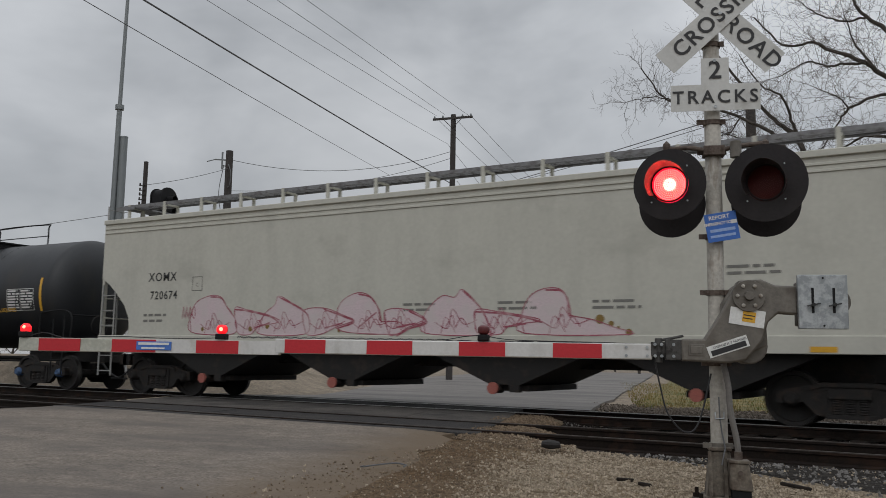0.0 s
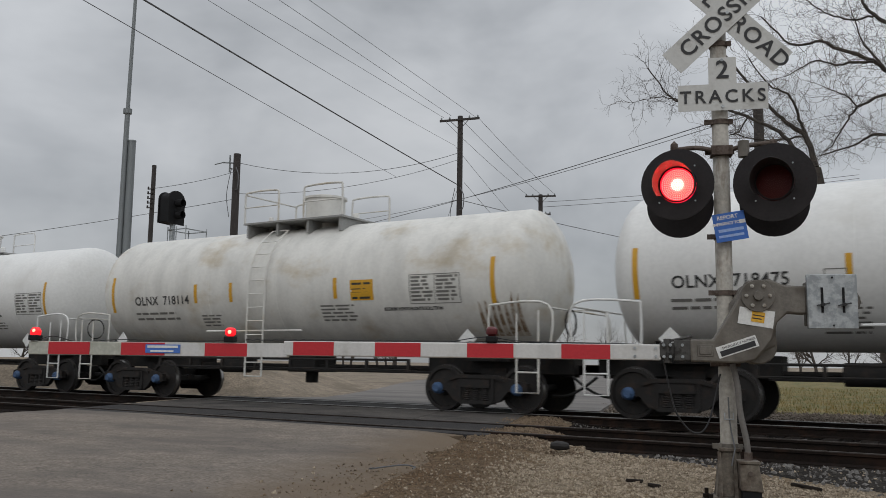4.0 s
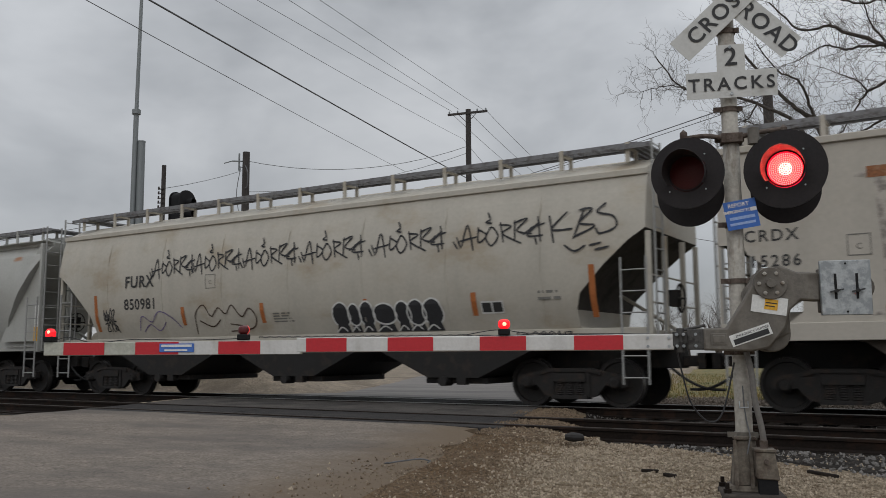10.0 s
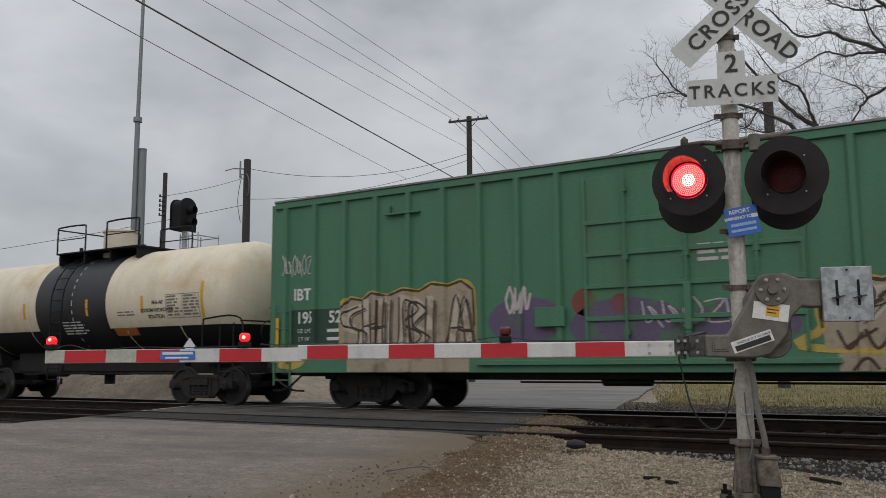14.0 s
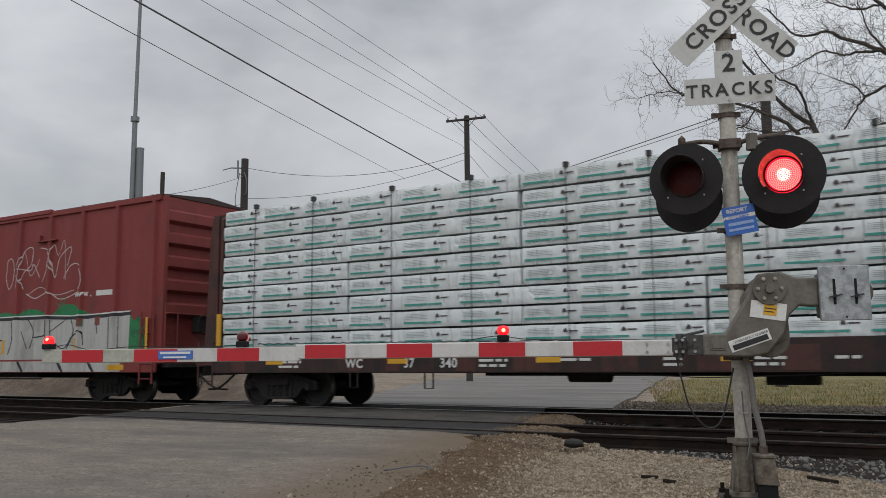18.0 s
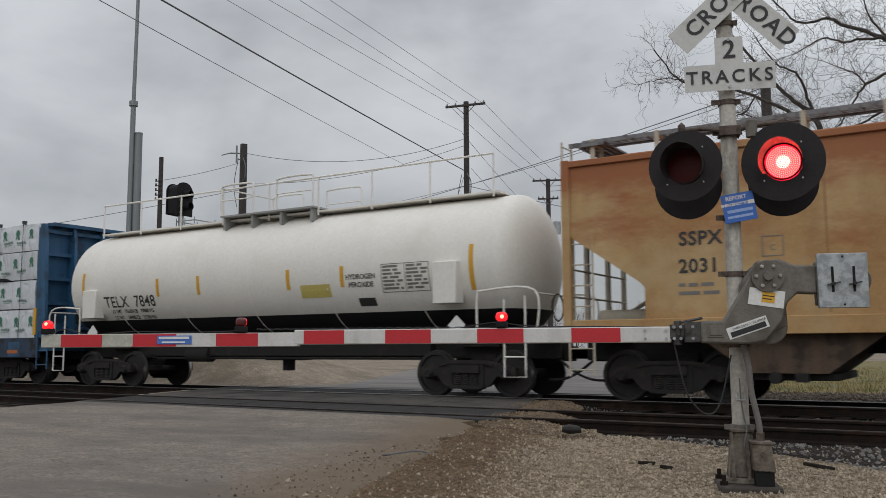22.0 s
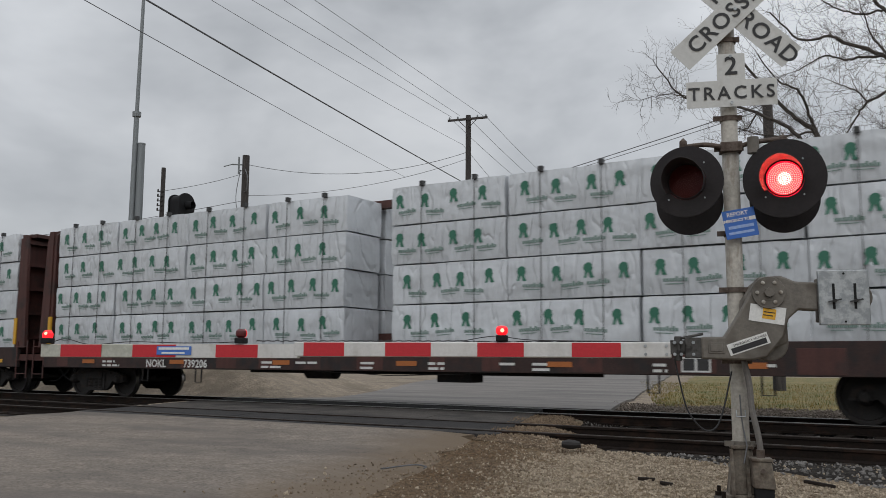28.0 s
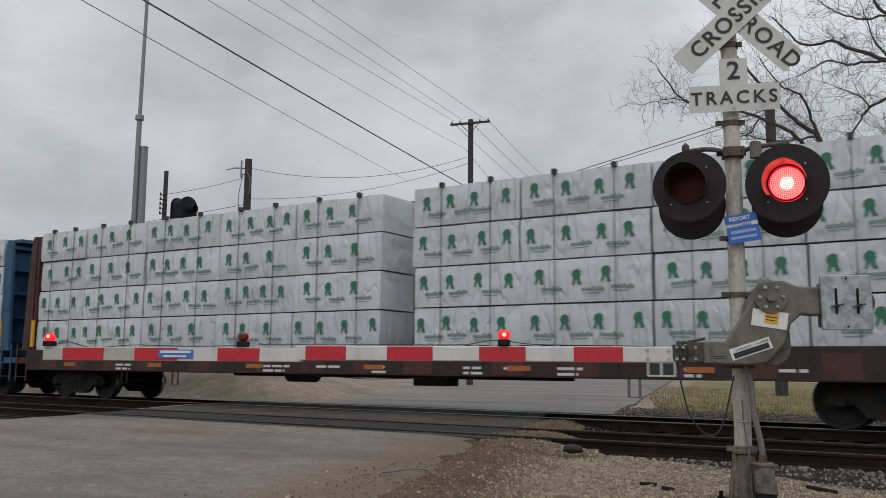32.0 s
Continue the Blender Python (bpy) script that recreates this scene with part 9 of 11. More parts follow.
def mark_green(s):
    W2 = PALE
    s.words("IBT", -8.72, 2.49, 0.36, W2, 1.0, 0.008)
    s.rects("stencil_panel", [(-9.1, -7.45, 1.42, 2.16)], surface("dark_green_panel", (0.02, 0.055, 0.035), 0.6), 0.004)
    s.words("195", -8.62, 1.97, 0.36, W2, 1.0, 0.008)
    s.words("52", -7.78, 1.97, 0.36, W2, 1.0, 0.008)
    s.words("LD LMT", -8.62, 1.69, 0.13, W2)
    s.words("LT WT", -8.62, 1.51, 0.13, W2)
    s.bars(-8.0, 1.69, 0.5, 2, W2, 0.07, 0.18)
    # spray-painted belt along the lower side
    for x, z, w, h, m in ((-3.2, 1.75, 1.6, 0.9, SPRAY_PURPLE), (-1.2, 1.6, 2.2, 1.0, SPRAY_PURPLE), (0.8, 1.55, 1.8, 0.9, SPRAY_PURPLE), (-2.0, 2.05, 0.5, 0.5, SPRAY_RED), (-1.3, 2.0, 0.35, 0.35, SPRAY_RED), (7.8, 1.95, 0.9, 0.9, SPRAY_RED), (6.9, 2.3, 1.0, 0.5, SPRAY_RED), (8.9, 1.7, 0.7, 0.7, SPRAY_RED), (8.4, 1.3, 1.4, 0.7, SPRAY_PURPLE), (-9.0, 1.1, 0.9, 0.5, SPRAY_YELLOW), (2.2, 2.1, 0.6, 0.5, SPRAY_RED)):
        s.blob([(x + w * 0.5 * math.cos(a * 0.785), z + h * 0.5 * math.sin(a * 0.785)) for a in range(8)], m, 0.003)
    # a wide piece of angular letters, dark edged, in a yellow halo
    at = lambda pts: [(1.95 + (a - 70) * 0.0062, 2.45 - (b - 100) * 0.0042) for a, b in pts]
    rim = at([(75, 330), (70, 200), (100, 160), (140, 172), (170, 150), (220, 165), (265, 145), (285, 95), (310, 140), (350, 160), (400, 120), (440, 135), (500, 112), (530, 85), (560, 108), (620, 106), (660, 130), (690, 165), (760, 125), (860, 120), (905, 95), (960, 150), (980, 230), (950, 290), (985, 330), (960, 410), (80, 410)])
    s.stroke([rim + rim[:2]], 0.13, SPRAY_YELLOW, 0.005)
    s.shape("graffiti_fill", [rim], SPRAY_TAN, 0.0062, label="tan and brown angular graffiti edged in yellow")
    s.stroke([[a, b] for a, b in zip(rim[:23], rim[1:24])], 0.06, SPRAY_BROWN, 0.0085)
    pale = ([(110, 290), (170, 210), (250, 185)], [(190, 300), (250, 220), (290, 205)], [(310, 300), (315, 200), (360, 190)], [(395, 300), (450, 200), (480, 165), (600, 140)], [(500, 300), (520, 200)], [(560, 290), (565, 215), (620, 205)], [(700, 200), (760, 160), (850, 150)], [(720, 240), (800, 260), (880, 290)], [(800, 190), (870, 240)])
    s.stroke([at(q) for q in pale], 0.10, SPRAY_CREAM, 0.0088)
    dark = ([(150, 180), (95, 235), (140, 300)], [(95, 165), (85, 230), (130, 210), (95, 165)], [(160, 310), (235, 195), (285, 185)], [(235, 310), (290, 215)], [(280, 150), (275, 205), (300, 190), (310, 145)], [(298, 205), (296, 310)], [(300, 205), (345, 185), (385, 205), (335, 250), (400, 310)], [(330, 215), (350, 205), (345, 225), (325, 235)],
            [(405, 150), (400, 190), (425, 190), (420, 150)], [(410, 310), (470, 185), (500, 190), (530, 310)], [(455, 265), (505, 262)], [(520, 95), (530, 150), (550, 105)], [(545, 195), (535, 310)], [(545, 195), (610, 175), (650, 205), (625, 245), (555, 255)], [(570, 215), (610, 205), (600, 228), (568, 232)], [(640, 310), (700, 220), (690, 180), (765, 140)],
            [(765, 140), (830, 160), (890, 150)], [(700, 220), (780, 230), (810, 310)], [(720, 310), (760, 270)], [(790, 190), (890, 205), (830, 250), (900, 310)], [(900, 110), (895, 205), (930, 215), (960, 160)], [(925, 135), (920, 200)], [(935, 225), (975, 235), (925, 285), (945, 310)], [(850, 310), (880, 260)], [(180, 250), (215, 235)], [(440, 310), (470, 285), (490, 310)])
    s.stroke([at(q) for q in dark], 0.062, SPRAY_BROWN, 0.0108)
    s.stroke([[(a + 0.09, b - 0.05) for a, b in at(q)] for q in dark], 0.026, SPRAY_BLACK, 0.0112)
    s.stroke([[(a - 0.07, b + 0.03) for a, b in at(q)] for q in dark[::2]], 0.03, SPRAY_CREAM, 0.0114)
    low = [[(2.2 + 0.4 * k, 1.42), (2.35 + 0.4 * k, 1.14), (2.55 + 0.4 * k, 1.38)] for k in range(13)] + [[(2.3 + 0.8 * k, 1.16), (2.75 + 0.8 * k, 1.44)] for k in range(6)]
    s.stroke(low, 0.05, SPRAY_BROWN, 0.011)
    # a second, taller-lettered piece
    rim = [(-7.6, 1.12), (-7.62, 2.1), (-7.35, 2.35), (-7.05, 2.3), (-6.8, 2.45), (-6.4, 2.36), (-6.0, 2.48), (-5.6, 2.42), (-5.3, 2.56), (-4.9, 2.5), (-4.6, 2.58), (-4.34, 2.4), (-4.3, 1.7), (-4.22, 1.3), (-4.35, 1.12)]
    s.stroke([rim], 0.10, SPRAY_YELLOW, 0.005)
    s.shape("graffiti_fill", [rim], SPRAY_TAN, 0.0062, label="tan graffiti letters with dark uprights")
    s.stroke([[a, b] for a, b in zip(rim[1:12], rim[2:13])], 0.05, SPRAY_BROWN, 0.0085)
    glyphs = (([(0.4, 0.95), (0.05, 0.8), (0.1, 0.55), (0.4, 0.45), (0.35, 0.1), (0.0, 0.05)],), ([(0.05, 0.0), (0.02, 1.0)], [(0.38, 0.0), (0.4, 1.0)], [(0.05, 0.5), (0.38, 0.55)]), ([(0.05, 1.0), (0.02, 0.2), (0.2, 0.0), (0.38, 0.2), (0.4, 1.0)],),
              ([(0.05, 0.0), (0.02, 1.0), (0.35, 0.85), (0.08, 0.55), (0.42, 0.3), (0.05, 0.0)],), ([(0.05, 1.0), (0.05, 0.05), (0.42, 0.08)],), ([(0.0, 0.0), (0.2, 1.0), (0.42, 0.0)], [(0.1, 0.4), (0.34, 0.4)]))
    for k, g in enumerate(glyphs):
        x, low, tall = -7.5 + 0.53 * k, 1.2, 1.0 + 0.05 * (k % 3)
        lines = [[(x + a * 1.1, low + b * tall) for a, b in ln] for ln in g]
        s.stroke(lines, 0.20, SPRAY_CREAM, 0.0088 + 0.0004 * (k % 2))
        s.stroke([[(a - 0.09, b + 0.02) for a, b in ln] for ln in lines] + [[(a + 0.1, b - 0.03) for a, b in ln] for ln in lines], 0.045, SPRAY_BROWN, 0.0108)
        s.stroke([[(a + 0.15, b - 0.06) for a, b in ln] for ln in lines], 0.022, SPRAY_BLACK, 0.0112)
    s.rects("graffiti_fill", [(2.2, 7.9, 0.80, 1.08), (-7.4, -4.4, 0.80, 1.08)], SPRAY_TAN, 0.004)
    s.stroke([[(2.4 + k * 0.45, 0.82), (2.6 + k * 0.45, 1.0), (2.75 + k * 0.45, 0.84)] for k in range(12)], 0.05, SPRAY_BROWN, 0.008)
    s.stroke([[(7.66, 2.15), (7.72, 1.8), (7.8, 2.04), (7.87, 1.74), (7.97, 2.16)], [(8.0, 2.02), (8.03, 1.62)], [(8.0, 2.02), (8.18, 1.93), (8.03, 1.83), (8.22, 1.7), (8.03, 1.62)], [(8.26, 1.92), (8.3, 1.52), (8.42, 1.5)]], 0.045, PALE, 0.010)
    s.stroke([[(7.7, 1.5), (7.95, 1.6), (8.15, 1.45), (7.9, 1.36), (7.7, 1.5)]], 0.025, THIN_WHITE, 0.010)
    s.rects("stencil_panel", [(8.47, 9.12, 1.62, 2.46)], surface("dark_green_panel", (0.02, 0.055, 0.035), 0.6), 0.006)
    scrawl(s, -0.9, 1.6, 1.8, 0.45, 5, 0.025, THIN_WHITE, 33)
    scrawl(s, -9.3, 2.95, 0.85, 0.45, 6, 0.022, THIN_WHITE, 35)
    scrawl(s, -3.6, 1.9, 0.5, 0.5, 3, 0.05, THIN_WHITE, 36)
    s.bars(8.52, 2.38, 0.55, 8, PALE, 0.045, 0.095)
    s.rects("data_panel", [(8.55, 9.05, 1.32, 1.6)], PALE, 0.009)
    s.rects("data_panel", [(8.58, 8.79, 1.35, 1.57), (8.81, 9.02, 1.35, 1.57)], INK, 0.012)
    s.rects("reflector", [(9.3, 9.42, 1.25, 2.0), (-9.45, -9.34, 1.25, 2.0)], YELLOW, 0.075)
    s.bars(0.1, 2.92, 0.85, 3, THIN_WHITE, 0.06, 0.12)


def mark_red(s):
    s.words("WC", -8.45, 2.72, 0.33, PALE, 1.0, 0.008)
    s.words("22", -8.47, 2.25, 0.33, PALE, 1.0, 0.008)
    s.words("290", -7.55, 2.27, 0.33, PALE, 1.0, 0.008)
    s.words("LD LMT", -8.42, 1.72, 0.12, PALE)
    s.words("LT WT", -8.42, 1.55, 0.12, PALE)
    s.words("CLOSE THIS DOOR\nBEFORE CLOSING\nMAIN DOOR", -1.4, 4.46, 0.155, PALE, 1.0, 0.002)
    s.words("CLOSE AND LOCK\nBOTH DOORS BEFORE\nMOVING CAR", 1.2, 4.46, 0.155, PALE, 1.0, 0.002)
    s.words("www .", 6.5, 2.88, 0.26, PALE, 1.05, 0.005)
    s.rects("print_bar", [(7.05, 7.75, 2.80, 2.94)], PALE, 0.007)
    s.bars(1.9, 2.62, 0.75, 3, PALE, 0.06, 0.12)
    s.bars(0.55, 3.05, 0.35, 4, PALE, 0.05, 0.1)
    s.rects("print_bar", [(-0.42, -0.34, 2.45, 2.65)], PALE, 0.006)
    for green in ([(-9.1, 1.15), (-8.8, 1.9), (-8.3, 1.55), (-7.7, 2.1), (-7.35, 2.55), (-7.0, 2.2), (-7.0, 1.15)], [(-5.77, 1.93), (-5.67, 2.2), (-5.45, 2.32), (-5.02, 2.36), (-4.48, 2.22), (-5.14, 2.02), (-5.39, 1.96)], [(-3.28, 1.79), (-3.13, 2.04), (-2.99, 2.32), (-2.8, 2.41), (-2.54, 2.35), (-2.61, 2.26), (-2.92, 2.05)], [(-1.45, 1.82), (-1.38, 2.16), (-1.22, 2.15), (-1.03, 2.23), (-0.97, 2.08)],
                  [(2.5, 2.3), (2.9, 2.5), (3.6, 2.42), (4.0, 2.55), (4.6, 2.5), (4.9, 2.3)], [(5.2, 2.2), (5.5, 2.55), (6.0, 2.62), (6.5, 2.45), (6.9, 2.2)], [(8.2, 1.2), (8.3, 2.35), (8.6, 2.1), (8.8, 2.2), (9.0, 1.7), (9.2, 1.3), (8.9, 1.1)]):
        s.blob(green, SPRAY_LEAF, 0.003, "graffiti_fill", "green spray behind silver letters")
    silver = [(-7.24, 1.2), (-7.32, 1.93), (-7.33, 2.13), (-7.25, 2.33), (-7.12, 2.42), (-6.89, 2.39), (-6.21, 2.16), (-5.98, 2.34), (-5.74, 1.91), (-5.51, 2.12), (-5.39, 1.98), (-5.14, 2.04), (-4.36, 2.23), (-4.37, 2.05), (-3.03, 2.36), (-3.26, 1.94), (-3.33, 1.67), (-3.13, 1.76), (-2.93, 2.05), (-2.34, 2.41), (-2.2, 2.43), (-2.14, 2.22), (-2.07, 1.97), (-1.92, 2.12), (-1.76, 2.18), (-1.35, 2.27), (-1.43, 1.85), (-1.06, 2.11), (0.72, 2.29), (2.07, 2.36), (3.49, 2.36), (4.94, 2.35), (6.02, 2.3), (7.03, 2.31), (8.45, 2.34), (8.42, 1.14), (0, 1.14)]
    s.shape("graffiti_fill", [silver], SILVER, 0.006, label="silver block letters outlined in black")
    edge = silver[:35]
    s.stroke([[(a, b - 0.05), (c, d - 0.05)] for (a, b), (c, d) in zip(edge, edge[1:])], 0.11, SPRAY_BLACK, 0.010)
    s.stroke([[a, b] for a, b in zip(edge, edge[1:])], 0.035, PALE, 0.0105)
    for wedge in [[(-6.57, 1.78), (-6.13, 1.66), (-6.17, 1.57), (-6.49, 1.53)], [(-5.85, 1.88), (-5.61, 1.87), (-5.67, 1.69), (-5.52, 1.37), (-5.63, 1.36)], [(-4.39, 1.99), (-4.3, 1.77), (-4.17, 1.52), (-4.3, 1.43), (-4.37, 1.34), (-4.42, 1.57), (-4.54, 1.65), (-4.56, 1.58), (-4.91, 1.46), (-4.86, 1.51), (-4.59, 1.66), (-4.48, 1.89)], [(-2.98, 2.01), (-2.82, 1.78), (-2.69, 1.6), (-2.61, 1.32), (-2.73, 1.31), (-2.86, 1.61), (-3.07, 1.69)], [(-2.14, 2.19), (-2.02, 1.97), (-1.95, 1.65), (-1.95, 1.44), (-2, 1.6)], [(-3.69, 1.72), (-3.27, 1.83), (-3.34, 1.74), (-3.36, 1.36), (-3.4, 1.36), (-3.39, 1.72)], [(-1.52, 1.73), (-1.43, 1.82), (-1.31, 1.94), (-1.06, 2.03), (-0.85, 1.94), (-1.18, 1.86)], [(-1.83, 2.1), (-1.4, 2.16), (-1.44, 2.1), (-1.81, 2.07)]]:
        s.shape("graffiti_fill", [wedge], SPRAY_BLACK, 0.0085)
    s.stroke([[(-6.16, 1.66), (-5.3, 1.63)], [(-5.3, 1.63), (-5.29, 1.86)], [(-5.49, 1.82), (-5.32, 1.82)], [(-3.8, 1.36), (-3.38, 1.42)], [(-2.47, 1.37), (-1.82, 1.45)], [(-2.49, 1.62), (-2.41, 2.01)], [(-1.85, 2.08), (-1.81, 1.48)], [(-2.34, 2.4), (-2.46, 1.3)]], 0.03, SPRAY_BLACK, 0.0112)
    s.stroke([[(0.54, 2.23), (0.65, 1.52)],
              [(0.89, 2.22), (2.24, 2.17), (2.33, 1.48)], [(4.09, 2.27), (4.38, 1.91), (4.23, 1.45)], [(4.09, 1.45), (3.79, 1.93)], [(6.02, 2.24), (6.15, 1.85), (5.88, 1.41)], [(6.02, 1.69), (6.47, 1.89), (6.59, 1.51)], [(3.3, 2.25), (3.35, 1.7), (3.2, 1.3)], [(5.0, 2.25), (5.05, 1.3)], [(2.3, 1.75), (3.0, 1.68)], [(4.4, 1.75), (5.0, 1.8)], [(7.1, 2.2), (7.15, 1.8)], [(1.2, 1.9), (1.7, 1.85), (1.65, 1.4)]], 0.036, SPRAY_BLACK, 0.011)
    s.stroke([[(1.1, 2.1), (1.1, 1.45)], [(1.1, 2.1), (1.9, 2.15)], [(3.4, 1.95), (3.4, 1.3)], [(5.1, 2.22), (5.15, 1.35)], [(5.15, 1.9), (5.8, 2.2)], [(5.3, 1.62), (5.75, 1.42), (6.1, 1.75)], [(7.6, 2.2), (7.62, 1.3)], [(8.0, 2.2), (8.0, 1.35)], [(2.5, 2.2), (2.52, 1.4)]], 0.026, SPRAY_BLACK, 0.0112)
    s.rects("print_bar", [(6.35, 6.55, 2.0, 2.22), (7.05, 7.25, 2.02, 2.24)], SPRAY_RED, 0.0114)
    s.rects("graffiti_fill", [(-7.0, 8.2, 0.80, 1.09)], SILVER, 0.004)
    s.stroke([[(x - 0.11, 1.07), (x + 0.11, 0.82)] for x in (-6.23, -5.38, -4.01, -2.41, 0.9, 2.6, 3.9, 5.7, 7.0)], 0.10, SPRAY_BLACK, 0.008)
    for x, z in ((-7.9, 1.5), (8.85, 1.75), (5.6, 2.55), (-3.9, 2.3), (0.9, 2.5)):
        s.stroke([[(x + 0.3 * math.cos(a * 0.9), z + 0.3 * math.sin(a * 0.9)), (x + 0.08 * math.cos(a * 0.9 + 0.45), z + 0.08 * math.sin(a * 0.9 + 0.45)), (x + 0.3 * math.cos(a * 0.9 + 0.9), z + 0.3 * math.sin(a * 0.9 + 0.9))] for a in range(7)], 0.025, SPRAY_LEAF if x > -5 else PALE, 0.009)
    wh = ([[(2.94, 3.68), (2.98, 3.99), (3.17, 4.04), (3.29, 3.78), (3.27, 3.41), (3.1, 3.17), (2.94, 3.43), (2.94, 3.68)], [(3.48, 3.76), (3.78, 4.23), (4.15, 4.29), (4.11, 3.83), (3.78, 3.61), (3.63, 3.38)],
           [(3.78, 3.13), (3.48, 3.7), (4.08, 3.65), (4.23, 3.82), (4.52, 3.44)], [(4.52, 4.27), (4.95, 4.11), (5.22, 3.38), (5.43, 3.94), (5.91, 4.19), (5.77, 3.68)], [(4.66, 3.31), (4.95, 3.75), (5.22, 3.38)],
           [(3.93, 3.0), (4.37, 2.85), (4.94, 2.99), (5.49, 2.78), (6.03, 2.86), (6.42, 3.06), (6.45, 3.4), (6.23, 3.7), (5.9, 3.67), (5.63, 3.35)]])
    s.stroke(wh, 0.028, THIN_WHITE, 0.008)
    extra = [[(3.5, 3.1), (3.75, 4.2), (4.1, 3.5), (4.5, 3.95)], [(4.85, 3.2), (5.1, 4.3), (5.35, 4.0), (5.6, 4.4), (5.7, 3.3)], [(4.0, 2.95), (4.6, 3.15), (5.3, 2.9), (6.1, 3.0)]]
    s.stroke(extra, 0.02, THIN_WHITE, 0.0085)
    s.stroke([[(-6.98, 3.59), (-6.7, 3.98), (-6.23, 4.19), (-5.98, 4.08), (-5.96, 3.51), (-6.15, 3.07), (-6.55, 2.84), (-6.88, 3.12), (-6.98, 3.59)], [(-6.14, 3.52), (-5.77, 4.06), (-5.49, 4.2), (-5.39, 3.85), (-5.56, 3.47), (-5.35, 3.01), (-5.76, 2.74), (-6.15, 2.9)], [(-6.88, 3.64), (-6.14, 3.47), (-6.68, 3.34), (-5.89, 3.05), (-5.56, 3.53)], [(-5.26, 4), (-4.93, 4.14), (-4.81, 3.74), (-5, 3.21), (-4.7, 3.08), (-4.46, 3.38), (-4.33, 3.69), (-4.15, 3.78), (-3.98, 3.72)], [(-4.4, 3.38), (-4.16, 3.68), (-3.87, 3.73), (-3.59, 3.52), (-3.53, 3.09), (-3.66, 2.74), (-3.95, 2.62), (-4.29, 2.78), (-4.4, 3.05), (-4.4, 3.38)], [(-6.28, 2.85), (-5.76, 2.74), (-5.38, 3.01), (-5.13, 2.71), (-4.82, 2.95), (-4.53, 2.71), (-4.35, 2.92), (-4.18, 2.72), (-3.89, 2.59), (-3.57, 2.89)], [(-6.23, 4.19), (-6.17, 4.35), (-5.98, 4.1), (-5.24, 4.11), (-4.56, 4.1), (-4.46, 4.23), (-4.51, 3.93)], [(-5.49, 3.75), (-5.25, 3.23), (-4.94, 3.37)], [(-7.73, 3.66), (-7.66, 3.98), (-7.47, 4.05), (-7.3, 3.88), (-7.27, 3.56), (-7.4, 3.24), (-7.61, 3.17), (-7.73, 3.36), (-7.73, 3.66)]], 0.03, THIN_WHITE, 0.008)
    yellow_marks(s, (-6.34, -2.95, 2.96, 6.27), YELLOW, 1.3, 0.4, 0.13, 0.0135)
    s.stroke([[(-5.69 + 0.17 * math.cos(k * 0.7854), 2.47 + 0.17 * math.sin(k * 0.7854)) for k in range(10)]], 0.025, PALE, 0.009)
    s.bars(-5.79, 2.52, 0.2, 2, PALE, 0.05, 0.1)
    s.rects("reflector", [(9.2, 9.32, 1.15, 2.15), (-9.35, -9.24, 1.15, 1.95)], YELLOW, 0.075)
    s.rects("stencil_panel", [(7.75, 8.35, 0.84, 0.98)], YELLOW, 0.012)
    scrawl(s, -9.33, 3.55, 0.5, 0.38, 6, 0.026, THIN_WHITE, 52)
    scrawl(s, -9.30, 3.02, 0.5, 0.42, 6, 0.028, THIN_WHITE, 57)
    s.bars(6.6, 1.98, 0.9, 3, SPRAY_RED, 0.06, 0.12)


def mark_orange(s):
    s.words("SSPX", -6.01, 2.80, 0.33, INK, 1.05, 0.009)
    s.words("2031", -6.05, 2.33, 0.33, INK, 1.05, 0.009)
    plate(s, -4.84, 2.60, FAINT)
    s.bars(-6.4, 2.02, 0.7, 2, FAINT, 0.06, 0.14)
    s.bars(3.7, 1.95, 1.2, 2, FAINT, 0.045, 0.1)
    s.bars(5.0, 2.05, 0.6, 4, FAINT, 0.035, 0.08)
    s.rects("data_panel", [(5.72, 6.25, 1.76, 2.08)], PALE, 0.006)
    s.rects("data_panel", [(5.735, 5.98, 1.775, 2.065), (5.995, 6.235, 1.775, 2.065)], INK, 0.009)
    for x in (-4.02, -2.06, 0.0, 1.71, 3.78, 5.66):
        s.shape("panel_seam", [[(x - 0.012, 1.5), (x + 0.012, 1.5), (x + 0.012, 4.0), (x - 0.012, 4.0)]], surface("rusty_seam", (0.25, 0.14, 0.06), 0.8), 0.003)


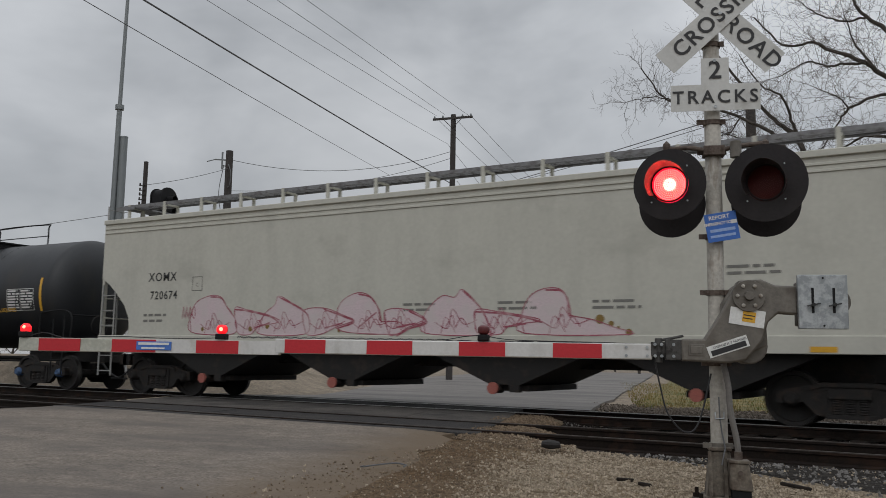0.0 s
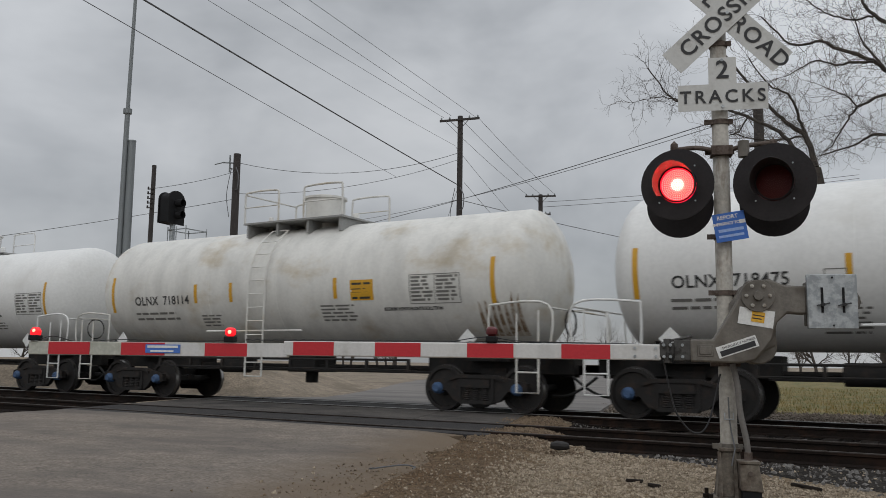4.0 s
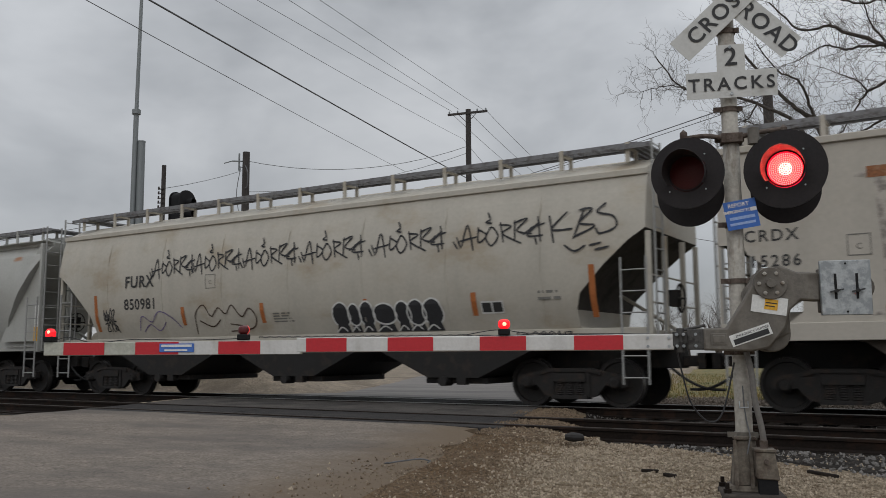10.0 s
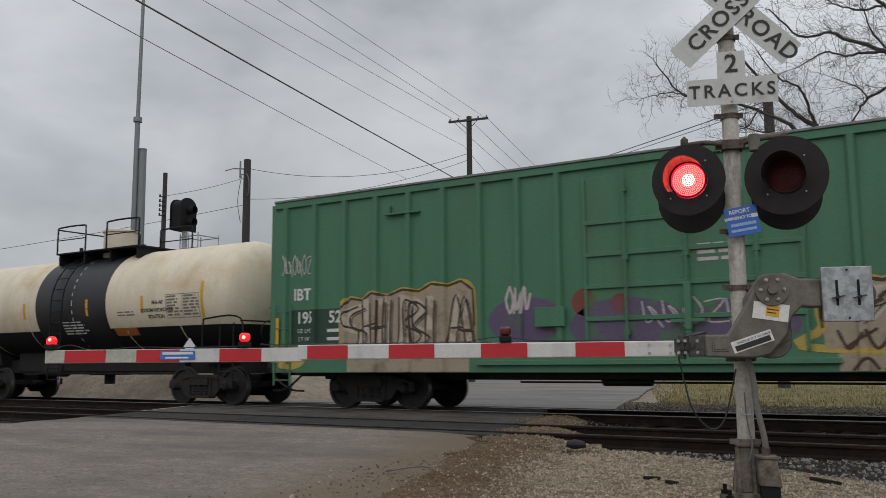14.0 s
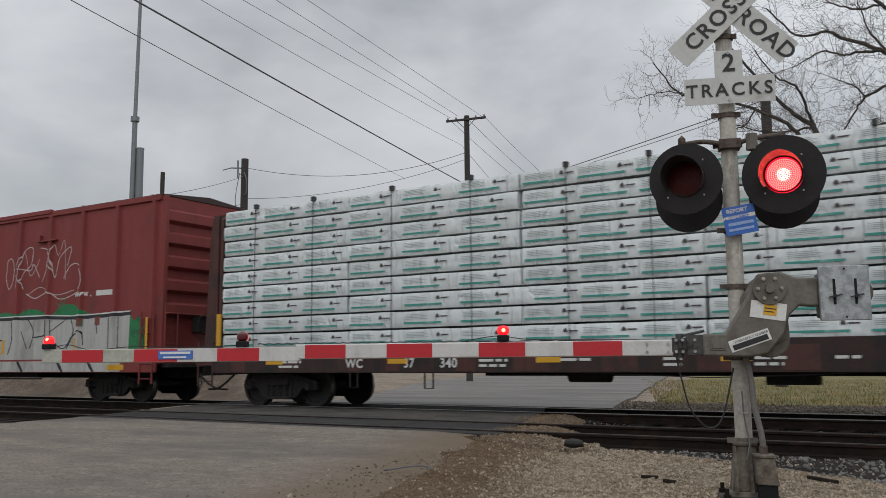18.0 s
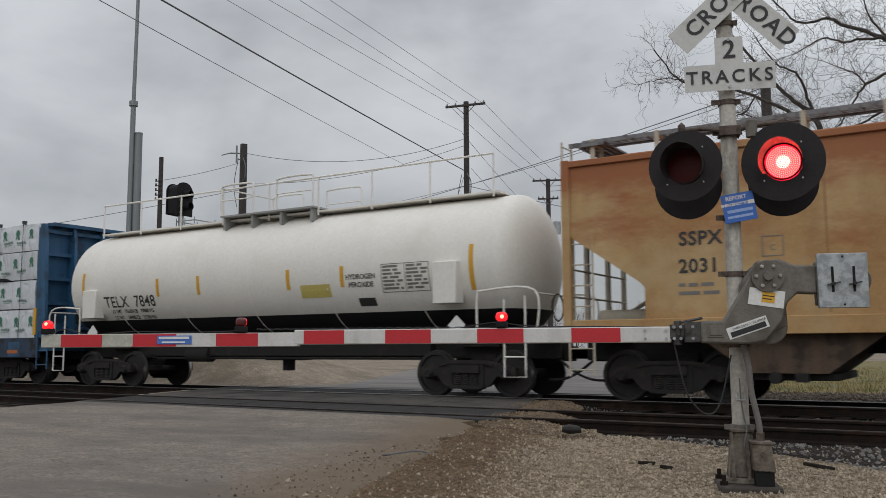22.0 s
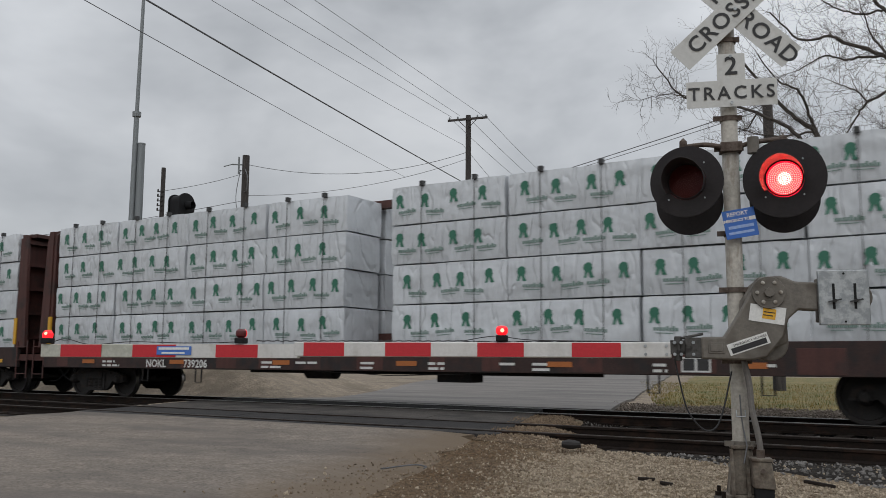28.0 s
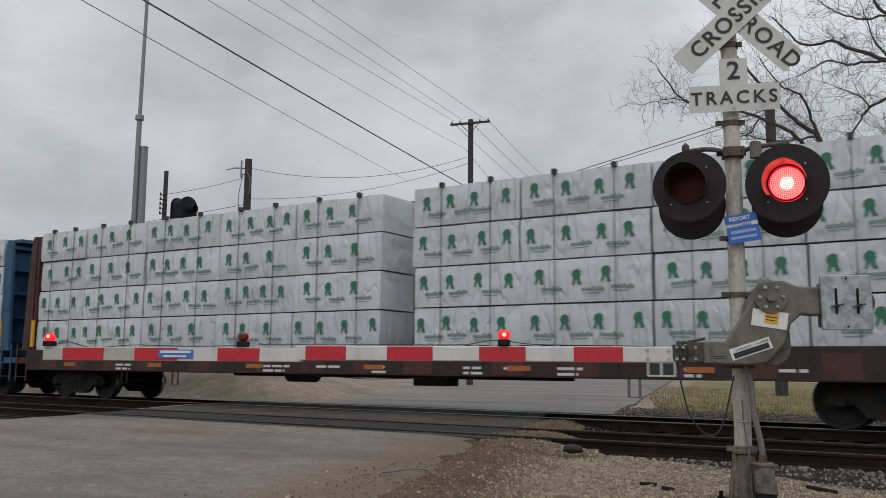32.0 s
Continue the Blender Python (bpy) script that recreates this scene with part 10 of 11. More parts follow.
def mark_tank(s, mid, words, number, wx, ink, yellows, panel=None, block=None, blocks=(), extra=(), z=2.38, ysz=0.45, size=0.30, small=True):
    s.words(words + "  " + number, wx, z, size, ink, 1.02, 0.004)
    if small:
        s.bars(wx - 1.0, z - 0.30, 1.9, 2, ink if ink is not INK else FAINT, 0.05, 0.13)
    for x in yellows:
        s.rects("reflector", [(x - 0.05, x + 0.05, 2.3 if abs(x) < 5 else 2.12, 2.3 + ysz if abs(x) < 5 else 2.12 + 0.9)], YELLOW, 0.006)
    if panel is not None:
        s.rects("warning_panel", [(panel - 0.48, panel + 0.12, 2.25, 2.68)], YELLOW, 0.006)
        s.bars(panel - 0.44, 2.6, 0.5, 4, INK, 0.045, 0.1)
    if block is not None:
        tone = FAINT if ink is INK else PALE
        s.rects("data_frame", [(block - 0.6, block + 0.6, 2.725, 2.74), (block - 0.6, block + 0.6, 2.14, 2.155), (block - 0.6, block - 0.585, 2.155, 2.725), (block + 0.585, block + 0.6, 2.155, 2.725), (block + 0.0, block + 0.012, 2.155, 2.725)], tone, 0.005)
        s.bars(block - 0.56, 2.68, 0.55, 7, tone, 0.045, 0.076)
        s.bars(block + 0.04, 2.68, 0.55, 7, tone, 0.045, 0.076)
    for x, zz, w, n in blocks:
        s.bars(x, zz, w, n, FAINT if ink is INK else ink, 0.035, 0.075)
    for text, x, zz, size in extra:
        s.words(text, x, zz, size, ink, 0.95, 0.003)

# ---- the cars, from the front of the train to its end ----
def car_paint(name, base, dirt, rain=0.1, lo=0.52, hi=0.8, scale=0.7, stretch=(1, 1, 1.6), rough=0.55):
    return surface(name, base, rough, spots=dirt, spot_lo=lo, spot_hi=hi, spot_scale=scale, stretch=stretch, grain=0.05, grain_scale=14, bump=0.06, rain=rain, rain_scale=1.7)


CREAM = car_paint("cream_grey_paint", (0.50, 0.49, 0.43), (0.40, 0.39, 0.34))
CREAM_2 = car_paint("pale_grey_paint", (0.46, 0.45, 0.41), (0.33, 0.315, 0.275), 0.22, 0.46, 0.78)
CREAM_3 = car_paint("stained_cream_paint", (0.44, 0.405, 0.35), (0.34, 0.30, 0.24))
TAN_STAIN = car_paint("dusty_cream_paint", (0.46, 0.43, 0.37), (0.35, 0.285, 0.20), lo=0.48, hi=0.78)
GREY_RUST = car_paint("dull_grey_paint", (0.38, 0.38, 0.355), (0.29, 0.28, 0.255))
ORANGE_RUST = surface("tan_paint_gone_rusty", (0.40, 0.225, 0.085), 0.7, spots=(0.52, 0.37, 0.19), spot_lo=0.40, spot_hi=0.66, spot_scale=0.55, stretch=(0.7, 1, 1.0), grain=0.12, grain_scale=20, bump=0.1, rain=0.16, rain_scale=1.3)


def rust_from_the_top(m, color, z0, z1):
    """Rust that starts under the roof and has run down in uneven tongues."""
    nt = m.node_tree
    N, L = nt.nodes.new, nt.links.new
    b = nt.nodes["Principled BSDF"]
    src = b.inputs["Base Color"].links[0].from_socket
    tc, sep, mp, n = N("ShaderNodeTexCoord"), N("ShaderNodeSeparateXYZ"), N("ShaderNodeMapping"), N("ShaderNodeTexNoise")
    L(tc.outputs["Object"], sep.inputs[0])
    mp.inputs["Scale"].default_value = (0.42, 1.0, 1.1)
    L(tc.outputs["Object"], mp.inputs["Vector"])
    n.inputs["Scale"].default_value = 1.2
    n.inputs["Detail"].default_value = 9
    n.inputs["Roughness"].default_value = 0.68
    L(mp.outputs[0], n.inputs["Vector"])
    ma = N("ShaderNodeMath")
    ma.operation = "MULTIPLY_ADD"
    ma.inputs[1].default_value = 6.2
    L(n.outputs["Fac"], ma.inputs[0])
    L(sep.outputs["Z"], ma.inputs[2])
    mr = N("ShaderNodeMapRange")
    mr.interpolation_type = "SMOOTHSTEP"
    mr.inputs["From Min"].default_value = z0 + 3.3
    mr.inputs["From Max"].default_value = z1 + 3.3
    mr.inputs["To Max"].default_value = 0.85
    L(ma.outputs[0], mr.inputs["Value"])
    mx = N("ShaderNodeMix")
    mx.data_type = "RGBA"
    mx.inputs["B"].default_value = (*color, 1)
    L(src, mx.inputs["A"])
    L(mr.outputs[0], mx.inputs["Factor"])
    L(mx.outputs["Result"], b.inputs["Base Color"])


def rust_patches(m, color, rows):
    """Rubbed, soft-edged rust spots on a car's side; rows are middle x, z and half width, half height."""
    nt = m.node_tree
    N, L = nt.nodes.new, nt.links.new
    b = nt.nodes["Principled BSDF"]
    src = b.inputs["Base Color"].links[0].from_socket
    tc, mp, n = N("ShaderNodeTexCoord"), N("ShaderNodeMapping"), N("ShaderNodeTexNoise")
    mp.inputs["Scale"].default_value = (0.9, 1.0, 7.0)
    mp.inputs["Rotation"].default_value = (0, -0.1, 0)
    L(tc.outputs["Object"], mp.inputs["Vector"])
    n.inputs["Scale"].default_value = 1.7
    n.inputs["Detail"].default_value = 6
    n.inputs["Roughness"].default_value = 0.6
    L(mp.outputs[0], n.inputs["Vector"])
    total = None
    for x, z, rx, rz in rows:
        at, ln, mr = N("ShaderNodeMapping"), N("ShaderNodeVectorMath"), N("ShaderNodeMapRange")
        at.inputs["Scale"].default_value = (1 / rx, 0, 1 / rz)
        at.inputs["Location"].default_value = (-x / rx, 0, -z / rz)
        L(tc.outputs["Object"], at.inputs["Vector"])
        ln.operation = "LENGTH"
        L(at.outputs[0], ln.inputs[0])
        mr.inputs["From Min"].default_value = 1.5
        mr.inputs["From Max"].default_value = 0.0
        L(ln.outputs["Value"], mr.inputs["Value"])
        if total is None:
            total = mr.outputs[0]
        else:
            mx = N("ShaderNodeMath")
            mx.operation = "MAXIMUM"
            L(total, mx.inputs[0])
            L(mr.outputs[0], mx.inputs[1])
            total = mx.outputs[0]
    ad, edge = N("ShaderNodeMath"), N("ShaderNodeMapRange")
    ad.operation = "MULTIPLY_ADD"
    ad.inputs[1].default_value = 1.3
    L(n.outputs["Fac"], ad.inputs[0])
    L(total, ad.inputs[2])
    edge.interpolation_type = "SMOOTHSTEP"
    edge.inputs["From Min"].default_value = 0.98
    edge.inputs["From Max"].default_value = 1.5
    edge.inputs["To Max"].default_value = 0.85
    L(ad.outputs[0], edge.inputs["Value"])
    on, mix = N("ShaderNodeMath"), N("ShaderNodeMix")
    on.operation = "MULTIPLY"
    lim = N("ShaderNodeMapRange")
    lim.inputs["From Max"].default_value = 0.25
    L(total, lim.inputs["Value"])
    L(edge.outputs[0], on.inputs[0])
    L(lim.outputs[0], on.inputs[1])
    mix.data_type = "RGBA"
    mix.inputs["B"].default_value = (*color, 1)
    L(src, mix.inputs["A"])
    L(on.outputs[0], mix.inputs["Factor"])
    L(mix.outputs["Result"], b.inputs["Base Color"])


rust_patches(GREY_RUST, (0.32, 0.135, 0.045), ((-6.61, 3.84, 0.28, 0.25), (-5.7, 3.88, 0.6, 0.1), (-3.6, 3.93, 0.45, 0.2), (-2.5, 3.95, 0.3, 0.12), (-1.75, 3.92, 0.55, 0.09), (-0.36, 3.78, 0.68, 0.3), (0.75, 3.75, 0.25, 0.12),
                                               (1.5, 3.75, 0.85, 0.3), (3.2, 3.84, 0.6, 0.24), (4.9, 3.86, 0.5, 0.24), (6.3, 3.78, 0.35, 0.12), (8.0, 3.86, 0.3, 0.1), (-0.55, 2.87, 0.48, 0.18)))
rust_from_the_top(ORANGE_RUST, (0.29, 0.09, 0.032), 2.55, 4.15)
GRIMY_CHUTE = surface("grimy_brown_chute_paint", (0.10, 0.082, 0.068), 0.85, spots=(0.05, 0.042, 0.036), spot_scale=1.6, grain=0.25, rain=0.35)
PALE_TRIM = surface("weathered_pale_trim", (0.46, 0.41, 0.32), 0.7, spots=(0.30, 0.15, 0.07), spot_lo=0.55, spot_hi=0.75, spot_scale=2.0, grain=0.15)
TANK_BLACK = surface("black_tank_paint", (0.013, 0.0145, 0.0175), 0.5, spots=(0.022, 0.021, 0.02), spot_scale=0.8, stretch=(1, 1, 0.5), grain=0.1, grain_scale=10, bump=0.04)
TANK_WHITE = car_paint("white_tank_paint", (0.75, 0.75, 0.73), (0.67, 0.66, 0.63), 0.06)
TANK_IVORY = car_paint("ivory_tank_paint", (0.74, 0.715, 0.66), (0.68, 0.65, 0.58), 0.04)
TANK_WHITE_DIRTY = car_paint("soiled_white_tank_paint", (0.70, 0.69, 0.65), (0.52, 0.45, 0.34), 0.2, 0.5, 0.75)
TANK_CREAM = car_paint("yellowed_cream_tank_paint", (0.68, 0.60, 0.46), (0.60, 0.44, 0.26), 0.15, 0.5, 0.75)
BOX_GREEN = surface("faded_green_boxcar_paint", (0.062, 0.178, 0.10), 0.6, spots=(0.075, 0.16, 0.085), spot_lo=0.5, spot_hi=0.75, spot_scale=1.0, stretch=(1, 1, 0.5), grain=0.1, grain_scale=20, bump=0.08, rain=0.14, rain_scale=2.2)
BOX_RED = surface("faded_red_boxcar_paint", (0.215, 0.035, 0.031), 0.65, spots=(0.15, 0.035, 0.03), spot_lo=0.5, spot_hi=0.75, spot_scale=1.0, stretch=(1, 1, 0.5), grain=0.1, grain_scale=20, bump=0.08, rain=0.14, rain_scale=2.2)
STEEL_BROWN = surface("brown_flat_car_paint", (0.072, 0.025, 0.020), 0.7, spots=(0.042, 0.022, 0.019), spot_scale=1.5, grain=0.15, bump=0.1, rain=0.3)
STEEL_BLUE = surface("blue_flat_car_paint", (0.022, 0.088, 0.18), 0.6, spots=(0.018, 0.05, 0.095), spot_scale=1.5, grain=0.12, bump=0.1, rain=0.3)

TRAIN_ROWS = [(0, 0.0), (4, 48.46), (8, 96.96), (12, 145.68), (16, 194.44), (20, 243.12), (24, 291.63), (28, 340.16), (32, 388.68)]


def pack(*groups):
    """Pairs of neighbouring cut lines."""
    return [(a, b) for g in groups for a, b in zip(g, g[1:])]


JOGGED_END = ((1.42, 1.0), (1.5, 1.12), (1.62, 1.28), (1.98, 1.3), (2.6, 0.47), (2.7, 0.42), (2.76, 0.40), (2.77, 0.02))


def train_cars():
    _, s, _ = hopper("covered_hopper", -19.0, 0.2, CREAM, "cream grey covered hopper with pink graffiti", bays=4, mouth=1.25, slope_z=2.9, cutout=((1.42, 1.1), (1.6, 1.14), (1.9, 1.1), (2.2, 0.92), (2.5, 0.62), (2.75, 0.3), (2.92, 0.02)), foot=0.32, cap=surface("faded_red_cap", (0.30, 0.09, 0.07), 0.7, grain=0.2))
    mark_first_hopper(s)
    _, s, m = tank_car("black_tank_car", -40.3, -20.7, (-38.8, -22.0), TANK_BLACK, "glossy black tank car with yellow markings", radius=1.55, zc=2.66, rail_mat=BLACK, deck=(-1.3, 5.5), ladder_x=4.4)
    mark_tank(s, m, "UTLX", "971246", -7.0, GOLD, (-9.0, -5.2, -2.1, 0.8, 3.2, 5.3, 8.9), None, 8.0, (), (("AMMONIA, ANHYDROUS, LIQUEFIED", 6.6, 2.16, 0.15), ("INHALATION HAZARD", 6.2, 1.96, 0.14)))
    s.rects("warning_panel", [(-1.75, -1.05, 2.1, 2.4)], GOLD, 0.006)
    _, s, m = tank_car("white_tank_car", -54.2, -41.5, (-52.9, -42.9), TANK_WHITE, "clean white tank car with yellow markings")
    mark_tank(s, m, "OLNX", "718475", -4.0, INK, (-5.6, -2.15, 0.96, 2.75, 5.68), 1.75, 4.95, ((-2.6, 2.05, 0.8, 8), (1.2, 1.95, 0.9, 3), (3.2, 1.95, 1.2, 3)), (("SODIUM HYPOCHLORITE SOLUTION", 3.0, 2.12, 0.09),))
    plate(s, -2.35, 2.35, FAINT)
    _, s, m = tank_car("white_tank_car", -68.3, -55.5, (-67.0, -56.9), TANK_WHITE_DIRTY, "soiled white tank car with brown streaks")
    mark_tank(s, m, "OLNX", "718114", -3.7, INK, (-5.5, -2.5, -1.34, 1.75, 5.6), 2.64, 4.27, ((1.3, 2.15, 1.0, 5), (-2.4, 2.0, 0.7, 4)), (("SODIUM HYPOCHLORITE SOLUTION", 3.7, 2.05, 0.09),))
    r = random.Random(3)
    for k in range(7):
        x = 5.2 + 0.14 * k
        s.shape("brown_streak", [[(x, 1.5), (x + 0.12, 1.5), (x + 0.09, 2.0 + r.uniform(0, 0.35)), (x + 0.04, 2.0 + r.uniform(0, 0.3))]], surface("brown_run_stain", (0.22, 0.15, 0.09), 0.8, spots=(0.5, 0.45, 0.38), spot_lo=0.45, spot_hi=0.6, spot_scale=5), 0.004, label="brown run-down stain")
    _, s, m = tank_car("white_tank_car", -82.4, -69.6, (-81.1, -71.0), TANK_WHITE, "white tank car with black lettering")
    mark_tank(s, m, "TILX", "113139", -4.0, INK, (-5.78, -2.95, -1.36, 1.84, 5.7), 2.6, 4.97, ((-2.6, 2.15, 1.3, 7), (1.2, 1.98, 1.2, 3), (2.6, 1.92, 1.3, 3)), (("SODIUM HYPOCHLORITE SOLUTION", 2.9, 2.12, 0.095), ("LD LMT", -4.7, 2.11, 0.12), ("LT WT", -4.7, 1.96, 0.12)))
    plate(s, -2.65, 2.42, FAINT)
    _, s, _ = hopper("covered_hopper", -104.16, -83.82, CREAM_2, "pale grey covered hopper with blue graffiti", bays=4, foot=0.98, skirt=1.02, grooves=False, cutout=JOGGED_END, bay_mat=GRIMY_CHUTE)
    mark_second_hopper(s)
    _, s, _ = hopper("covered_hopper", -125.07, -105.56, CREAM_3, "stained cream covered hopper with rust-red graffiti", bays=4, foot=0.98, skirt=1.16, grooves=False, cutout=JOGGED_END, bay_mat=GRIMY_CHUTE)
    mark_third_hopper(s)
    _, s, _ = hopper("covered_hopper", -143.0, -126.27, TAN_STAIN, "dusty cream curved-side hopper with black graffiti", bays=3, half=((1.42, 1.25), (2.0, 1.50), (2.8, 1.60), (3.6, 1.56), (4.2, 1.40)), eave=4.2, seams=8, cutout=((1.42, 1.32), (1.5, 1.42), (1.8, 1.42), (2.1, 1.32), (2.6, 0.82), (3.0, 0.35), (3.2, 0.03)))
    mark_fourth_hopper(s)
    _, s, _ = hopper("covered_hopper", -162.5, -143.98, GREY_RUST, "dull grey rounded hopper with rust patches", bays=4, half=((1.42, 1.15), (1.9, 1.42), (2.8, 1.58), (3.5, 1.54), (4.0, 1.34), (4.25, 1.05)), eave=4.22, peak=4.5, tall_frame=True, mouth=1.9, grooves=False)
    mark_fifth_hopper(s)
    _, s, _ = boxcar("green_boxcar", -183.81, -164.74, BOX_GREEN, "faded green boxcar with spray-painted lower side", 4.62, [-9.2 + 0.84 * i for i in range(23)], (-2.0, 1.85), hatches=((5.0, 4.05), (-6.4, 4.05)), roof_mat=surface("weathered_zinc_roof", (0.20, 0.22, 0.21), 0.7, 0.2, grain=0.25, rain=0.3))
    mark_green(s)
    _, s, m = tank_car("cream_tank_car", -197.7, -185.2, (-196.4, -186.7), TANK_CREAM, "yellowed cream tank car with a black middle band", radius=1.42, zc=2.68, low_z=1.95, blue=False, rail_mat=BLACK, trim=BLACK, band=(-1.55, 1.55), deck=(-1.4, 2.2))
    mark_tank(s, m, "GATX", "90846", -4.2, INK, (-5.0, -2.1, 0.75, 3.0, 5.2), None, 4.5, ((2.0, 2.35, 0.8, 2),), (("FRA AIF", 3.6, 2.55, 0.13), ("SODIUM HYDROXIDE", 3.55, 2.36, 0.13), ("SOLUTION", 3.5, 2.2, 0.13)), 2.55)
    s.bars(-0.4, 2.15, 1.1, 5, PALE, 0.035, 0.075)
    s.rects("warning_panel", [(1.7, 2.6, 1.75, 1.95)], SPRAY_ORANGE, 0.006)
    _, s, m = tank_car("black_tank_car", -209.9, -198.2, (-208.5, -199.3), TANK_BLACK, "black tank car with white lettering", radius=1.40, zc=2.62, rail_mat=BLACK, blue=False)
    mark_tank(s, m, "UTLX", "94308", -3.35, PALE, (-5.2, -2.2, 1.5, 4.5, 5.3), None, 3.6, ((-1.7, 2.3, 1.4, 5), (-4.3, 1.95, 0.0, 1)), (("LD LMT", -4.2, 1.98, 0.12), ("LT WT", -4.2, 1.82, 0.12)), 2.25)
    c, s, L = lumber_car("brown_lumber_car", -234.4, -211.6, STEEL_BROWN, "brown centre-beam car with teal-striped lumber packs", "stripe", seed=3, cuts=pack([-11.3, -7.5, -3.3, 0.2, 3.9, 7.6, 11.3]))
    flat_marks(s, L, "WC", "37", "340", -7.27, 0.95)
    _, s, _ = boxcar("red_boxcar", -255.37, -236.34, BOX_RED, "tall red boxcar with silver and green graffiti", 5.25, [-9.3 + 1.43 * i for i in range(14)], (-2.65, -0.15, 2.35), width=3.16, raised=(-5.2, 5.0), mid_bar=False, sprayed=(SILVER, 2.12), end_ribs=(2.05, 2.65, 3.25, 3.85, 4.43), hatches=((4.45, 4.42), (-6.9, 4.42)), roof_mat=surface("dark_weathered_roof", (0.05, 0.03, 0.028), 0.8, grain=0.3))
    mark_red(s)
    _, s, _ = hopper("covered_hopper", -273.9, -256.9, ORANGE_RUST, "tan covered hopper streaked with orange rust", trim=PALE_TRIM, bays=4, rusty=1, eave=4.3, slope_z=3.25, mouth=1.5, grooves=False, corner_posts=True, cutout=((1.42, 1.45), (1.5, 1.5), (2.0, 1.5), (2.1, 1.42), (3.0, 0.1), (3.1, 0.02)), bay_mat=surface("rust_brown_chute_paint", (0.10, 0.065, 0.042), 0.85, spots=(0.05, 0.035, 0.026), spot_scale=2, grain=0.3, rain=0.4))
    mark_orange(s)
    _, s, m = tank_car("white_tank_car", -289.1, -274.9, (-287.6, -276.3), TANK_IVORY, "off-white tank car with long top railing", radius=1.45, zc=2.72, low_z=1.75, blue=False, top_rail=True, dome=False, side_ladder=False)
    mark_tank(s, m, "TELX", "7848", -4.3, INK, (-6.1, -3.16, -1.7, 1.2, 2.75, 6.0), None, 4.4, (), (("HYDROGEN", 3.25, 2.5, 0.15), ("PEROXIDE", 3.25, 2.33, 0.15), ("LD LMT   193600 LB    87800 KG", -4.3, 1.97, 0.125), ("LT WT     69400 LB    31500 KG", -4.3, 1.81, 0.125)), 2.20, size=0.40, small=False)
    s.rects("warning_panel", [(1.55, 2.4, 2.1, 2.38)], surface("pale_yellow_label", (0.5, 0.42, 0.12), 0.6), 0.006)
    s.rects("data_panel", [(3.1, 3.55, 1.88, 2.05)], INK, 0.006)
    part("side_box", Shape().box(5.2, 5.75, -1.62, -1.3, 1.85, 2.7), TANK_IVORY, s.car, bevel=0.02)
    part("side_box", Shape().box(-6.05, -5.5, -1.5, -1.2, 1.8, 2.55), TANK_IVORY, s.car, bevel=0.02)
    cuts = (pack([-11.5, -9.0, -6.6, -4.0, -1.4, 1.13, 3.68, 6.29, 8.85, 11.5]), pack([-11.5, -9.6, -7.35, -5.07, -2.79, -0.6], [0.2, 2.4, 4.55, 6.82, 9.11, 11.4]),
            pack([-11.3, -8.8, -6.14, -3.49, -1.13], [0.1, 2.83, 5.5, 8.28, 11.2]), pack([-11.4, -8.27, -5.5, -2.38, 0.51], [1.82, 4.96, 8.21, 11.3]),
            pack([-11.6, -9.57, -7.13, -4.46, -2.02, 0.43], [1.23, 3.71, 6.32, 8.86, 11.5]), pack([-11.2, -8.7, -6.2, -3.7, -1.2], [-0.4, 2.5, 5.4, 8.3, 11.2]))
    rows = ((-313.38, -290.1, STEEL_BLUE, "blue centre-beam car with torn lumber wrap", ("SNW", "73", "734", -8.6)), (-337.9, -314.5, STEEL_BROWN, "brown centre-beam car with lumber and two slats on top", None),
            (-362.3, -339.3, STEEL_BROWN, "brown centre-beam car stacked with white lumber packs", ("NOKL", "739206", "", -7.0)), (-386.85, -363.8, STEEL_BROWN, "brown centre-beam car with slack creased lumber wrap", ("WC", "37", "16", -6.6)),
            (-411.7, -388.2, STEEL_BROWN, "brown centre-beam car with a gap in its lumber", None), (-436.0, -413.2, STEEL_BLUE, "blue centre-beam car at the end of the train", None))
    for i, (a, b, st, lab, num) in enumerate(rows):
        car, s, L = lumber_car("blue_lumber_car" if st is STEEL_BLUE else "brown_lumber_car", a, b, st, lab, "tree", seed=11 + i, cuts=cuts[i])
        flat_marks(s, L, *(num or ("", "", "", -6)))
        if i == 0:
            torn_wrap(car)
        if i == 1:
            for z in (4.62, 4.2):
                part("wooden_slat", Shape().box(5.25, 8.4, -1.475, -1.44, z - 0.045, z + 0.045), RAW_WOOD, car, bevel=0.008)
                part("wooden_slat", Shape().box(-8.4, -5.4, -1.475, -1.44, z - 0.045, z + 0.045), RAW_WOOD, car, bevel=0.008)
        if i == 3:
            for x in (3.1, -1.0):
                part("orange_strap", Shape().box(x, x + 0.1, -1.455, -1.44, 3.95, 4.62), SPRAY_ORANGE, car)


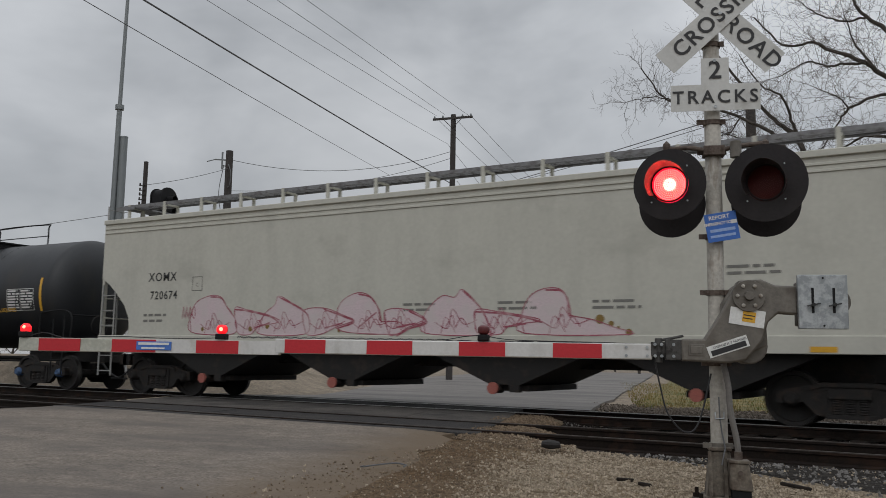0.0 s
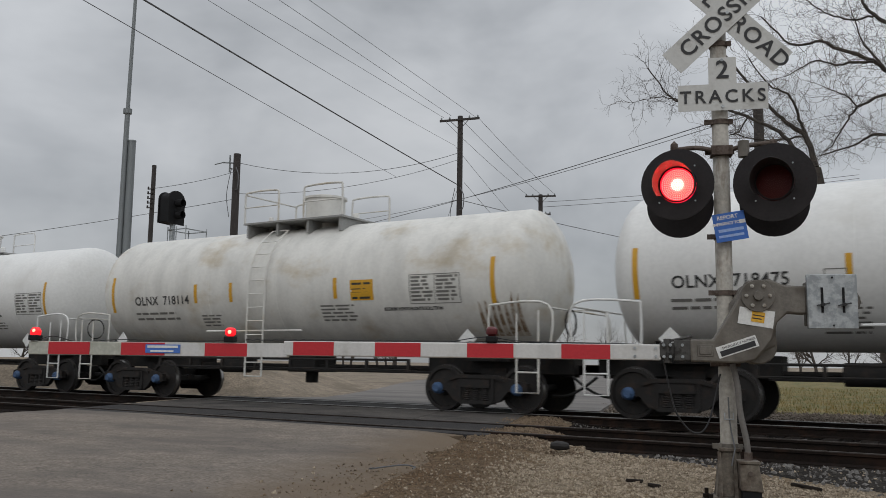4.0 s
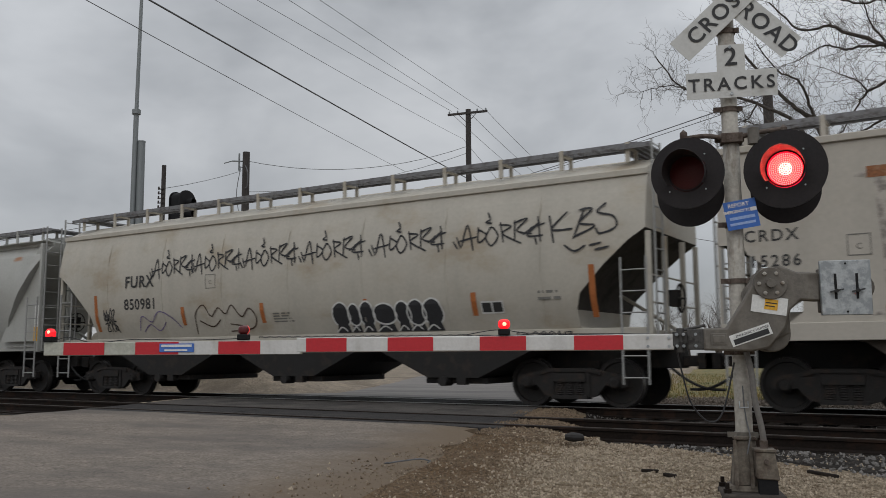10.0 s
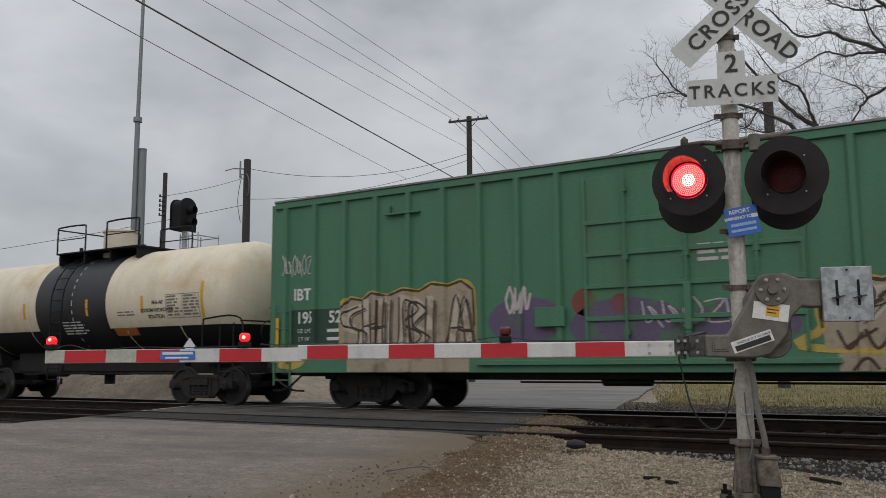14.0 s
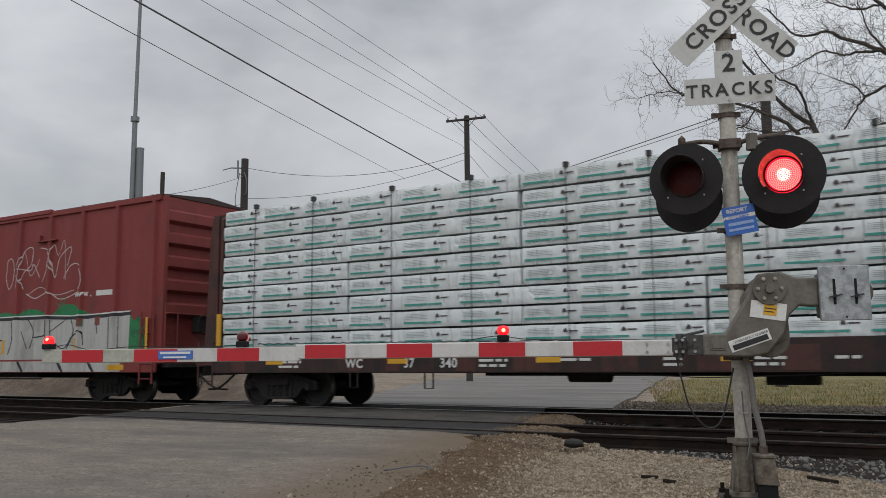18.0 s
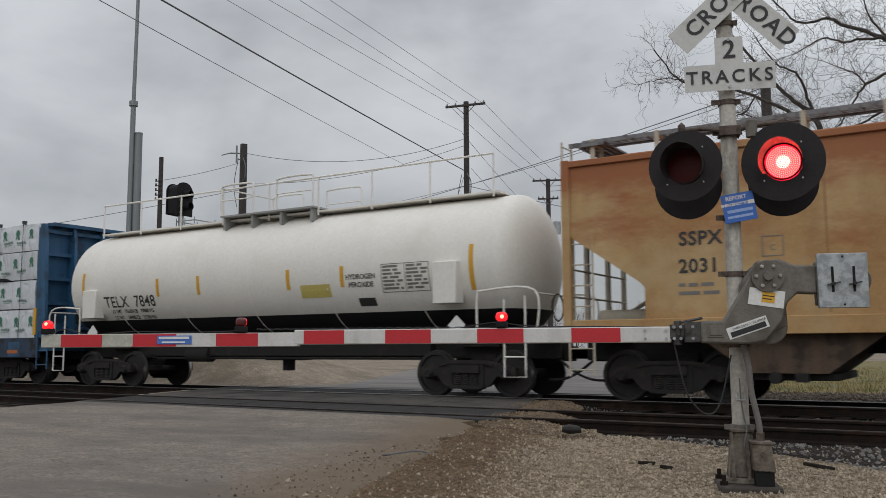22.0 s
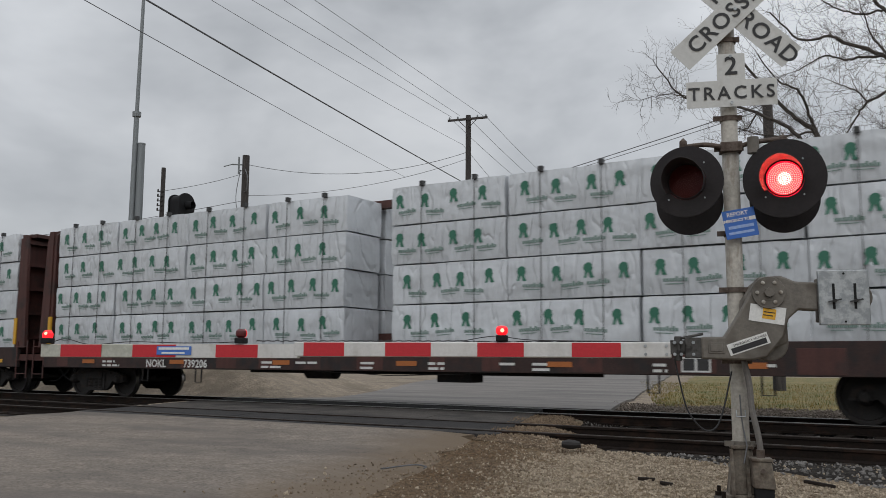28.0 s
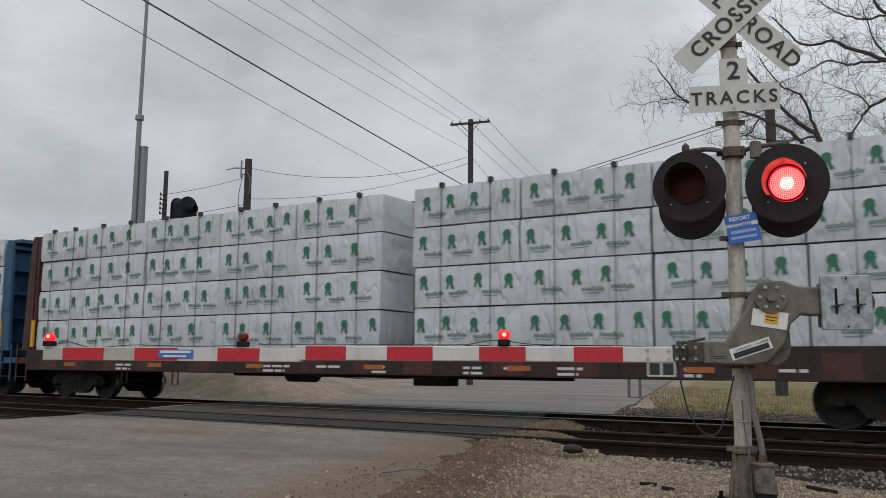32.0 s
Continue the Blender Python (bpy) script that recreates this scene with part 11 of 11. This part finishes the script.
def flat_marks(s, L, a, b, c, x, z=0.88):
    """Lettering and reflectors along a flat car's sill."""
    for text, dx in ((a, 0.0), (b, 1.4), (c, 2.35)):
        if text:
            s.words(text, x + dx, z, 0.26, PALE, 1.05, 0.006)
    r = random.Random(int(abs(x) * 10))
    for dx, w, n in ((3.3, 0.8, 2), (4.7, 0.7, 1), (6.4, 0.4, 2), (8.3, 0.5, 2), (9.4, 0.4, 1), (10.6, 0.5, 2), (12.6, 0.3, 2), (14.2, 0.6, 1), (-2.2, 0.7, 2)):
        s.bars(x + dx + r.uniform(-0.3, 0.3), z + 0.05, w, n, PALE, 0.05, 0.1)
    for k in range(7):
        s.rects("reflector", [(-L + 1.6 + k * 3.4, -L + 2.1 + k * 3.4, z, z + 0.1)], YELLOW if a == "WC" else SPRAY_ORANGE, 0.006)
    panel = s.rects("data_panel", [(6.2, 6.7, z - 0.07, z + 0.19)], PALE, 0.006)
    for x0 in (6.23, 6.47):
        s.rects("data_cell", [(x0, x0 + 0.2, z - 0.04, z + 0.16)], INK, 0.009)


def torn_wrap(car):
    """Wrap pulled up from the foot of a pack: a black slab for the hollow's shade, bare boards beside it and a curled
    lip over both.
    """
    lip = [(0.0, 0.0), (0.04, 0.42), (0.11, 0.85), (0.22, 1.0), (0.34, 0.86), (0.5, 0.55), (0.7, 0.36), (0.86, 0.42), (1.0, 0.30), (1.03, 0.0)]
    hood = [(0.0, 0.0), (0.12, 0.28), (0.26, 0.62), (0.42, 1.0), (0.55, 0.93), (0.72, 0.9), (0.88, 0.82), (0.97, 0.4), (1.0, 0.0)]
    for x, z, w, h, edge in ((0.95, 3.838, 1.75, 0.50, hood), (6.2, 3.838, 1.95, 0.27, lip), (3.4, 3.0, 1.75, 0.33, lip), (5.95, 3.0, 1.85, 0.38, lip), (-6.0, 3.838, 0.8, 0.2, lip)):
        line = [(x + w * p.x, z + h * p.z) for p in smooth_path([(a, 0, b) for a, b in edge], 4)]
        # solid slab on the pack face: the hollow's shade put in as black
        part("torn_opening", Shape().prism(line, -1.456, -1.43), BLACK, car, "black patch for the shade inside the torn wrap")
        a0 = 0.40 if edge is lip else 0.52
        for k in range(3):
            b0, b1 = 0.02 + 0.25 * k, 0.26 + 0.25 * k
            inside = [q for q, (a, b) in zip(line, [((u - x) / w, (v - z) / h) for u, v in line]) if b > b1 - 0.02 and a > a0]
            if len(inside) < 2:
                continue
            u0, u1 = max(x + w * (a0 + 0.02 * k), inside[0][0]), inside[-1][0]
            part("bare_board", Shape().box(u0, u1 - 0.02, -1.468, -1.45, z + h * b0, z + h * b1), RAW_WOOD, car, "bare board showing through")
        rim = [Vector((u, -1.475 - 0.02 * math.sin(i * 0.5), v)) for i, (u, v) in enumerate(line)]
        part("curled_lip", Shape().pipe(rim, 0.022, 6), WRAP, car, "curled edge of torn white wrap")
        fold = [(a, b) for a, b in line if b > z + h * 0.3]
        top = [(a + 0.05 * w * (0.5 - (a - x) / w), b + 0.10 + 0.04 * math.sin(a * 9)) for a, b in fold]
        n = len(fold)
        s = Shape()
        s.v = [(a, -1.478, b) for a, b in fold] + [(a, -1.452 + 0.006 * math.sin(a * 17), b) for a, b in top]
        s.f = [(i, i + 1, n + i + 1, n + i) for i in range(n - 1)]
        part("loose_flap", s, WRAP, car, "loose fold of white wrap above the tear")
    # thin black slabs painted for the shade below lifted edges of the wrap
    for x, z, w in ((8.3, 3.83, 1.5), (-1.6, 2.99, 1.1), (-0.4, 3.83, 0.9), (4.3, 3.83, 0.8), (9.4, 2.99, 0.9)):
        part("dark_slit", Shape().prism([(x, z), (x + w * 0.3, z + 0.06), (x + w * 0.7, z + 0.07), (x + w, z), (x + w * 0.6, z - 0.02)], -1.455, -1.43), BLACK, car, "black strip for the shade under the lifted wrap")


train_cars()


# ---- what moves ----
def train_at(t):
    for (a, p), (b, q) in zip(TRAIN_ROWS, TRAIN_ROWS[1:]):
        if t <= b:
            return p + (q - p) * (t - a) / (b - a)
    return TRAIN_ROWS[-1][1]


def motions():
    for car, u in CARS:
        walk(car, [(t, pose(u + s, TRACK_Y, 0)) for t, s in TRAIN_ROWS])
    # wheels turn while they pass the crossing
    for w, at, u in WHEELS:
        rows = []
        f0 = f1 = None
        for f in range(0, 32 * FPS + 1):
            x = u + train_at(f / FPS)
            if -27.5 < x < 0.5:
                f0 = f if f0 is None else f0
                f1 = f
        ang = lambda f: math.degrees(train_at(f / FPS) / R_WHEEL)
        if f0 is None:
            continue
        fs = list(range(f0, f1 + 1))
        if f0 > 0:
            rows.append((0.0, pose(*at, 0, ang(f0), 0)))
        rows += [(f / FPS, pose(*at, 0, ang(f), 0)) for f in fs]
        if f1 < 32 * FPS:
            rows.append((32.0, pose(*at, 0, ang(f1), 0)))
        walk(w, rows)
    for board, lit_first, at, back in FLASHERS:
        walk(board, flip_rows(lit_first, lambda a, out=0.0: pose(at[0], at[1] + back * out, at[2], 0, 0, a)))


motions()
